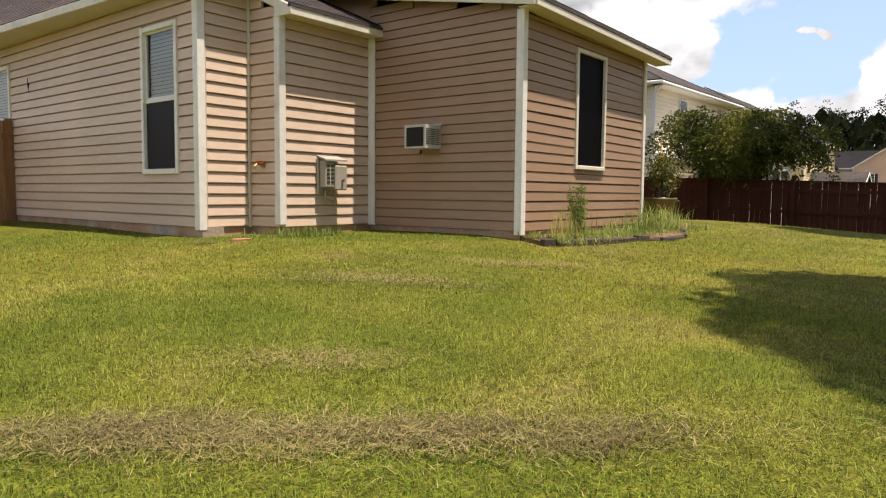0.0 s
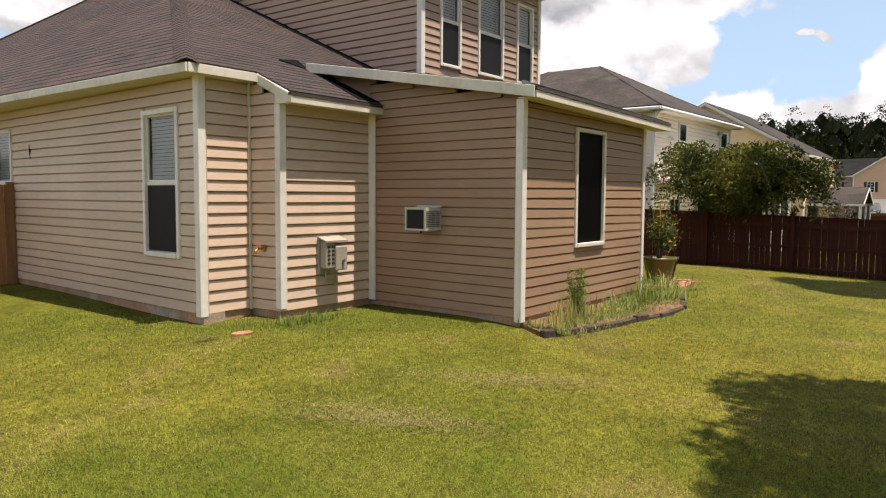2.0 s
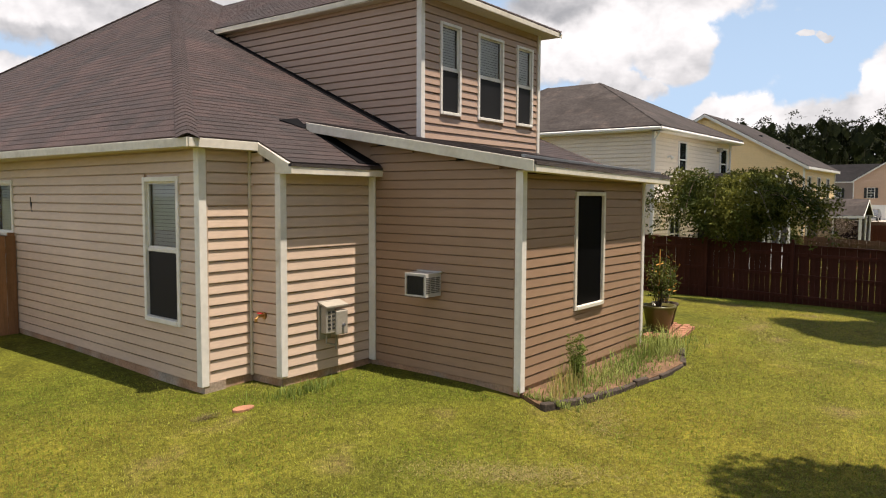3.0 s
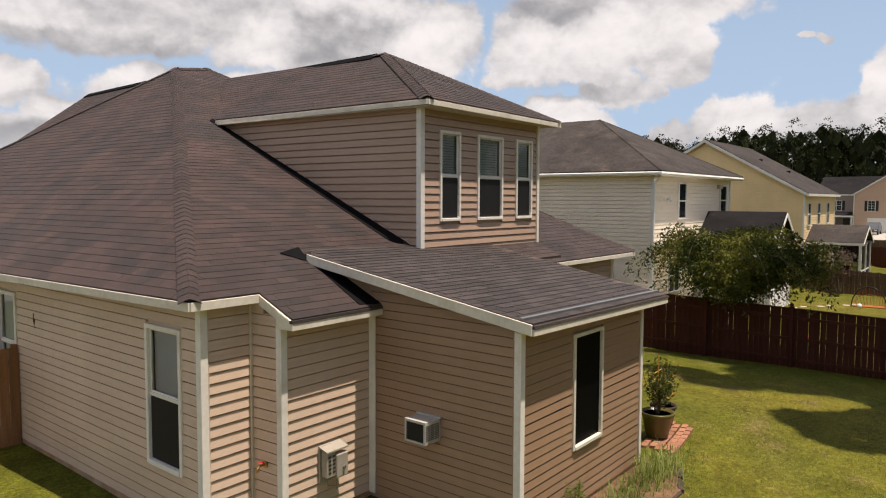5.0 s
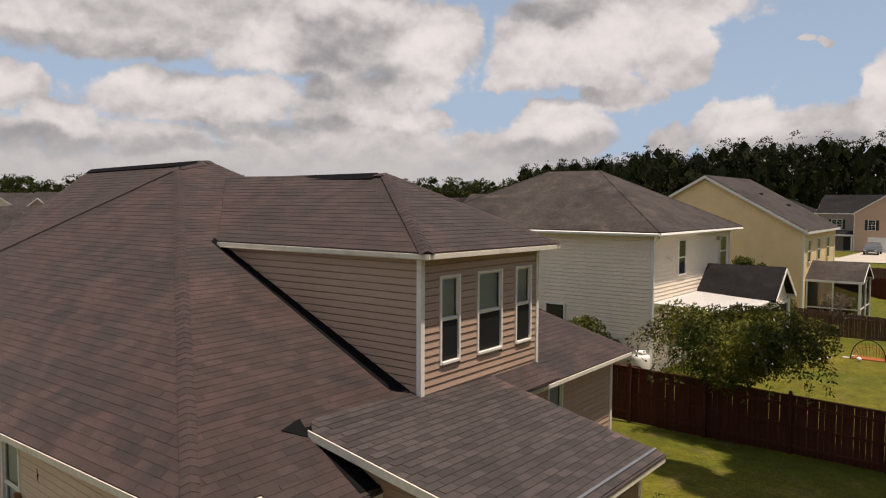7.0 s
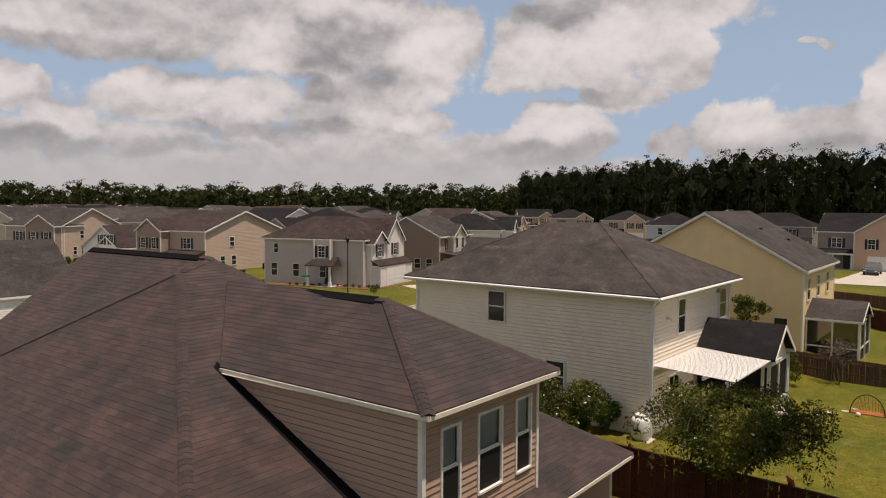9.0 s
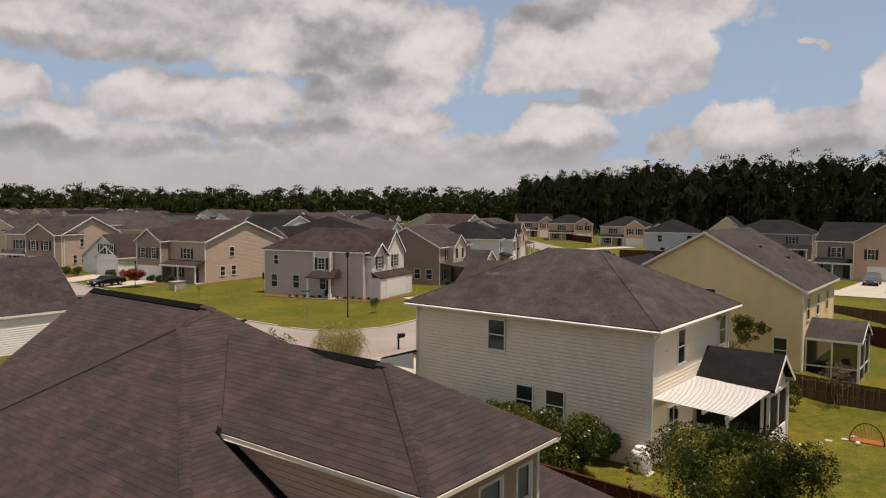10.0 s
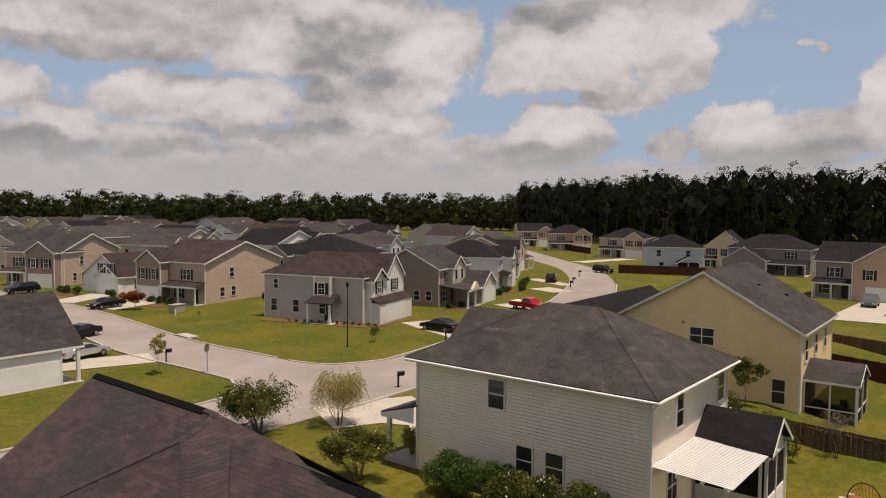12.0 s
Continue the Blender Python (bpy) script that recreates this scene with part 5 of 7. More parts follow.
part("edge_strip", Shape().box((RX0 - 0.03, RY0, PE - 0.10), (RX0 + 0.03, 0.0, PE + 0.03)), M["black"], proof)
rk = Shape()
for a, b in (((RX0, PE - 0.03), (RC, PT - 0.03)), ((RC, PT - 0.03), (RX1, PE - 0.03))):
    rk.slab([(a[0], RY0 - 0.03, a[1]), (b[0], RY0 - 0.03, b[1]), (b[0], RY0 - 0.03, b[1] - 0.18), (a[0], RY0 - 0.03, a[1] - 0.18)], (0, 0.03, 0))
rk.box((RX1 - 0.04, RY0, PE - 0.2), (RX1, 0.0, PE - 0.03))
part("rake_board", rk, M["white"], proof)
GX0, GX1, GY = RX0 + 0.12, RX1 - 0.3, RY0 + 0.3
gb = Shape()
lap_face(gb, (GX0, GY), (GX1, GY), 1.75, 3.2, 0.13, 0.016, span=lambda z: ((z - 1.75) / 1.5 * 1.6, GX1 - GX0 - (z - 1.75) / 1.5 * 1.55))
part("patio_gable", gb.weld(), M["ivory"], nb)
for x in (GX0 + 0.06, (GX0 + GX1) / 2, GX1 - 0.06):
    post(nb, x, GY, -1.2, 1.8, 0.13)
part("head_beam", Shape().box((GX0, GY - 0.06, 1.62), (GX1, GY + 0.06, 1.78)).box((GX0, GY, 1.62), (GX0 + 0.12, -0.05, 1.78)), M["white"], nb)
part("screen_wall", Shape().box((GX0 + 0.1, GY, -0.1), (GX1 - 0.1, GY + 0.02, 1.62)), M["screen"], nb, "black insect screen")
part("screen_wall", Shape().box((GX0 + 0.05, GY + 0.05, -0.1), (GX0 + 0.07, -0.1, 1.62)), M["screen"], nb, "black insect screen")
kn = Shape()
lap_face(kn, (GX0, GY - 0.03), (GX1, GY - 0.03), -1.25, -0.1, 0.13, 0.012)
part("knee_wall", kn.weld(), M["white_siding"], nb)
part("knee_wall", Shape().box((GX0, GY, -1.25), (GX0 + 0.06, -0.1, -0.1)), M["white_siding"], nb)
part("downpipe", Shape().tube([(GX1 + 0.05, GY - 0.05, 1.9), (GX1 + 0.02, GY - 0.08, 1.6), (GX1 + 0.02, GY - 0.08, -1.0), (GX1 + 0.1, GY - 0.25, -1.1)], 0.045), M["white"], nb)
# open white slats on cross beams
slat = Shape().slab([(0, 0.0, 2.16), (0.12, 0.0, 2.16), (0.12, -3.42, 1.98), (0, -3.42, 1.98)], (0, 0, -0.022)).mesh("slat", M["white"])
for k in range(29):
    part("slat", slat, None, nb, m=pose(0.06 + k * 0.184, 0, 0))
for y in (-0.06, -1.1, -2.15, -3.2):
    part("cross_beam", Shape().box((0.02, y - 0.04, 2.10 + y * 0.0527 - 0.14), (5.3, y + 0.04, 2.10 + y * 0.0527)), M["white"], nb)
post(nb, 0.15, -3.1, -1.2, 1.9, 0.12)
post(nb, 5.1, -3.1, -1.2, 1.9, 0.12)
lat = Shape()
for k in range(12):
    for sgn in (1, -1):
        x0, x1 = 2.9 + k * 0.14, 2.9 + k * 0.14 + sgn * 1.0
        if 2.8 < x1 < 4.7:
            lat.slab([(x0, -2.98, -0.9), (x0 + 0.035, -2.98, -0.9), (x1 + 0.035, -2.98, 0.1), (x1, -2.98, 0.1)], (0, 0.01, 0))
part("lattice", lat, M["white"], nb, "white lattice panel")
pane_window(nb, m_s, 1.9, -0.1, 1.1, 1.4, mull=2, t=0.05)
tank = thing("gas_tank", "white upright propane tank on a slab beside the ivory house", "gas tank", (22.35, 7.65, gz(22.35, 7.65)))
part("tank_body", Shape().lathe(((0.30, 0.0), (0.30, 0.06), (0.36, 0.10), (0.39, 0.18), (0.39, 0.78), (0.36, 0.88), (0.28, 0.94)), 24), M["white"], tank, smooth=True)
part("collar", Shape().lathe(((0.24, 0.9), (0.24, 1.06), (0.22, 1.08), (0.20, 1.06)), 20), M["white"], tank, smooth=True)
part("marking", Shape().box((-0.40, -0.16, 0.42), (-0.385, 0.16, 0.5)), M["black"], tank)
part("slab", Shape().box((-0.5, -0.5, -0.12), (0.5, 0.5, 0.0)), M["concrete"], tank)

# the yellow house
yl = thing("house", "two-storey pale yellow house with a grey gable roof", "house", (48.75, 6.75, 0))
YX, YY = 11.6, 13.6
block(yl, 0, YX, 0, YY, -2.2, 4.55, "yellow_siding", "x", 3.75, course=0.17, lip=0.016)
gable_roof(yl, 0, YX, 0, YY, 4.62, 3.8, "x", "roof_grey", over=0.35)
my, ms = frame_of((0, YY), (0, 0)), frame_of((0, 0), (YX, 0))
pane_window(yl, my, YY - 7.74, 2.85, 1.75, 1.2, mull=2)
pane_window(yl, my, YY - 1.8, -0.77, 0.85, 1.7)
for s in (1.2, 4.6, 8.2):
    pane_window(yl, ms, s, 2.2, 0.9, 1.5)
part("vent_hood", Shape().box((-0.15, 8.2, 4.3), (0, 8.4, 4.45)), M["plastic"], yl)
for x, y in ((5.5, 4.2), (7.6, 2.6)):
    part("roof_vent", Shape().box((x, y, 4.6 + 3.85 * y / 7.1 - 0.05), (x + 0.3, y + 0.3, 4.6 + 3.85 * y / 7.1 + 0.25)), M["black"], yl)
# its screened porch, with a ridge that runs away from the wall
gable_roof(yl, 1.0, 5.4, -3.45, -0.02, 1.15, 1.05, "y", "roof_grey", over=0.16, thick=0.1, name="porch_roof")
for x, y in ((1.0, -3.4), (5.4, -3.4), (3.2, -3.4), (1.0, -1.75), (1.0, -0.1)):
    post(yl, x, y, -2.1, 1.0, 0.10 if y > -3 else 0.16)
part("screen_rail", Shape().box((0.97, -3.4, -0.95), (1.03, 0, -0.87)).box((1.0, -3.43, -0.95), (5.4, -3.37, -0.87)), M["white"], yl)
part("porch_floor", Shape().box((1.0, -3.4, -2.3), (5.4, 0.0, -1.75)), M["concrete"], yl)
part("screen_wall", Shape().box((1.02, -3.4, -1.75), (1.03, 0, 0.95)).box((1.0, -3.40, -1.75), (5.4, -3.39, 0.95)), M["fine_mesh"], yl, "thin dark insect screen")
block(yl, 4.0, YX, YY, YY + 5.6, -1.2, 4.0, "yellow_siding")
gable_roof(yl, -5.5, YX, YY - 2.0, YY + 6.0, 3.3, 2.4, "x", "roof_slate")

# the low white house across the street
wh = thing("house", "low white house with a dark gable roof and a porch post", "house", (8.5, 53.0, gz(8, 53)))
block(wh, -3.0, 11.6, 0.3, 9.5, -0.4, 2.75, "white_siding", course=0.17, lip=0.016)
gable_roof(wh, -3.0, 13.2, 0.25, 9.55, 2.95, 3.8, "x", "roof_mid", over=0.12)
post(wh, 12.9, 0.3, -0.1, 2.75, 0.25)
part("porch_floor", Shape().box((11.6, 0.2, -0.4), (13.3, 9.0, -0.02)), M["concrete"], wh)

# the grey corner house
gr = thing("house", "two-storey grey house with a brown roof, black shutters and a garage", "house", (54.2, 62.3, gz(56, 60)), 14.0, group="houses of the estate")
GW, GD, GH = 8.8, 14.0, 5.5
block(gr, 0, GW, -7.2, GD - 7.2, -0.4, GH, "grey_siding", course=0.2, lip=0.012)
hip_roof(gr, 0, GW, -7.2, GD - 7.2, GH + 0.05, 2.6, "roof_brown")
# front blocks take the lighter grey, sunlight put into their colour
block(gr, 4.0, GW + 0.1, -8.0, -4.0, -0.4, GH, "grey_sunlit", "y", 2.5)
gable_roof(gr, 4.0, GW + 0.1, -8.0, -1.0, GH, 2.5, "y", "roof_brown", over=0.25)
block(gr, 0.6, 4.3, -8.0, -4.0, -0.4, GH - 0.3, "grey_sunlit", "y", 1.4)
gable_roof(gr, 0.6, 4.3, -8.2, -3.0, GH - 0.3, 1.4, "y", "roof_brown", over=0.2)
part("skirt_roof", Shape().slab([(0.3, -9.3, 2.5), (GW + 0.3, -9.3, 2.5), (GW + 0.3, -8.0, 3.1), (0.3, -8.0, 3.1)], (0, 0, -0.1)), M["roof_brown"], gr)
block(gr, 0.5, GW, -9.2, -7.9, -0.4, 2.5, "grey_sunlit")
mg = frame_of((0.5, -9.2), (GW, -9.2))
garage_door(gr, mg, 1.6, 4.9, 2.15)
mgu = frame_of((0.6, -8.0), (GW, -8.0))
pane_window(gr, mgu, 1.4, 3.5, 0.95, 1.4, "shutter", grid=True)
pane_window(gr, mgu, 5.4, 3.5, 0.95, 1.4, "shutter", grid=True)
mgl = frame_of((0, GD - 7.2), (0, -7.2))
for s, z in ((1.0, 0.9), (4.2, 0.9), (8.0, 0.9), (1.4, 3.7)):
    pane_window(gr, mgl, s, z, 0.85 if z < 1 else 0.6, 1.5 if z < 1 else 1.1)
block(gr, -0.9, 0.4, -3.2, -1.0, 2.6, GH, "grey_siding")
pane_window(gr, frame_of((-0.9, -1.0), (-0.9, -3.2)), 0.6, 3.4, 0.9, 1.3, "shutter", grid=True)
part("porch_roof", Shape().slab([(-2.4, -4.3, 2.5), (-2.4, -0.6, 2.5), (-0.2, -0.9, 3.4), (-0.2, -4.0, 3.4)], (0, 0, -0.1)).slab([(-2.4, -4.3, 2.5), (-0.2, -4.0, 3.4), (-0.2, -4.3, 2.5)], (0, 0, -0.05)), M["roof_brown"], gr)
post(gr, -2.1, -3.9, 0, 2.45, 0.24, base=0.5)
post(gr, -2.1, -0.9, 0, 2.45, 0.24)
part("porch_floor", Shape().box((-2.4, -4.3, -0.3), (0, -0.6, 0.08)), M["concrete"], gr)
part("door", Shape().box((0.3, -0.05, 0.05), (1.3, 0.0, 2.1)), M["dark_door"], gr, "dark front door", m=frame_of((0, -1.6), (0, -3.6)))

# houses along the streets
suburban((61.0, 90.8), -81.5, "tan_far", "roof_brown", "tan two-storey house with brown roof and black shutters", W=12.0, D=15.5, H=6.0, rise=2.7, bay=5.0, front_mat="brown_far", mirror=True)
suburban((57.2, 108.3), -82.0, "white_siding", "roof_brown", "low cream cottage with a brown roof and white garage", W=10.0, D=9.5, H=3.0, rise=3.2, roof="deep", bay=5.2, bayd=1.2, porch=False)
suburban((56.4, 128.2), -66.0, "tan_far", "roof_mid", "tan two-storey house with shutters and grey-brown roof", W=11.0, D=14.5, H=6.0, rise=2.8, front_mat="brown_far")
bh = suburban((77.5, 63.5), 14.0, "brown_far", "roof_mid", "brown two-storey house with cream gables and a columned porch", W=11.5, D=10.0, bay=5.4, bayd=4.2, bayh=2.9, front_mat="beige_far")
block(bh, -2.9, 1.6, -5.9, -4.2, 2.9, 5.5, "beige_far", "y", 1.5)
gable_roof(bh, -2.9, 1.6, -5.9, -1.5, 5.5, 1.5, "y", "roof_mid", over=0.25)
for x in (-2.2, 0.0):
    pane_window(bh, frame_of((-2.9, -5.9), (1.6, -5.9)), x + 2.9, 3.6, 0.85, 1.4, "shutter", plain=True)
part("porch_gable", Shape().slab([(-4.4, -9.5, 2.6), (-1.6, -9.5, 2.6), (-3.0, -9.5, 3.6)], (0, 0.4, 0)), M["beige_far"], bh)
suburban((97.5, 69.5), 24.0, "white_siding", "roof_slate", "white two-storey house with a dark slate roof", W=9.5, D=12.0, roof="hip", bay=5.0)
suburban((115.5, 78.5), 28.0, "peach_far", "roof_slate", "pinkish two-storey house with dark shutters", W=9.0, D=11.0, front_mat="tan_far")
suburban((189.0, 79.5), -80.0, "tan_far", "roof_slate", "tan two-storey house with grey roof facing the bend", W=12.5, D=11.0, roof="hip", front_mat="peach_far")
suburban((207.0, 107.0), -60.0, "peach_far", "roof_slate", "pink-beige two-storey house with a hip roof", W=13.5, D=11.0, roof="hip", front_mat="peach_far")
suburban((220.0, 128.0), -50.0, "peach_far", "roof_slate", "peach two-storey house at the end of the street", W=12.0, D=11.0)
bw = suburban((153.0, 53.5), 113.0, "blue_white", "roof_slate", "pale blue-white two-storey house with a screened rear porch", W=12.0, D=11.0, roof="hip")
suburban((168.0, 46.0), -80.0, "yellow_siding", "roof_slate", "pale yellow house behind a blue-white one", W=8.5, D=11.0, roof="deep", rise=3.4)
suburban((165.5, 35.5), -88.0, "mauve_far", "roof_slate", "mauve-brown house with white-trimmed gables and a slate hip roof", W=16.5, D=11.0, H=5.4, rise=2.8, roof="hip", bay=8.8, bayd=5.0, bayh=3.2, mirror=True, garage=False)
suburban((126.8, 11.9), -93.0, "mauve_far", "roof_slate", "brown and peach two-storey house with black shutters", W=14.0, D=11.0, H=6.0, rise=2.7, front_mat="peach_far", bay=8.4, bayd=2.0)
suburban((150.0, -4.0), -95.0, "mauve_far", "roof_slate", "mauve two-storey house with dark roof", W=12.0, D=11.0)
# its screened rear porch
gable_roof(bw, -5.0, -0.4, 5.0, 8.6, 2.5, 1.3, "y", "roof_slate", over=0.25, name="porch_roof")
part("screen_wall", Shape().box((-4.9, 5.6, -0.2), (-0.5, 8.5, 2.5)), M["screen"], bw, "black insect screen")
for x in (-4.95, -2.7, -0.45):
    post(bw, x, 8.52, -0.2, 2.45, 0.16)
part("porch_gable", Shape().slab([(-5.0, 8.55, 2.5), (-0.4, 8.55, 2.5), (-2.7, 8.55, 3.75)], (0, -0.05, 0)), M["blue_white"], bw)
# rows of roofs behind
WALLS = ("white_siding", "beige_far", "tan_far", "peach_far", "white_siding", "white_siding", "yellow_siding", "blue_white", "beige_far")
ROOFS = ("roof_grey", "roof_mid", "roof_slate", "roof_grey", "roof_mid", "roof_brown")
hr = random.Random(21)
taken = [(59, 90), (57, 108), (55, 127), (77, 63), (97, 70), (115, 78), (189, 80), (207, 107), (220, 128), (153, 53), (168, 46), (165, 35), (127, 10), (150, -4), (57, 61)]
count = 0
for row in range(15):
    for col in range(17):
        dist, ang = 106 + row * 20 + hr.uniform(-4, 4), 88 - col * 3.9 * (150 / (112 + row * 17)) * 1.15 - hr.uniform(0, 1.5)
        hx, hy = -6.8 + dist * math.cos(radians(ang)), -4.0 + dist * math.sin(radians(ang))
        if ang < 33 or hx < 45 and hy < 140 or any(math.hypot(hx - a, hy - b) < 15.5 for a, b in taken) or any(math.hypot(hx - a, hy - b) < 11 for a, b in ROAD_A + ROAD_B) or count >= 102:
            continue
        if hx > 175 and hy < 150:
            continue
        taken.append((hx, hy))
        count += 1
        w = hr.choice(WALLS)
        suburban((hx, hy), hr.choice((-85, 5, 95, 15, -80, 10)) + hr.uniform(-8, 8), w, hr.choice(ROOFS), {"white_siding": "white two-storey house with a dark roof in the distance", "beige_far": "beige two-storey house in the distance", "tan_far": "tan two-storey house in the distance", "peach_far": "peach two-storey house in the distance",
                 "yellow_siding": "pale yellow house in the distance", "blue_white": "pale blue-grey house in the distance"}[w],
                 W=hr.uniform(11, 14.5), D=hr.uniform(12, 15), H=hr.choice((5.8, 5.8, 5.8, 3.6)), rise=hr.uniform(2.4, 3.2), roof=hr.choice(("side", "hip", "deep")), bay=5.0, detail=1, side_windows=dist < 190, porch=dist < 170, far=True, mirror=hr.random() < 0.5)
# ---- fences ----
def picket_fence(name, label, line, top, base, mat, pick=0.14, gap=0.006, cap=True, rails_side=1, post_step=2.4, group="fences", dog=False):
    """A board fence along a straight line; top(s), base(s): heights at a distance along it."""
    a, b = Vector((*line[0], 0)), Vector((*line[1], 0))
    d = (b - a).normalized()
    L = (b - a).length
    f = thing(name, label, "fence", (a.x, a.y, 0), math.degrees(math.atan2(d.y, d.x)), group)
    rr = random.Random(5)
    n = int(L / (pick + gap))
    cache = {}
    for k in range(n):
        s = k * (pick + gap)
        h = round(top(s) - base(s), 2)
        key = h
        if key not in cache:
            w, t = pick, 0.018
            if dog:
                prof = [(0, 0), (w, 0), (w, h - 0.035), (w - 0.03, h), (0.03, h), (0, h - 0.035)]
            else:
                prof = [(0, 0), (w, 0), (w, h), (0, h)]
            q = len(prof)
            cache[key] = Shape().add([(x, y, z) for y in (0, t) for x, z in prof], [tuple(range(q)), tuple(reversed(range(q, 2 * q)))] + [(i, q + i, q + (i + 1) % q, (i + 1) % q) for i in range(q)]).mesh("board", mat)
        part("board", cache[key], None, f, m=pose(s, rr.uniform(-0.003, 0.003), base(s) + rr.uniform(-0.01, 0.01), 0, rr.uniform(-0.25, 0.25), 0))
    y0, y1 = (0.02, 0.06) if rails_side > 0 else (-0.04, -0.002)
    for q in (0.18, 0.52, 0.86):
        s = Shape()
        for k in range(int(L / post_step) + 1):
            s0, s1 = k * post_step, min((k + 1) * post_step, L)
            if s1 - s0 > 0.05:
                z0, z1 = base(s0) + q * (top(s0) - base(s0)), base(s1) + q * (top(s1) - base(s1))
                s.slab([(s0, y0, z0 + 0.04), (s1, y0, z1 + 0.04), (s1, y1, z1 + 0.04), (s0, y1, z0 + 0.04)], (0, 0, -0.09))
        part("rail", s.weld(), mat, f)
    for k in range(int(L / post_step) + 1):
        s0 = min(k * post_step, L - 0.1)
        yy = 0.065 if rails_side > 0 else -0.13
        sp = Shape().box((s0, yy, base(s0)), (s0 + 0.09, yy + 0.09, top(s0) + 0.05))
        part("fence_post", sp, mat, f)
        if cap:
            part("post_cap", Shape().box((s0 - 0.02, yy - 0.02, top(s0) + 0.05), (s0 + 0.11, yy + 0.11, top(s0) + 0.08)).lathe(((0.03, 0.08), (0.05, 0.11), (0.05, 0.15), (0.02, 0.18)), 10, (s0 + 0.045, yy + 0.045, top(s0))), mat, f)
    if cap:
        s = Shape()
        for k in range(int(L / post_step) + 1):
            s0, s1 = k * post_step, min((k + 1) * post_step, L)
            if s1 - s0 > 0.05:
                s.slab([(s0, -0.04, top(s0) + 0.03), (s1, -0.04, top(s1) + 0.03), (s1, 0.08, top(s1) + 0.03), (s0, 0.08, top(s0) + 0.03)], (0, 0, -0.035))
        part("cap_rail", s.weld(), mat, f)
    return f


picket_fence("fence", "dark red-stained board fence along the lawn", ((15.6, -14.0), (15.6, 12.5)), lambda s: 0.79 + 0.030 * (s - 12.1) if s > 12.1 else 0.79 + 0.008 * (s - 12.1), lambda s: (0.79 + 0.030 * (s - 12.1) if s > 12.1 else 0.79 + 0.008 * (s - 12.1)) - 1.76, M["fence"])
picket_fence("fence", "new cedar board fence joining the house wall", ((-1.68, 8.4), (-6.5, 9.2)), lambda s: 1.52, lambda s: gz(-1.7 - s, 8.5) - 0.05, M["fence_cedar"], cap=False, rails_side=-1, dog=False)
picket_fence("fence", "weathered brown board fence between two back gardens", ((42.0, 6.2), (42.9, -22.0)), lambda s: -0.02 - 0.05 * min(s, 6), lambda s: -1.85 - 0.05 * min(s, 6), M["fence_grey"], cap=False, rails_side=-1)
picket_fence("fence", "brown board fence behind the yellow house", ((79.3, 10.0), (75.3, 0.4)), lambda s: -0.05, lambda s: -1.9, M["fence_grey"], cap=False)
picket_fence("fence", "dark brown board fence beside the yellow house", ((67.5, 8.4), (63.2, -1.6)), lambda s: -0.05, lambda s: -1.9, M["fence"], cap=False)
picket_fence("fence", "red-brown board fence round a corner garden", ((192.0, 92.0), (212.0, 117.0)), lambda s: 0.95, lambda s: -0.9, M["fence"], cap=False, pick=0.3)
picket_fence("fence", "red-brown board fence round the blue-white house", ((139.0, 60.0), (144.0, 43.0)), lambda s: 0.9, lambda s: -0.9, M["fence"], cap=False, pick=0.3)



# ---- trees and shrubs ----
def leaf_cloud(centres, radii, n, size, seed, flat=0.0, droop=0.0):
    """n small leaves, each a bent pair of triangles, thick on the outside of the clumps."""
    r = np.random.default_rng(seed)
    centres, radii = np.asarray(centres, float), np.asarray(radii, float)
    w = (radii ** 2).sum(1) if radii.ndim > 1 else radii ** 2
    k = r.choice(len(centres), n, p=w / w.sum())
    d = r.normal(size=(n, 3))
    d /= np.linalg.norm(d, axis=1, keepdims=True)
    rad = r.uniform(0.45, 1.06, (n, 1)) ** 0.6
    rr = radii[k] if radii.ndim > 1 else radii[k][:, None]
    p = centres[k] + d * rad * rr
    p[:, 2] -= droop * r.random(n) * (d[:, 2] < 0.3)
    a = r.normal(size=(n, 3)) + d * 0.6
    a[:, 2] *= 1 - flat
    a[:, 2] -= droop * 1.2
    a /= np.linalg.norm(a, axis=1, keepdims=True)
    b = np.cross(a, r.normal(size=(n, 3)))
    b /= np.linalg.norm(b, axis=1, keepdims=True)
    s = size * r.uniform(0.6, 1.3, (n, 1))
    c = np.cross(a, b)
    v = np.stack([p - a * s, p + b * s * 0.42 + c * s * 0.08, p + a * s, p - b * s * 0.42 + c * s * 0.08], 1).reshape(-1, 3)
    i = np.arange(n)[:, None] * 4
    return v, i + np.array([[0, 1, 2, 3]])


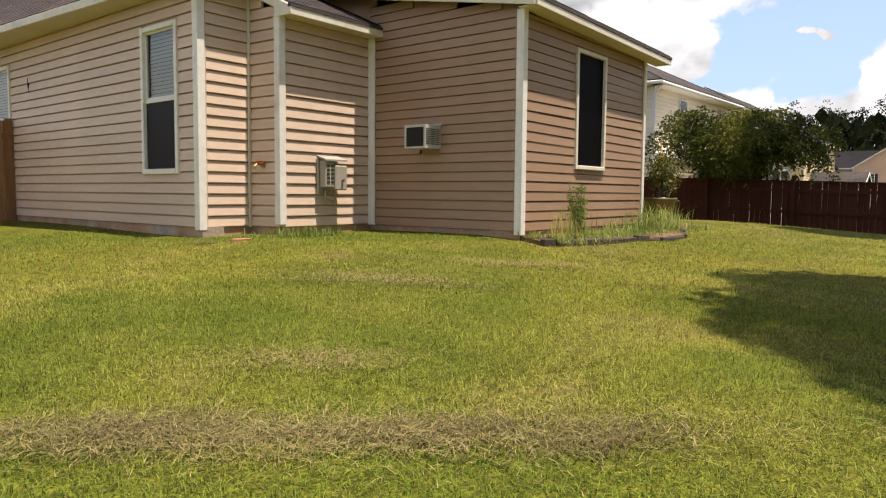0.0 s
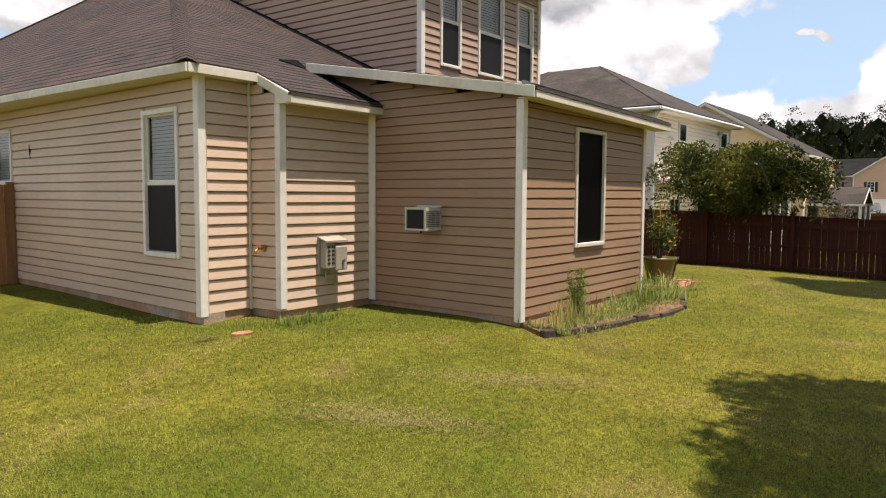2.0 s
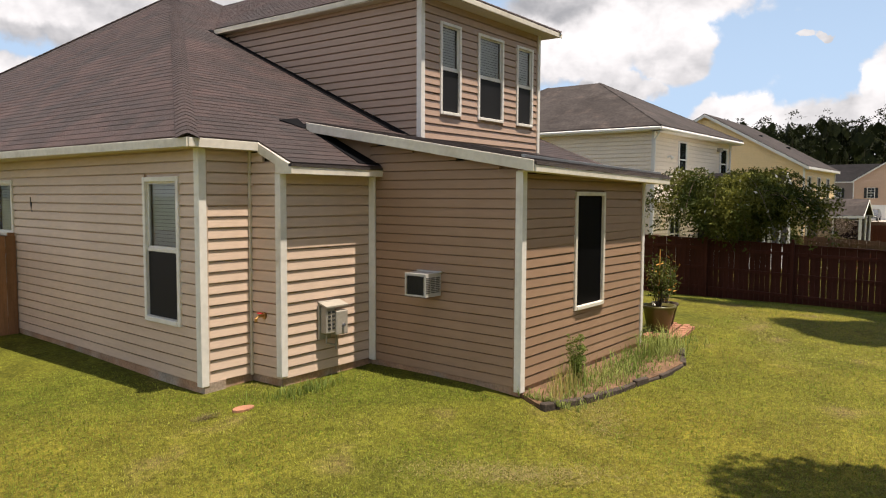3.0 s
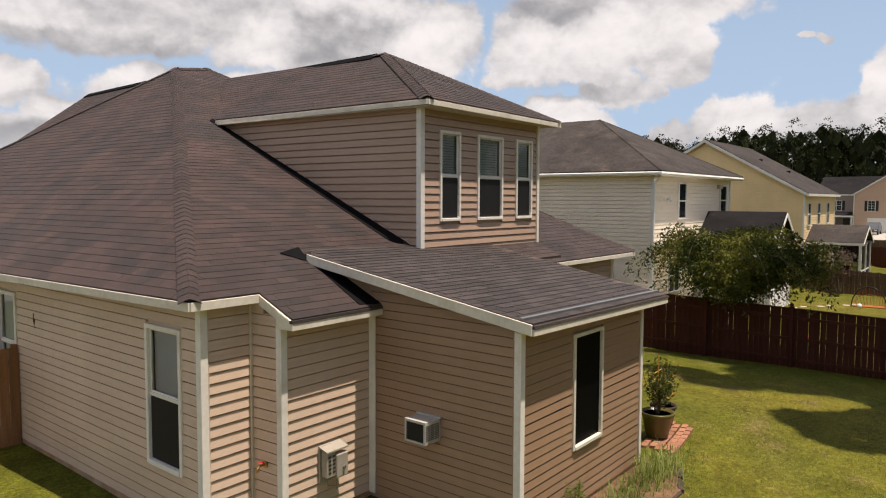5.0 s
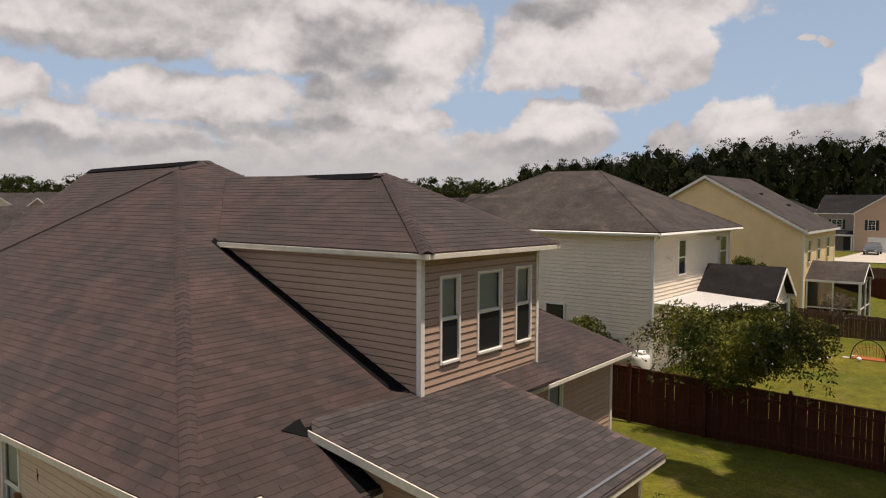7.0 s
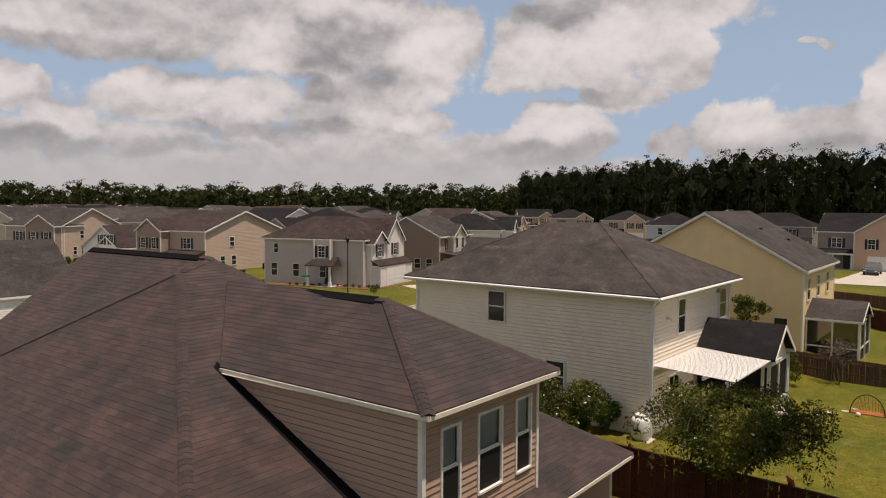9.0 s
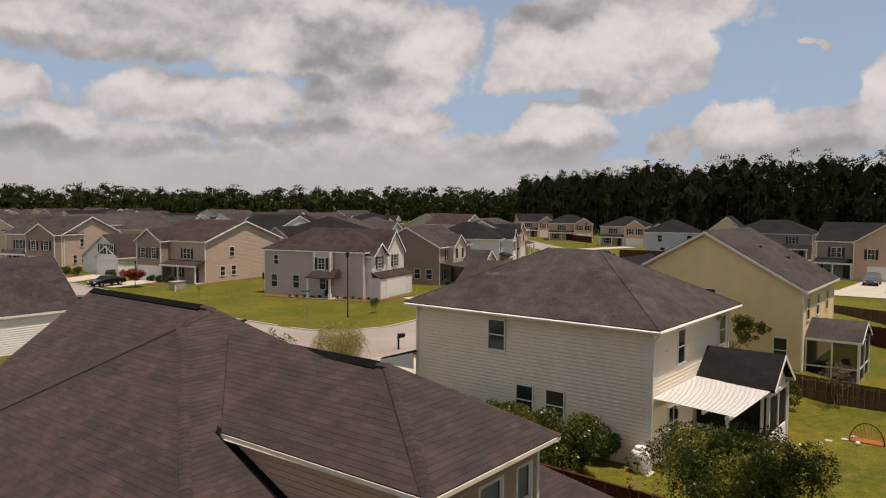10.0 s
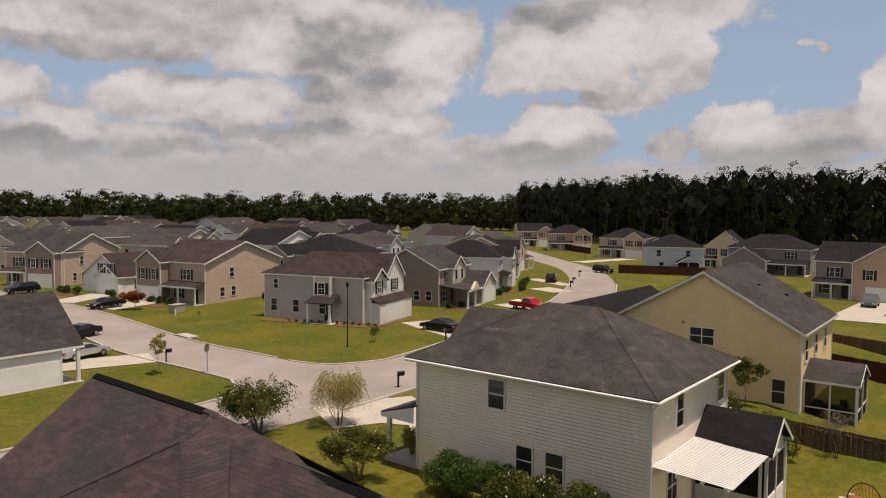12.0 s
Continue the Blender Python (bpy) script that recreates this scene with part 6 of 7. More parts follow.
def tree(name, label, at, height, spread, leaf, n=5000, size=0.07, trunks=1, seed=1, trunk_r=0.06, crown_base=0.35, category="tree", droop=0.0, flowers=0, petal="petal", squash=0.75, lean=(0, 0), group="", clump=(0.16, 0.34), fronds=0):
    """A tapered trunk or several, forking limbs and a crown of leaves in uneven clumps at the limbs' ends."""
    r = random.Random(seed)
    x, y = at
    t = thing(name, label, category, (x, y, gz(x, y)), 0, group)
    limbs, tips = Shape(), []

    def grow(p, d, length, rad, depth):
        q, path, rads = Vector(p), [Vector(p)], [rad]
        for k in range(4):
            d = (d + Vector((r.uniform(-1, 1), r.uniform(-1, 1), r.uniform(-0.3, 0.6))) * 0.16).normalized()
            q = q + d * length / 4
            path.append(q.copy())
            rads.append(rad * (1 - 0.13 * (k + 1)))
        limbs.tube(path, rads, 6 if depth else 8)
        if depth >= 3:
            tips.append(q)
            return
        for k in range(r.choice((2, 3)) if depth else r.choice((3, 4))):
            ang = r.uniform(0, 2 * math.pi)
            out = Vector((math.cos(ang), math.sin(ang), r.uniform(0.15, 0.9)))
            grow(q, (d * 0.55 + out * 0.75).normalized(), length * r.uniform(0.6, 0.85), rads[-1] * 0.65, depth + 1)
        if depth:
            tips.append(q)

    first = height * crown_base
    for k in range(trunks):
        ang = 2 * math.pi * k / trunks + r.uniform(-0.4, 0.4)
        tilt = 0.0 if trunks == 1 else 0.32
        grow((0.08 * math.cos(ang) * (trunks > 1), 0.08 * math.sin(ang) * (trunks > 1), -0.05), Vector((tilt * math.cos(ang), tilt * math.sin(ang), 1)).normalized(), first, trunk_r, 0)
    xs = [abs(p.x) for p in tips] + [abs(p.y) for p in tips]
    top = max(p.z for p in tips)
    sx, sz = spread / max(1e-3, sorted(xs)[int(len(xs) * 0.95)] + 0.25 * spread), (height * 0.94) / (top + 0.12 * height)
    fix = Matrix.Diagonal((sx, sx, sz, 1))
    limbs.v = [tuple(fix @ Vector(v)) for v in limbs.v]
    part("trunk", limbs, M["bark"], t, smooth=True)
    cs = np.array([tuple(fix @ p) for p in tips])
    cs[:, 0] += lean[0] * cs[:, 2] / height
    cs[:, 1] += lean[1] * cs[:, 2] / height
    rad = np.array([r.uniform(*clump) for _ in tips]) * spread
    arch = Shape()
    for k in range(fronds):
        ang, far, z1 = 2 * math.pi * k / fronds + r.uniform(-0.15, 0.15), spread * r.uniform(0.88, 1.12), height * r.uniform(0.40, 0.58)
        z0 = height * r.uniform(0.66, 0.86)
        pts = []
        for j in range(9):
            q = j / 8
            d = spread * 0.45 + (far - spread * 0.45) * q
            pts.append((d * math.cos(ang + 0.12 * q), d * math.sin(ang + 0.12 * q), z0 + 0.12 * height * q - (z0 + 0.12 * height - z1) * q * q))
        arch.tube(pts, [0.014 - 0.0012 * j for j in range(9)], 4)
        cs = np.concatenate([cs, np.array(pts)[2:]])
        rad = np.concatenate([rad, np.linspace(0.10, 0.045, 7) * spread])
    if fronds:
        part("branch", arch, M["bark"], t)
    v, f = leaf_cloud(cs, np.c_[rad, rad, rad * squash], n, size, seed, droop=droop)
    part("crown", tri_mesh("crown", v, f, M[leaf]), None, t)
    if flowers:
        v, f = leaf_cloud(cs, np.c_[rad, rad, rad * squash] * 1.06, flowers, size * 1.1, seed + 50)
        part("blossom", tri_mesh("blossom", v, f, M[petal]), None, t, "white blossom")
    return t


def shrub(at, r, h, leaf, label, n=1800, size=0.05, seed=1, name="shrub", flowers=0, group="", petal="petal"):
    x, y = at
    t = thing(name, label, "shrub", (x, y, gz(x, y)), 0, group)
    q = random.Random(seed)
    stems = Shape()
    cs, rad = [], []
    for k in range(9):
        a = q.uniform(0, 6.28)
        e = q.uniform(0.1, 0.65) * r
        c = Vector((e * math.cos(a), e * math.sin(a), h * q.uniform(0.35, 0.82)))
        stems.tube([(0.05 * math.cos(a), 0.05 * math.sin(a), -0.05), c * 0.5 + Vector((0, 0, 0.1 * h)), c], [0.02, 0.014, 0.006], 5)
        cs.append(tuple(c))
        rad.append(q.uniform(0.32, 0.5))
    rad = np.array(rad)
    part("stems", stems, M["bark"], t)
    v, f = leaf_cloud(cs, np.c_[rad * r, rad * r, rad * h * 0.75], n, size, seed)
    v[:, 2] = np.maximum(v[:, 2], 0.01)
    part("foliage", tri_mesh("foliage", v, f, M[leaf]), None, t)
    if flowers:
        v, f = leaf_cloud(cs, np.c_[rad * r, rad * r, rad * h * 0.75] * 1.05, flowers, size * 1.2, seed + 9)
        part("blossom", tri_mesh("blossom", v, f, M[petal]), None, t, "white blossom")
    return t


tree("tree", "spreading crape myrtle with white blossom behind the red fence", (16.95, 2.55), 4.6, 2.85, "crape", n=40000, size=0.062, trunks=5, seed=3, trunk_r=0.05, crown_base=0.30, droop=0.4, flowers=150, squash=0.7, clump=(0.09, 0.22), fronds=24)
tree("tree", "leafy garden tree throwing its shade on the lawn", (-2.8, -5.8), 11.0, 3.3, "myrtle", n=20000, size=0.12, seed=8, trunk_r=0.1, clump=(0.12, 0.30))
tree("tree", "small leafy garden tree on the lawn", (8.4, -6.5), 9.0, 2.5, "myrtle", n=12000, size=0.12, seed=11, trunk_r=0.1, clump=(0.10, 0.26))
tree("tree", "tall leafy tree shading the lawn by the fence", (13.6, -5.4), 32.0, 3.1, "myrtle", n=36000, size=0.17, seed=18, trunk_r=0.22, crown_base=0.34, clump=(0.20, 0.40))
tree("tree", "tall leafy tree on the lawn near the fence", (10.9, -6.2), 22.0, 2.7, "myrtle", n=22000, size=0.16, seed=23, trunk_r=0.18, crown_base=0.38, clump=(0.16, 0.34))
tree("tree", "tall leafy tree beyond the red fence", (17.2, -5.0), 30.0, 3.2, "myrtle", n=26000, size=0.17, seed=21, trunk_r=0.2, crown_base=0.36, clump=(0.18, 0.36))
tree("tree", "white-flowering crape myrtle beside the street", (21.9, 32.0), 3.7, 2.7, "crape", n=18000, size=0.075, trunks=6, seed=5, trunk_r=0.04, crown_base=0.18, droop=0.25, flowers=170, clump=(0.12, 0.26), fronds=14)
tree("tree", "pale yellowish weeping shrub tree on the front lawn", (25.9, 29.0), 4.1, 1.85, "willow", n=21000, size=0.04, trunks=7, seed=6, trunk_r=0.025, droop=0.9, crown_base=0.22, clump=(0.07, 0.17), fronds=34, squash=1.3)
tree("tree", "loose green crape myrtle on the front lawn", (19.9, 21.7), 3.2, 2.2, "crape", n=9000, size=0.075, trunks=5, seed=7, trunk_r=0.035, crown_base=0.2, flowers=40, clump=(0.10, 0.22))
tree("tree", "thin sapling with brownish leaves by the kerb", (27.0, 51.1), 3.9, 0.9, "willow", n=900, size=0.11, seed=9, trunk_r=0.04)
tree("tree", "bare-looking grey shrub tree beside the garden fence", (41.0, 3.2), 3.2, 1.1, "bark", n=1600, size=0.05, trunks=3, seed=10, trunk_r=0.04)
tree("tree", "small red-leaved tree on a lawn", (45.6, 86.7), 2.6, 1.8, "redleaf", n=4000, size=0.12, seed=12, trunk_r=0.05)
tree("tree", "young thin sapling on the corner lawn", (48.6, 46.8), 1.8, 0.6, "myrtle", n=500, size=0.08, trunks=3, seed=13, trunk_r=0.02)
tree("tree", "tiny sapling on a wide lawn", (45.6, 72.5), 1.5, 0.5, "willow", n=300, size=0.08, seed=14, trunk_r=0.02)
tree("tree", "slim leafy tree between two houses", (46.8, 9.8), 4.1, 1.0, "myrtle", n=3000, size=0.09, trunks=2, seed=15, trunk_r=0.04)
tree("tree", "bright green tree among distant roofs", (150.0, 95.0), 6.0, 2.2, "myrtle", n=2500, size=0.25, seed=16, trunk_r=0.1)
shrub((20.2, 12.0), 1.9, 2.6, "myrtle", "tall white-flowering shrub beside the ivory house", 11000, 0.075, 2, flowers=150)
shrub((20.0, 9.6), 1.6, 2.3, "myrtle", "white-flowering shrub beside the ivory house", 9000, 0.075, 32, flowers=110)
shrub((21.4, 16.6), 1.7, 2.0, "shrub", "dense dark green shrub at the ivory wall", 9000, 0.07, 3)
shrub((22.0, 14.6), 1.3, 1.9, "shrub", "dense dark green shrub at the ivory wall", 6000, 0.07, 33)
shrub((22.1, 9.1), 0.75, 1.5, "shrub", "small dark shrub beside the gas tank", 3000, 0.06, 4)
shrub((24.2, 21.6), 0.8, 1.7, "willow", "golden shrub beside the porch", 2500, 0.06, 34)
shrub((38.0, 6.0), 1.5, 2.2, "myrtle", "leafy shrub against the garden fence", 6000, 0.08, 5)
shrub((37.0, 8.6), 1.4, 3.0, "myrtle", "tall leafy shrub behind the patio", 5000, 0.08, 35, flowers=30)
shrub((41.4, -1.6), 0.8, 1.6, "weed", "young shrub at the garden fence", 2000, 0.07, 36)
for k, (x, y, r0) in enumerate(((51.5, 88.0, 0.8), (51.2, 90.3, 0.8), (51.0, 92.0, 0.7), (50.2, 101.5, 1.0), (48.6, 108.0, 1.0), (48.2, 111.0, 1.1), (48.6, 113.5, 0.8), (73.0, 55.5, 0.7), (75.0, 54.8, 0.7), (90.5, 58.5, 0.9), (94.0, 59.5, 0.9), (97.5, 58.5, 0.8), (100.2, 60.5, 1.3), (108.5, 64.5, 1.0), (86.0, 57.0, 1.3))):
    shrub((x, y), r0, r0 * 1.2, "shrub", "rounded evergreen shrub in a front bed", 1500, 0.09, 40 + k, group="front garden shrubs")
rm = random.Random(4)
for k in range(12):
    x, y = 53.5 + k * 0.35 + rm.uniform(-0.2, 0.2), 63.5 - k * 0.95
    shrub((x - 1.6, y), 0.28, 0.35, "redleaf" if k % 3 == 0 else "shrub", "small bedding plant along the grey house", 200, 0.06, 70 + k, group="bedding plants")

# ---- distant woods ----
def woods(name, label, rows, leaf, seed, tall, clumps=46, size=1.25, rep=8):
    """Tall trees side by side, each with a trunk and an uneven crown of many leaf clumps; rows of (x, y, height)."""
    r = np.random.default_rng(seed)
    rows = np.array(rows)
    n = len(rows)
    z0 = -0.9
    k = r.uniform(0.0, 1.0, (n, clumps))
    base = r.uniform(0.02, 0.32, (n, 1))
    hh = base + (1 - base) * k
    width = np.sin(np.clip(k * 0.92 + 0.08, 0, 1) * math.pi) ** 0.5 * rows[:, 2:3] * tall * r.uniform(0.75, 1.25, (n, 1))
    ang, rad = r.uniform(0, 2 * math.pi, (n, clumps)), np.sqrt(r.uniform(0.1, 1, (n, clumps)))
    c = np.stack([rows[:, :1] + width * rad * np.cos(ang), rows[:, 1:2] + width * rad * np.sin(ang), z0 + hh * rows[:, 2:3]], -1).reshape(-1, 3)
    m = len(c)
    c = np.repeat(c, rep, 0) + r.normal(size=(m * rep, 3)) * size * np.array([0.75, 0.75, 0.35])
    m *= rep
    a = r.normal(size=(m, 3))
    a /= np.linalg.norm(a, axis=1, keepdims=True)
    b = np.cross(a, r.normal(size=(m, 3)))
    b /= np.linalg.norm(b, axis=1, keepdims=True)
    s = size * r.uniform(0.25, 0.55, (m, 1))
    v = np.stack([c - a * s, c + b * s * 0.6, c + a * s, c - b * s * 0.6], 1).reshape(-1, 3)
    f = np.arange(m)[:, None] * 4 + np.array([[0, 1, 2, 3]])
    # the dense inside of the crowns
    kc = 16
    q = r.uniform(0.1, 0.9, (n, kc))
    wc = np.sin(q * math.pi) ** 0.7 * rows[:, 2:3] * tall * 0.55
    ac = r.uniform(0, 2 * math.pi, (n, kc))
    cc = np.stack([rows[:, :1] + wc * np.cos(ac), rows[:, 1:2] + wc * np.sin(ac), z0 + q * rows[:, 2:3]], -1).reshape(-1, 3)
    mc = len(cc)
    an = r.uniform(0, 2 * math.pi, mc)
    ax, up = np.c_[np.cos(an), np.sin(an), np.zeros(mc)] * rows[:, 2].mean() * tall * 0.5, np.c_[r.normal(size=(mc, 2)) * 0.3, np.full(mc, rows[:, 2].mean() * 0.09)]
    vc = np.stack([cc - ax, cc + up, cc + ax, cc - up], 1).reshape(-1, 3)
    f = np.concatenate([f, np.arange(mc)[:, None] * 4 + np.array([[0, 1, 2, 3]]) + len(v)])
    v = np.concatenate([v, vc])
    t = thing(name, label, "woods", kind="stuff")
    part("crowns", tri_mesh("crowns", v, f, M[leaf]), None, t)["kind"] = "stuff"
    sh = Shape()
    for x, y, h in rows[:: 2 if n > 900 else 1]:
        sh.add([(x - 0.22, y, z0), (x + 0.22, y + 0.1, z0), (x + 0.05, y + 0.3, z0), (x, y, z0 + h * 0.8)], [(0, 1, 3), (1, 2, 3), (2, 0, 3)])
    part("trunks", sh, M["bark"], t)["kind"] = "stuff"
    return t


wr = random.Random(9)


def belt(line, depth, step, h0, h1):
    out = []
    for a, b in zip(line, line[1:]):
        a, b = Vector((*a, 0)), Vector((*b, 0))
        d = (b - a).normalized()
        nrm = Vector((d.y, -d.x, 0))
        for k in range(int((b - a).length / step)):
            for row in range(depth):
                q = a + d * (k * step + wr.uniform(-1.5, 1.5)) - nrm * (row * 7.0 + wr.uniform(-2.5, 2.5)) * -1
                out.append((q.x, q.y, wr.uniform(h0, h1) + row * 0.5))
    return out


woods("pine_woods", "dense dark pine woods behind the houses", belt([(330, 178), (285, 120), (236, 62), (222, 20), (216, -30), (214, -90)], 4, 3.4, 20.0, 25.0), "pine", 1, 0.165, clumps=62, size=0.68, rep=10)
woods("woods", "distant mixed woodland along the horizon", belt([(-120, 415), (0, 425), (110, 430), (215, 385), (300, 300), (360, 215), (345, 190)], 3, 5.0, 13.5, 20.5), "wood_far", 2, 0.27, clumps=48, size=1.15, rep=9)

# tree belt out of view, added to cut the light of the low sky
woods("woods", "unseen trees added to block low sky light", belt([(75, -50), (20, -46), (-30, -42)], 2, 3.6, 14.0, 19.0), "wood_far", 3, 0.2, clumps=40, size=1.7, rep=2)

# ---- cars ----
def car(label, at, rz, paint, kind="sedan", category="car"):
    x, y = at
    c = thing("car", label, category, (x, y, gz(x, y) + 0.04), rz, group="parked cars")
    if kind == "sedan":
        L, W, prof, glass = 4.8, 1.82, ((-2.4, 0.35), (-2.38, 0.62), (-2.2, 0.78), (-1.2, 0.92), (-0.35, 1.36), (0.75, 1.40), (1.55, 1.02), (2.3, 0.95), (2.4, 0.6), (2.38, 0.35)), ((-1.05, 0.94), (-0.36, 1.30), (0.72, 1.34), (1.38, 1.02))
    elif kind == "suv":
        L, W, prof, glass = 4.8, 1.9, ((-2.4, 0.4), (-2.38, 0.8), (-2.2, 1.0), (-1.3, 1.1), (-0.6, 1.62), (1.8, 1.68), (2.3, 1.15), (2.4, 0.7), (2.38, 0.4)), ((-1.15, 1.12), (-0.6, 1.55), (1.75, 1.6), (2.1, 1.14))
    else:
        L, W, prof, glass = 5.4, 1.92, ((-2.7, 0.45), (-2.68, 0.85), (-2.5, 1.0), (-1.45, 1.08), (-0.85, 1.66), (0.35, 1.68), (0.6, 1.12), (2.65, 1.08), (2.7, 0.5)), ((-1.3, 1.1), (-0.84, 1.58), (0.32, 1.6), (0.5, 1.12))
    n = len(prof)
    body = Shape()
    vs = []
    for yy, tuck in ((-W / 2, 1), (W / 2, 1)):
        for px, pz in prof:
            t = 0.16 * max(0.0, (pz - 0.95) / 0.5)
            vs.append((px, yy * (1 - t), pz))
    body.add(vs, [tuple(reversed(range(n))), tuple(range(n, 2 * n))] + [(i, (i + 1) % n, n + (i + 1) % n, n + i) for i in range(n)])
    part("body", body, paint, c, bevel=0.05)
    for sy in (-1, 1):
        g = Shape()
        k = len(glass)
        pts = [(px, sy * (W / 2 * (1 - 0.16 * max(0.0, (pz - 0.95) / 0.5)) + 0.012), pz) for px, pz in glass]
        g.add(pts, [tuple(range(k)) if sy < 0 else tuple(reversed(range(k)))])
        part("side_window", g, M["car_glass"], c)
    for a, b in ((glass[0], glass[1]), (glass[3], glass[2])):
        off = -0.02 if a[0] < 0 else 0.02
        g = Shape().add([(a[0] + off * 2, -W * 0.42, a[1] + 0.02), (a[0] + off * 2, W * 0.42, a[1] + 0.02), (b[0] + off, W * 0.36, b[1] + 0.02), (b[0] + off, -W * 0.36, b[1] + 0.02)], [(0, 1, 2, 3)])
        part("windscreen" if a[0] < 0 else "rear_window", g, M["car_glass"], c)
    for px in (-L * 0.31, L * 0.29):
        for sy in (-1, 1):
            w = part("wheel", Shape().tube([(px, sy * (W / 2 - 0.2), 0.33), (px, sy * (W / 2 + 0.01), 0.33)], 0.33, 18), M["tyre"], c)
            part("rim", Shape().tube([(px, sy * (W / 2 - 0.02), 0.33), (px, sy * (W / 2 + 0.02), 0.33)], 0.2, 12), M["rim"], w)
    for sy in (-1, 1):
        part("headlight", Shape().box((-L / 2 - 0.01, sy * W * 0.36 - 0.17, 0.6), (-L / 2 + 0.12, sy * W * 0.36 + 0.17, 0.72)), M["white"], c)
        part("tail_light", Shape().box((L / 2 - 0.1, sy * W * 0.37 - 0.16, 0.68), (L / 2 + 0.012, sy * W * 0.37 + 0.16, 0.84)), M["red"], c)
    return c


black, redp, silver, grey = car_paint("black_paint", (0.008, 0.008, 0.009)), car_paint("red_paint", (0.42, 0.012, 0.02)), car_paint("silver_paint", (0.50, 0.50, 0.51), 0.7), car_paint("grey_paint", (0.16, 0.17, 0.18), 0.6)
car("black saloon parked on a concrete driveway", (58.2, 45.6), -92, black)
pk = car("bright red pickup truck parked on the drive", (78.8, 46.4), 80, redp, "pickup", "pickup truck")
part("bed_cover", Shape().box((0.65, -0.8, 1.09), (2.6, 0.8, 1.12)), M["white"], pk)
car("dark hatchback parked across a driveway", (44.0, 91.0), 10, black)
car("black saloon parked by the white house", (30.8, 72.0), 20, black)
car("silver saloon parked beside the white house", (26.0, 61.8), 190, silver)
car("black minivan parked on a drive", (113.6, 62.0), 205, black, "suv")
car("grey estate car on a sunny drive", (113.5, 10.4), 0, grey, "suv")
car("dark car parked beside a house", (137.0, 62.5), 70, black, "suv")
car("dark car parked by a distant garage", (44.0, 116.0), 5, black, "suv")

# ---- drives, street furniture ----
for k, (line, w) in enumerate((([(62.0, 51.5), (60.0, 47.0), (57.5, 40.5)], 5.2), ([(28.5, 27.0), (31.0, 31.8)], 7.5), ([(33.0, 23.0), (30.0, 30.0)], 6.0), ([(53.0, 93.0), (43.0, 90.5)], 4.6), ([(51.5, 105.5), (42.5, 101.0)], 4.6), ([(21.5, 60.5), (30.0, 57.0)], 4.5), ([(82.5, 52.0), (80.0, 45.5)], 5.0), ([(103.0, 58.5), (100.5, 52.5)], 4.6),
                              ([(116.0, 67.5), (110.0, 56.5)], 3.0), ([(119.0, 9.5), (101.0, 10.5)], 5.2), ([(180.0, 75.0), (160.0, 80.0)], 5.0), ([(7.0, 22.0), (9.0, 32.0)], 5.6), ([(100.0, 4.0), (98.0, 34.0)], 7.0), ([(24.5, 20.8), (30.0, 26.0)], 1.2))):
    strip("driveway", line, w, M["concrete"], "pale concrete driveway", 0.045 + 0.002 * k, "driveway")
mulch = Shape()
for (x, y), (x1, y1), w in (((51.0, 67.0), (55.0, 53.2), 1.6), ((55.0, 53.0), (63.0, 53.6), 0.9), ((49.0, 86.0), (50.0, 93.0), 1.6), ((48.0, 106.5), (47.5, 115.0), 2.2), ((72.0, 55.5), (76.5, 54.0), 1.8), ((88.5, 58.8), (101.0, 59.8), 1.3)):
    d = Vector((x1 - x, y1 - y, 0)).normalized()
    sd = Vector((-d.y, d.x, 0)) * w / 2
    mulch.slab([(x + sd.x, y + sd.y, gz(x, y) + 0.05), (x1 + sd.x, y1 + sd.y, gz(x1, y1) + 0.05), (x1 - sd.x, y1 - sd.y, gz(x1, y1) + 0.05), (x - sd.x, y - sd.y, gz(x, y) + 0.05)], (0, 0, -0.1))
thing("mulch_bed", "red-brown mulch beds along the fronts", "flower bed", shape=mulch, mats=M["mulch"], kind="structure")


def mailbox(at, rz=0):
    x, y = at
    m = thing("mailbox", "black mailbox on a wooden post by the kerb", "mailbox", (x, y, gz(x, y)), rz, group="mailboxes")
    part("post", Shape().box((-0.06, -0.06, -0.1), (0.06, 0.06, 1.25)).box((-0.06, -0.45, 0.92), (0.06, 0.12, 1.0)), M["black"], m)
    part("box", Shape().slab([(-0.12, -0.5, 1.02), (-0.12, -0.5, 1.18), (-0.07, -0.5, 1.26), (0.07, -0.5, 1.26), (0.12, -0.5, 1.18), (0.12, -0.5, 1.02)], (0, 0.55, 0)), M["black"], m)
    return m


for q in ((35.7, 32.5), (53.5, 41.3), (29.6, 54.2), (106.7, 54.5), (126.0, 62.6), (112.5, 57.0)):
    mailbox(q, 60)
lamp = thing("street_lamp", "slim black street lamp on the corner lawn", "street lamp", (44.9, 47.0, gz(45, 47)), group="street lamps")
part("pole", Shape().tube([(0, 0, 0), (0, 0, 0.5), (0, 0, 5.9)], [0.09, 0.06, 0.045], 10), M["black"], lamp)
part("lantern", Shape().lathe(((0.05, 5.9), (0.13, 6.0), (0.17, 6.3), (0.2, 6.35), (0.05, 6.55)), 10), M["black"], lamp)
copy_thing(lamp, pose(170.0, 83.0, gz(170, 83)))
sgn = thing("street_sign", "green street name sign on a thin post", "street sign", (39.7, 47.3, gz(39.7, 47.3)), 40)
part("pole", Shape().tube([(0, 0, 0), (0, 0, 2.9)], 0.03, 8), M["metal"], sgn)
M["sign_green"] = material("sign_green", (0.01, 0.16, 0.09), 0.4)
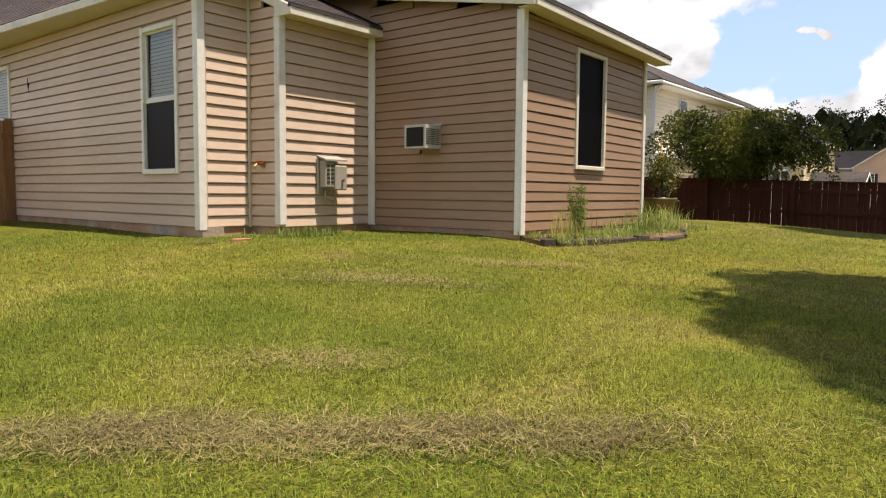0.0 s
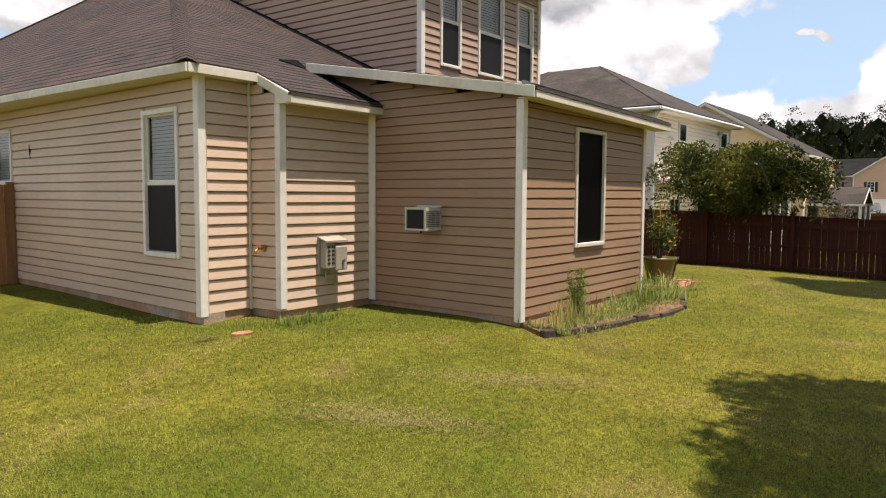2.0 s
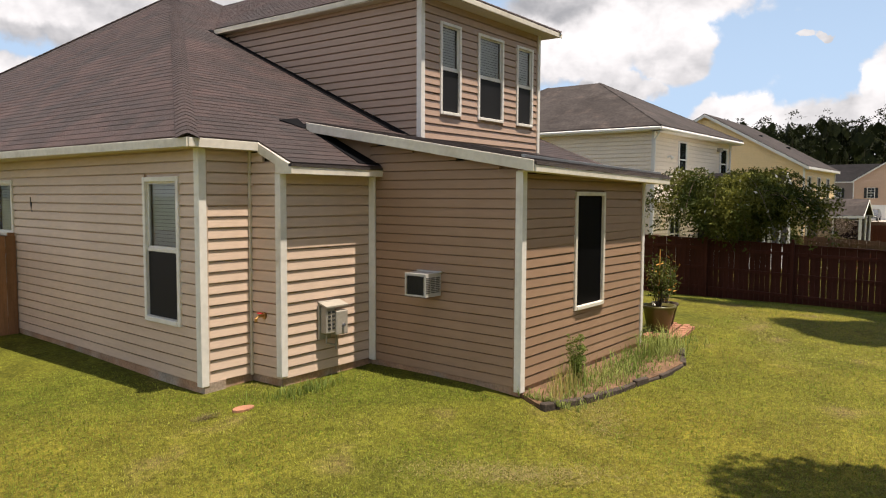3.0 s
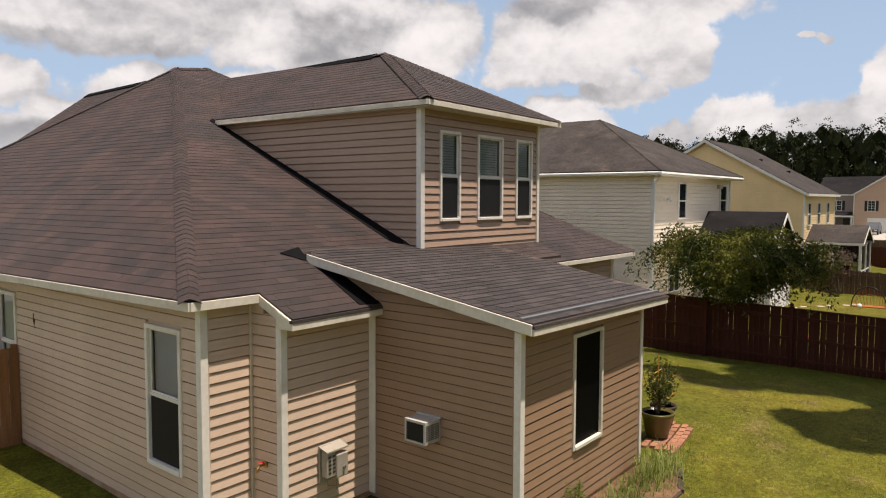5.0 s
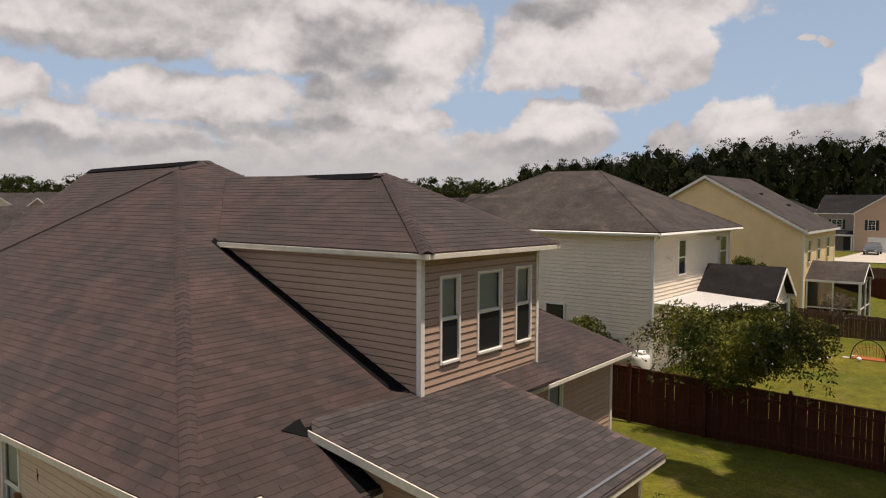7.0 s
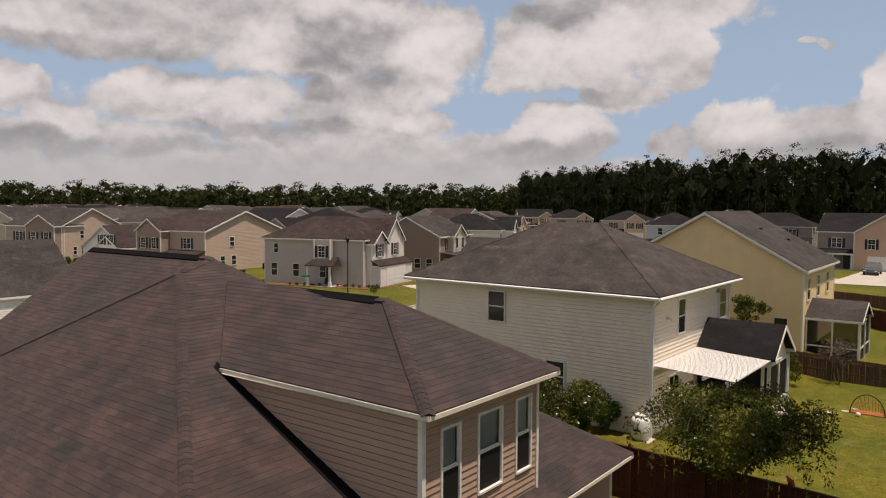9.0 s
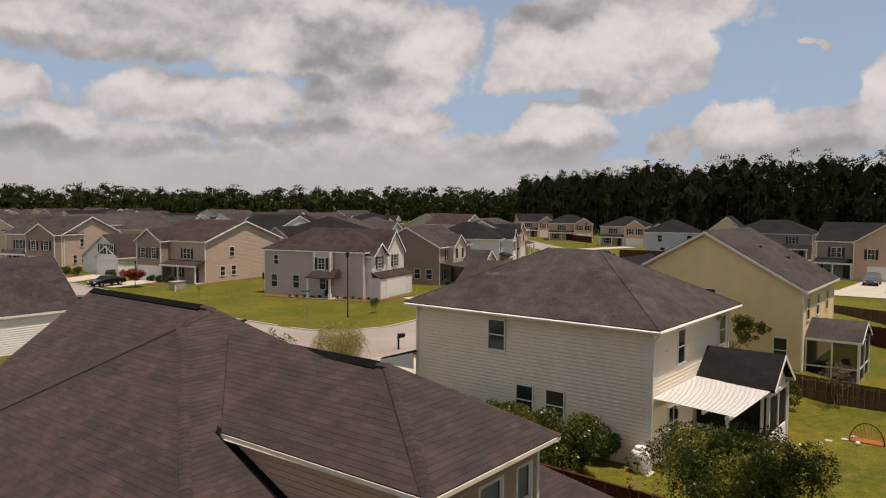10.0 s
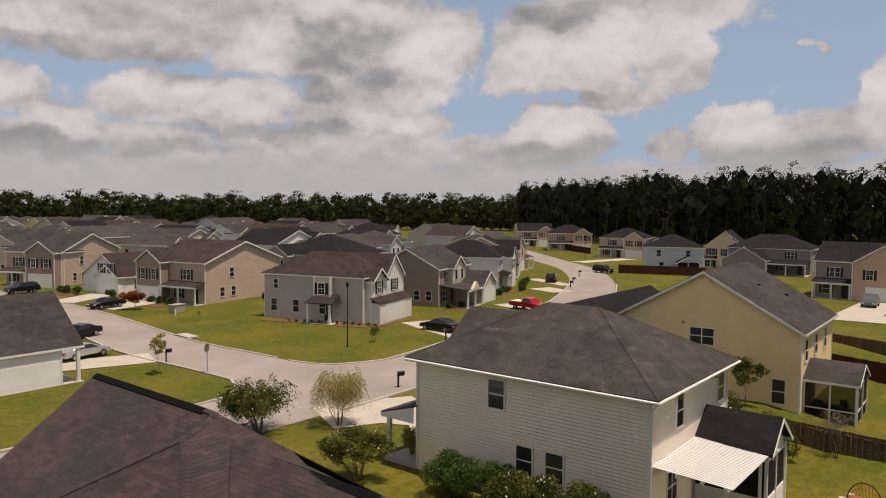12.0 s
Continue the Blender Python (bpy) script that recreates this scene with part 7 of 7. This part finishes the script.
part("plate", Shape().box((-0.4, -0.01, 2.7), (0.4, 0.01, 2.9)), M["sign_green"], sgn)
part("plate", Shape().box((-0.01, -0.4, 2.92), (0.01, 0.4, 3.1)), M["sign_green"], sgn)
part("lettering", Shape().box((-0.3, -0.014, 2.77), (0.3, -0.011, 2.83)), M["white"], sgn)
st = thing("stop_sign", "stop sign seen from its grey back", "stop sign", (29.4, 47.9, gz(29.4, 47.9)), 20)
part("pole", Shape().box((-0.03, -0.02, 0), (0.03, 0.02, 2.5)), M["metal"], st)
part("plate", Shape().add([(0.38 * math.cos(math.pi / 8 + k * math.pi / 4), yy, 2.15 + 0.38 * math.sin(math.pi / 8 + k * math.pi / 4)) for yy in (0.02, 0.03) for k in range(8)], [tuple(range(8)), tuple(reversed(range(8, 16)))] + [(k, 8 + k, 8 + (k + 1) % 8, (k + 1) % 8) for k in range(8)]), M["metal"], st)
ut = thing("utility_box", "pale grey utility cabinet on the lawn", "utility box", (47.6, 80.3, gz(47.6, 80.3)), 10)
part("cabinet", Shape().box((-0.9, -0.6, 0), (0.9, 0.6, 1.0)), M["plastic"], ut, bevel=0.05)
part("lid", Shape().box((-0.95, -0.65, 1.0), (0.95, 0.65, 1.08)), M["plastic"], ut)
hy = thing("utility_post", "short white marker post on the lawn", "marker post", (46.0, 78.2, gz(46, 78)))
part("post", Shape().tube([(0, 0, 0), (0, 0, 0.75)], 0.09, 10), M["white"], hy)
dr = thing("storm_drain", "concrete storm drain inlet at the kerb", "storm drain", (38.0, 63.8, gz(38, 63.8) + 0.06), 84)
part("lid", Shape().box((-1.4, -0.7, 0.0), (1.4, 0.5, 0.16)), M["concrete"], dr)
part("inlet", Shape().box((-1.1, 0.48, 0.02), (1.1, 0.52, 0.13)), M["dark"], dr)
co = thing("air_conditioner", "dark outdoor condenser beside the tan house", "condenser", (64.0, 82.6, gz(64, 83)))
part("casing", Shape().box((-0.45, -0.45, 0.0), (0.45, 0.45, 0.9)), M["grille_grey"] if "grille_grey" in M else M["black"], co, bevel=0.03)
gl = thing("soccer_goal", "pop-up orange practice goal on the grass", "goal", (33.5, 0.75, gz(33.5, 0.7)), 0)
arc = [(0, 0.75 - 1.5 * k / 12 - 0.75, 0.98 * math.sin(math.pi * k / 12)) for k in range(13)]
arc = [(0, 0.75 * math.cos(math.pi * k / 14), 1.0 * math.sin(math.pi * k / 14)) for k in range(15)]
part("hoop", Shape().tube(arc, 0.025, 6), M["black"], gl)
net = Shape()
for k in range(1, 14):
    a, b = Vector(arc[k]), Vector((0.75, arc[k][1] * 0.8, 0.02))
    net.tube([a, b], 0.012, 4)
    if k % 2:
        net.tube([a.lerp(b, 0.4), Vector(arc[min(k + 2, 14)]).lerp(Vector((0.75, arc[min(k + 2, 14)][1] * 0.8, 0.02)), 0.4)], 0.012, 4)
net.slab([(0.05, -0.7, 0.03), (0.05, 0.7, 0.03), (0.75, 0.6, 0.03), (0.75, -0.6, 0.03)], (0, 0, -0.02))
part("net", net, M["net"], gl)
ball = thing("ball", "white football on the grass before the goal", "ball", (32.85, 1.05, gz(32.85, 1.05) + 0.11), shape=Shape().lathe([(0.11 * math.sin(math.pi * k / 10) + 0.001, -0.11 * math.cos(math.pi * k / 10)) for k in range(11)], 14), mats=M["white"], smooth=True)
for k in range(6):
    x, y = 30.2 + k * 0.85, 3.4 - k * 0.42 + 0.15 * (k % 2)
    thing("stepping_stone", "pale round stepping stone set in the grass", "stepping stone", (x, y, gz(x, y) + 0.01), 20 * k, group="stepping stones", shape=Shape().lathe(((0.17, -0.05), (0.18, 0.02), (0.15, 0.03)), 9), mats=M["concrete"])
def patio_chair(at, z, rz, mat, label, group=""):
    c = thing("patio_chair", label, "chair", (*at, z), rz, group)
    part("seat", Shape().box((-0.27, -0.26, 0.38), (0.27, 0.26, 0.46)), M[mat], c, bevel=0.02)
    part("backrest", Shape().slab([(-0.27, 0.22, 0.46), (0.27, 0.22, 0.46), (0.25, 0.36, 1.0), (-0.25, 0.36, 1.0)], (0, 0.05, 0)), M[mat], c)
    for sx in (-0.25, 0.25):
        part("armrest", Shape().box((sx - 0.03, -0.26, 0.62), (sx + 0.03, 0.28, 0.66)), M["black"], c)
        for sy in (-0.22, 0.22):
            part("leg", Shape().tube([(sx, sy, 0.64), (sx * 1.05, sy * 1.1, 0)], 0.018, 6), M["black"], c)
    return c


for x, y, rz in ((50.7, 5.2, 80), (52.4, 4.4, -60), (51.4, 6.0, 170)):
    patio_chair((x, y), -1.75, rz, "red", "red cushioned patio chair in the screened porch", "patio chairs")
pt = thing("patio_table", "dark round patio table in the screened porch", "table", (51.6, 5.0, -1.75))
part("tabletop", Shape().lathe(((0.55, 0.70), (0.56, 0.72), (0.55, 0.74)), 20), M["black"], pt)
part("pedestal", Shape().lathe(((0.25, 0.0), (0.05, 0.06), (0.04, 0.70)), 12), M["black"], pt)
rch = thing("garden_chair", "bright red plastic chair on the neighbour's grass", "chair", (19.3, 0.9, gz(19.3, 0.9)), 40)
part("seat", Shape().box((-0.24, -0.24, 0.36), (0.24, 0.24, 0.40)), M["red"], rch, bevel=0.015)
part("backrest", Shape().slab([(-0.24, 0.22, 0.4), (0.24, 0.22, 0.4), (0.22, 0.34, 0.85), (-0.22, 0.34, 0.85)], (0, 0.03, 0)), M["red"], rch)
for sx in (-0.2, 0.2):
    for sy in (-0.2, 0.2):
        part("leg", Shape().tube([(sx, sy, 0.37), (sx * 1.15, sy * 1.15, 0)], 0.02, 6), M["red"], rch)
# ---- things at the house ----
ac = thing("air_conditioner", "small white window air conditioner let into the tan wall", "air conditioner", (0.16, 1.225, 0.975), -3.3)
AW, AH, AP = 0.34, 0.28, 0.275
M["louvre"] = material("grey_louvre", (0.13, 0.125, 0.115), 0.5, 0.2)
case = Shape()
case.box((-AP, 0, 0.0), (0.06, AW, 0.012)).box((-AP, 0, AH - 0.012), (0.06, AW, AH))
case.box((-AP, 0, 0.012), (0.06, 0.012, AH - 0.012)).box((-AP, AW - 0.012, 0.012), (0.06, AW, AH - 0.012))
for a, b in (((-AP - 0.006, 0, 0), (-AP, 0.03, AH)), ((-AP - 0.006, AW - 0.03, 0), (-AP, AW, AH)), ((-AP - 0.006, 0.03, 0), (-AP, AW - 0.03, 0.022)), ((-AP - 0.006, 0.03, AH - 0.03), (-AP, AW - 0.03, AH))):
    case.box(a, b)
part("casing", case, M["ac_white"], ac, "white sheet metal casing")
fins = Shape()
for k in range(26):
    y = 0.032 + k * (AW - 0.064) / 26
    fins.box((-AP + 0.004, y, 0.022), (-AP + 0.03, y + 0.005, AH - 0.03))
fins.box((-AP + 0.03, 0.012, 0.012), (-AP + 0.034, AW - 0.012, AH - 0.012))
part("coil", fins, M["ac_grille"], ac, "dark finned condenser coil")
lou = Shape()
for c0 in (-0.235, -0.15, -0.065):
    for k in range(9):
        z = 0.045 + k * 0.022
        lou.box((c0 - 0.036, -0.0035, z), (c0 + 0.036, 0.001, z + 0.013))
part("louvres", lou, M["louvre"], ac, "grey side louvres")
part("flange", Shape().box((-0.035, -0.03, AH), (0.0, AW + 0.03, AH + 0.02)), M["ac_white"], ac)

mt = thing("meter_box", "weathered grey telephone and meter boxes on the siding", "meter box", (-0.74, 2.435, 0.47))
part("back_plate", Shape().box((0.0, -0.03, -0.05), (0.20, 0.0, 0.42)), M["plastic"], mt, bevel=0.006)
part("housing", Shape().box((0.02, -0.14, 0.03), (0.17, -0.03, 0.36)), M["plastic"], mt, bevel=0.012)
part("housing", Shape().box((0.17, -0.16, 0.0), (0.37, -0.01, 0.30)), M["plastic"], mt, bevel=0.012)
part("hood", Shape().slab([(0.0, -0.16, 0.37), (0.37, -0.16, 0.37), (0.37, 0.0, 0.42), (0.0, 0.0, 0.42)], (0, 0, -0.02)), M["plastic"], mt)
lv = Shape()
for k in range(5):
    for x in (0.04, 0.11):
        lv.box((x, -0.146, 0.08 + k * 0.05), (x + 0.045, -0.139, 0.105 + k * 0.05))
part("louvres", lv, M["ac_grille"], mt)
part("knob", Shape().tube([(0.28, -0.16, 0.12), (0.28, -0.19, 0.12)], 0.018, 10), M["metal"], mt)
part("conduit", Shape().tube([(0.27, -0.05, 0.0), (0.27, -0.05, -0.10), (0.28, -0.03, -0.2)], 0.011, 8), M["plastic"], mt)
part("conduit", Shape().tube([(0.09, -0.06, 0.0), (0.10, -0.05, -0.1), (0.24, -0.05, -0.14)], 0.012, 8), M["plastic"], mt)

bib = thing("hose_tap", "brass hose tap on the beige siding", "tap", (-1.31, 2.74, 0.76))
part("pipe", Shape().tube([(0, 0, 0), (-0.09, 0, 0), (-0.12, 0, -0.03)], 0.014, 8), M["brass"], bib)
part("handle", Shape().lathe(((0.035, 0.0), (0.037, 0.008), (0.03, 0.012)), 12, (-0.06, 0, 0.03)), M["red"], bib)
part("outlet", Shape().tube([(-0.12, 0, -0.02), (-0.12, 0, -0.06)], 0.018, 8), M["brass"], bib)
part("flange", Shape().lathe(((0.04, -0.01), (0.04, 0.01)), 10, (0, 0, 0)), M["brass"], bib, m=pose(0, 0, 0, 0, 90, 0))

# flower bed with rotten timber edging, weeds and long grass
bed = Shape()
B = [(-0.10, -0.34), (0.5, -0.54), (1.2, -0.68), (2.2, -0.76), (3.1, -0.76), (3.8, -0.5), (3.9, 0.1), (3.4, 0.06), (0.12, 0.06)]
bed.slab([(x, y, gz(x, y) + 0.05) for x, y in B], (0, 0, -0.2))
thing("flower_bed", "weedy soil bed against the tan wall", "flower bed", shape=bed, mats=M["soil"], kind="structure")
er = random.Random(2)
for (x, y), (x1, y1) in zip(B[:6], B[1:6]):
    d = Vector((x1 - x, y1 - y, 0))
    n = max(1, int(d.length / 0.32))
    for k in range(n):
        a = Vector((x, y, 0)) + d * (k / n)
        b = Vector((x, y, 0)) + d * ((k + 0.96) / n)
        za, zb = gz(a.x, a.y), gz(b.x, b.y)
        h, w = er.uniform(0.035, 0.085), er.uniform(0.022, 0.045)
        sd = Vector((-d.y, d.x, 0)).normalized() * w
        ob = thing("edging_log", "rotten dark timber edging beside the flower bed", "garden edging", group="bed edging", shape=Shape().slab([(a.x + sd.x, a.y + sd.y, za + h), (b.x + sd.x, b.y + sd.y, zb + h * er.uniform(0.8, 1.1)), (b.x - sd.x, b.y - sd.y, zb + h * er.uniform(0.8, 1.1)), (a.x - sd.x, a.y - sd.y, za + h)], (0, 0, -h - 0.05)), mats=M["edging"], bevel=0.012)


def blades(n, where, h0, h1, w0, seed, lean=0.45, least=0.1):
    """Curved grass blades of two joined faces; where(r, n) gives the roots."""
    r = np.random.default_rng(seed)
    p = where(r, n)
    n = len(p)
    h = r.uniform(h0, h1, n)
    ang, tip = r.uniform(0, 2 * math.pi, n), r.uniform(least, lean, n)
    d = np.c_[np.cos(ang), np.sin(ang), np.zeros(n)]
    sd = np.c_[-np.sin(ang), np.cos(ang), np.zeros(n)]
    up = np.array([0, 0, 1.0])
    hh, tt, w = h[:, None], tip[:, None], (w0 * r.uniform(0.7, 1.3, n))[:, None]
    mid = p + up * hh * 0.62 * np.clip(1.25 - 0.42 * tt, 0.15, 1) + d * hh * tt * 0.42
    end = p + up * hh * np.clip(1 - 0.40 * tt, 0.05, 1) + d * hh * tt * 1.1
    v = np.stack([p - sd * w, p + sd * w, mid + sd * w * 0.7, mid - sd * w * 0.7, end], 1).reshape(-1, 3)
    i = np.arange(n)[:, None] * 5
    f = np.concatenate([i + np.array([[0, 1, 2]]), i + np.array([[0, 2, 3]]), i + np.array([[3, 2, 4]])])
    return v, f


def bed_roots(cx, cy, sx, sy):
    def put(r, n):
        q = np.c_[np.clip(cx + r.normal(size=n) * sx, 0.05, 4.6), np.clip(cy + r.normal(size=n) * sy, -0.70, 0.04)]
        return np.c_[q, ground_z(q[:, 0], q[:, 1]) + 0.04]
    return put


def clump(name, label, roots, n, h0, h1, w, seed, lean=0.5, mat="weed"):
    v, f = blades(n, roots, h0, h1, w, seed, lean)
    return tagged(new(name, tri_mesh(name, v, f, M[mat])), label, "weeds", kind="stuff")


clump("weeds", "low green weeds filling the flower bed", bed_roots(1.9, -0.34, 1.3, 0.18), 2300, 0.03, 0.12, 0.006, 1, 0.9)
clump("weeds", "tall fine weeds by the tan wall", bed_roots(0.85, -0.22, 0.2, 0.06), 90, 0.15, 0.5, 0.005, 2, 0.35)
clump("weeds", "long arching grass at the end of the bed", bed_roots(3.35, -0.34, 0.30, 0.14), 330, 0.18, 0.5, 0.006, 3, 1.1)
clump("weeds", "mixed weeds in the middle of the bed", bed_roots(2.4, -0.3, 0.45, 0.12), 170, 0.1, 0.32, 0.006, 4, 0.8)
clump("weeds", "pale seed stalks at the front of the bed", bed_roots(0.45, -0.32, 0.22, 0.05), 60, 0.2, 0.45, 0.004, 5, 0.4, "willow")
clump("weeds", "weeds sprouting at the foot of the nook", lambda r, n: np.c_[(q := np.c_[-1.25 + r.normal(size=n) * 0.3, 2.12 + r.normal(size=n) * 0.08]), ground_z(q[:, 0], q[:, 1])], 260, 0.05, 0.16, 0.006, 6)
# feathery bush weed
fw = thing("weed_bush", "feathery grey-green weed against the tan siding", "weed", (0.98, -0.2, gz(0.98, -0.2)))
stem = Shape()
fr = random.Random(3)
tips = []
for k in range(26):
    a, h = fr.uniform(0, 6.28), fr.uniform(0.3, 0.68)
    e = Vector((0.14 * math.cos(a), 0.08 * math.sin(a), h))
    stem.tube([(0, 0, 0), e * 0.5 + Vector((0, 0, 0.05)), e], [0.004, 0.003, 0.0015], 4)
    tips += [e * q for q in (0.55, 0.75, 0.95)]
part("stems", stem, M["weed"], fw)
v, f = leaf_cloud([tuple(t) for t in tips], np.full(len(tips), 0.05), 1500, 0.016, 5)
part("foliage", tri_mesh("foliage", v, f, M["weed"]), None, fw)


def pot_plant(at, r, h, mat, label, plant_h, n, seed, trellis=False):
    x, y = at
    p = thing("potted_plant", label, "potted plant", (x, y, gz(x, y) + 0.06), 0, group="potted plants")
    part("pot", Shape().lathe(((r * 0.62, 0), (r * 0.68, 0.02), (r * 0.95, h * 0.86), (r * 1.05, h * 0.9), (r * 1.05, h), (r * 0.93, h), (r * 0.9, h * 0.9)), 24), M[mat], p, smooth=True)
    part("soil", Shape().lathe(((r * 0.9, h * 0.86), (r * 0.88, h * 0.9)), 16), M["soil"], p)
    q = random.Random(seed)
    stems, cs = Shape(), []
    for k in range(9):
        a, e = q.uniform(0, 6.28), q.uniform(0.2, 1.0)
        tip = Vector((e * 0.3 * math.cos(a), e * 0.3 * math.sin(a), h + plant_h * q.uniform(0.45, 1.0)))
        stems.tube([(0.03 * math.cos(a), 0.03 * math.sin(a), h * 0.85), tip * 0.6 + Vector((0, 0, 0.15)), tip], [0.01, 0.008, 0.004], 5)
        cs += [tuple(tip.lerp(Vector((0, 0, h)), t)) for t in (0.0, 0.25, 0.5)]
    part("stems", stems, M["bark"], p)
    v, f = leaf_cloud(cs, np.full(len(cs), 0.12), n, 0.032, seed)
    part("foliage", tri_mesh("foliage", v, f, M["myrtle"]), None, p)
    v, f = leaf_cloud(cs, np.full(len(cs), 0.13), 26, 0.035, seed + 1)
    part("bloom", tri_mesh("bloom", v, f, M["bloom"]), None, p, "small orange-yellow blooms")
    if trellis:
        t = Shape()
        for z in (0.75, 1.1):
            t.tube([(-0.16, 0, z), (0.2, 0.02, z)], 0.008, 5)
        t.tube([(-0.02, 0, 0.3), (0.0, 0, 1.35)], 0.009, 5)
        part("trellis", t, M["bloom"], p, "thin orange plant support")
    return p


M["bloom"] = material("orange_bloom", (0.62, 0.30, 0.06), 0.6)
pot_plant((4.95, 0.30), 0.27, 0.42, "terra", "olive glazed pot with a scraggly rose bush", 0.85, 800, 1, True)
pot_plant((5.55, 0.42), 0.22, 0.38, "terra_dark", "dark pot with a thin leafy plant", 0.8, 700, 2)
# brick pad under the pots
for k in range(7):
    for j in range(5):
        x, y = 4.45 + k * 0.22 + 0.1 * (j % 2), -0.15 + j * 0.115 + 0.03 * k
        thing("paver", "loose red paving brick under the pots", "paving brick", (x, y, gz(x, y) + 0.0), 8, group="paving bricks", shape=Shape().box((-0.1, -0.05, -0.03), (0.1, 0.05, 0.045)), mats=M["brick"])
thing("soil_patch", "rusty patch of bare soil on the lawn by the nook", "soil patch", shape=Shape().slab([(-2.12 + 0.13 * math.cos(a), 2.1 + 0.08 * math.sin(a), gz(-2.1, 2.1) + 0.02) for a in np.linspace(0, 6.28, 12, endpoint=False)], (0, 0, -0.03)), mats=M["brick"], kind="structure")

# ---- grass blades on the lawn near the path ----
def lawn_roots(d0, d1, a0, a1):
    def put(r, n):
        d = np.sqrt(r.uniform(d0 * d0, d1 * d1, n)) + r.normal(size=n) * 0.25
        a = np.radians(r.uniform(a0, a1, n) + r.normal(size=n) * 5.0)
        x, y = -7.0 + d * np.cos(a), -4.2 + d * np.sin(a)
        inside = ((x > -2.05) & (y > 2.9)) | ((x > -1.35) & (y > 2.25)) | ((x > -0.05) & (y > -0.02) & (x < 10))
        x, y = x[~inside], y[~inside]
        return np.c_[x, y, ground_z(x, y) - 0.004]
    return put


def grass(label, n, d0, d1, h0, h1, w, seed, mat="blade", lean=0.9, a0=-2.0, a1=76.0):
    v, f = blades(n, lawn_roots(d0, d1, a0, a1), h0, h1, w, seed, lean)
    return tagged(new("grass", tri_mesh("grass", v, f, M[mat])), label, "grass", kind="stuff")


grass("mown green grass blades close by", 160000, 1.6, 5.2, 0.014, 0.044, 0.0014, 11, lean=2.2)
grass("mown green grass blades of the lawn", 112000, 5.0, 10.5, 0.015, 0.042, 0.0024, 12, lean=2.0)
grass("thinner grass of the far lawn", 52000, 10.0, 21.0, 0.02, 0.045, 0.0036, 13, lean=1.6, a0=0.0, a1=40.0)
grass("dry straw-coloured clippings in the grass", 22000, 1.6, 9.0, 0.012, 0.036, 0.0013, 14, "straw", 2.4)


def thatch(label, cx, cy, sx, sy, turn, n, seed, h=0.04, mat="straw"):
    def put(r, k):
        a, b = r.normal(size=k) * sx, r.normal(size=k) * sy
        x, y = cx + a * math.cos(turn) - b * math.sin(turn), cy + a * math.sin(turn) + b * math.cos(turn)
        return np.c_[x, y, ground_z(x, y) + 0.004 + 0.02 * r.random(k)]
    v, f = blades(n, put, 0.012, h, 0.0014, seed, 2.6, 1.5)
    return tagged(new("thatch", tri_mesh("thatch", v, f, M[mat])), label, "dead grass", kind="stuff")


thatch("raked dead grass lying on the lawn", -5.45, -2.45, 0.75, 0.11, radians(-50), 5200, 1, 0.045)
thatch("clumps of dark dead grass on the lawn", -5.75, -2.05, 0.22, 0.10, radians(-50), 1500, 2, 0.05, "dead")
thatch("clumps of dark dead grass on the lawn", -5.15, -2.75, 0.30, 0.07, radians(-45), 1500, 8, 0.045, "dead")
thatch("clumps of dark dead grass on the lawn", -4.85, -3.25, 0.18, 0.07, radians(-40), 900, 9, 0.045, "dead")
thatch("bare straw-coloured patch in the lawn", -4.85, -1.9, 0.22, 0.10, radians(-50), 1100, 3, 0.04)
thatch("long dry patch worn into the lawn", -3.15, -0.8, 0.42, 0.12, radians(-70), 2600, 4)
thatch("dry patch worn into the lawn", -1.75, -1.05, 0.5, 0.13, radians(-50), 2400, 5)
thatch("dark tuft of dead weeds on the lawn", -2.5, 2.2, 0.09, 0.04, 0.0, 350, 10, 0.05, "dead")
thatch("dry patch by the flower bed", 0.2, -0.9, 0.5, 0.2, radians(20), 1800, 6)
thatch("dead grass on a mower track", 6.5, -1.0, 1.6, 0.25, radians(25), 2500, 7)
# ---- single shingles of the lean-to roof ----
shingles(roof_parts["lean"], (0.0, -0.12, shed_top(-0.12)), Vector(SR) - Vector(SL), M["shingle_shed"], house, singles=True)
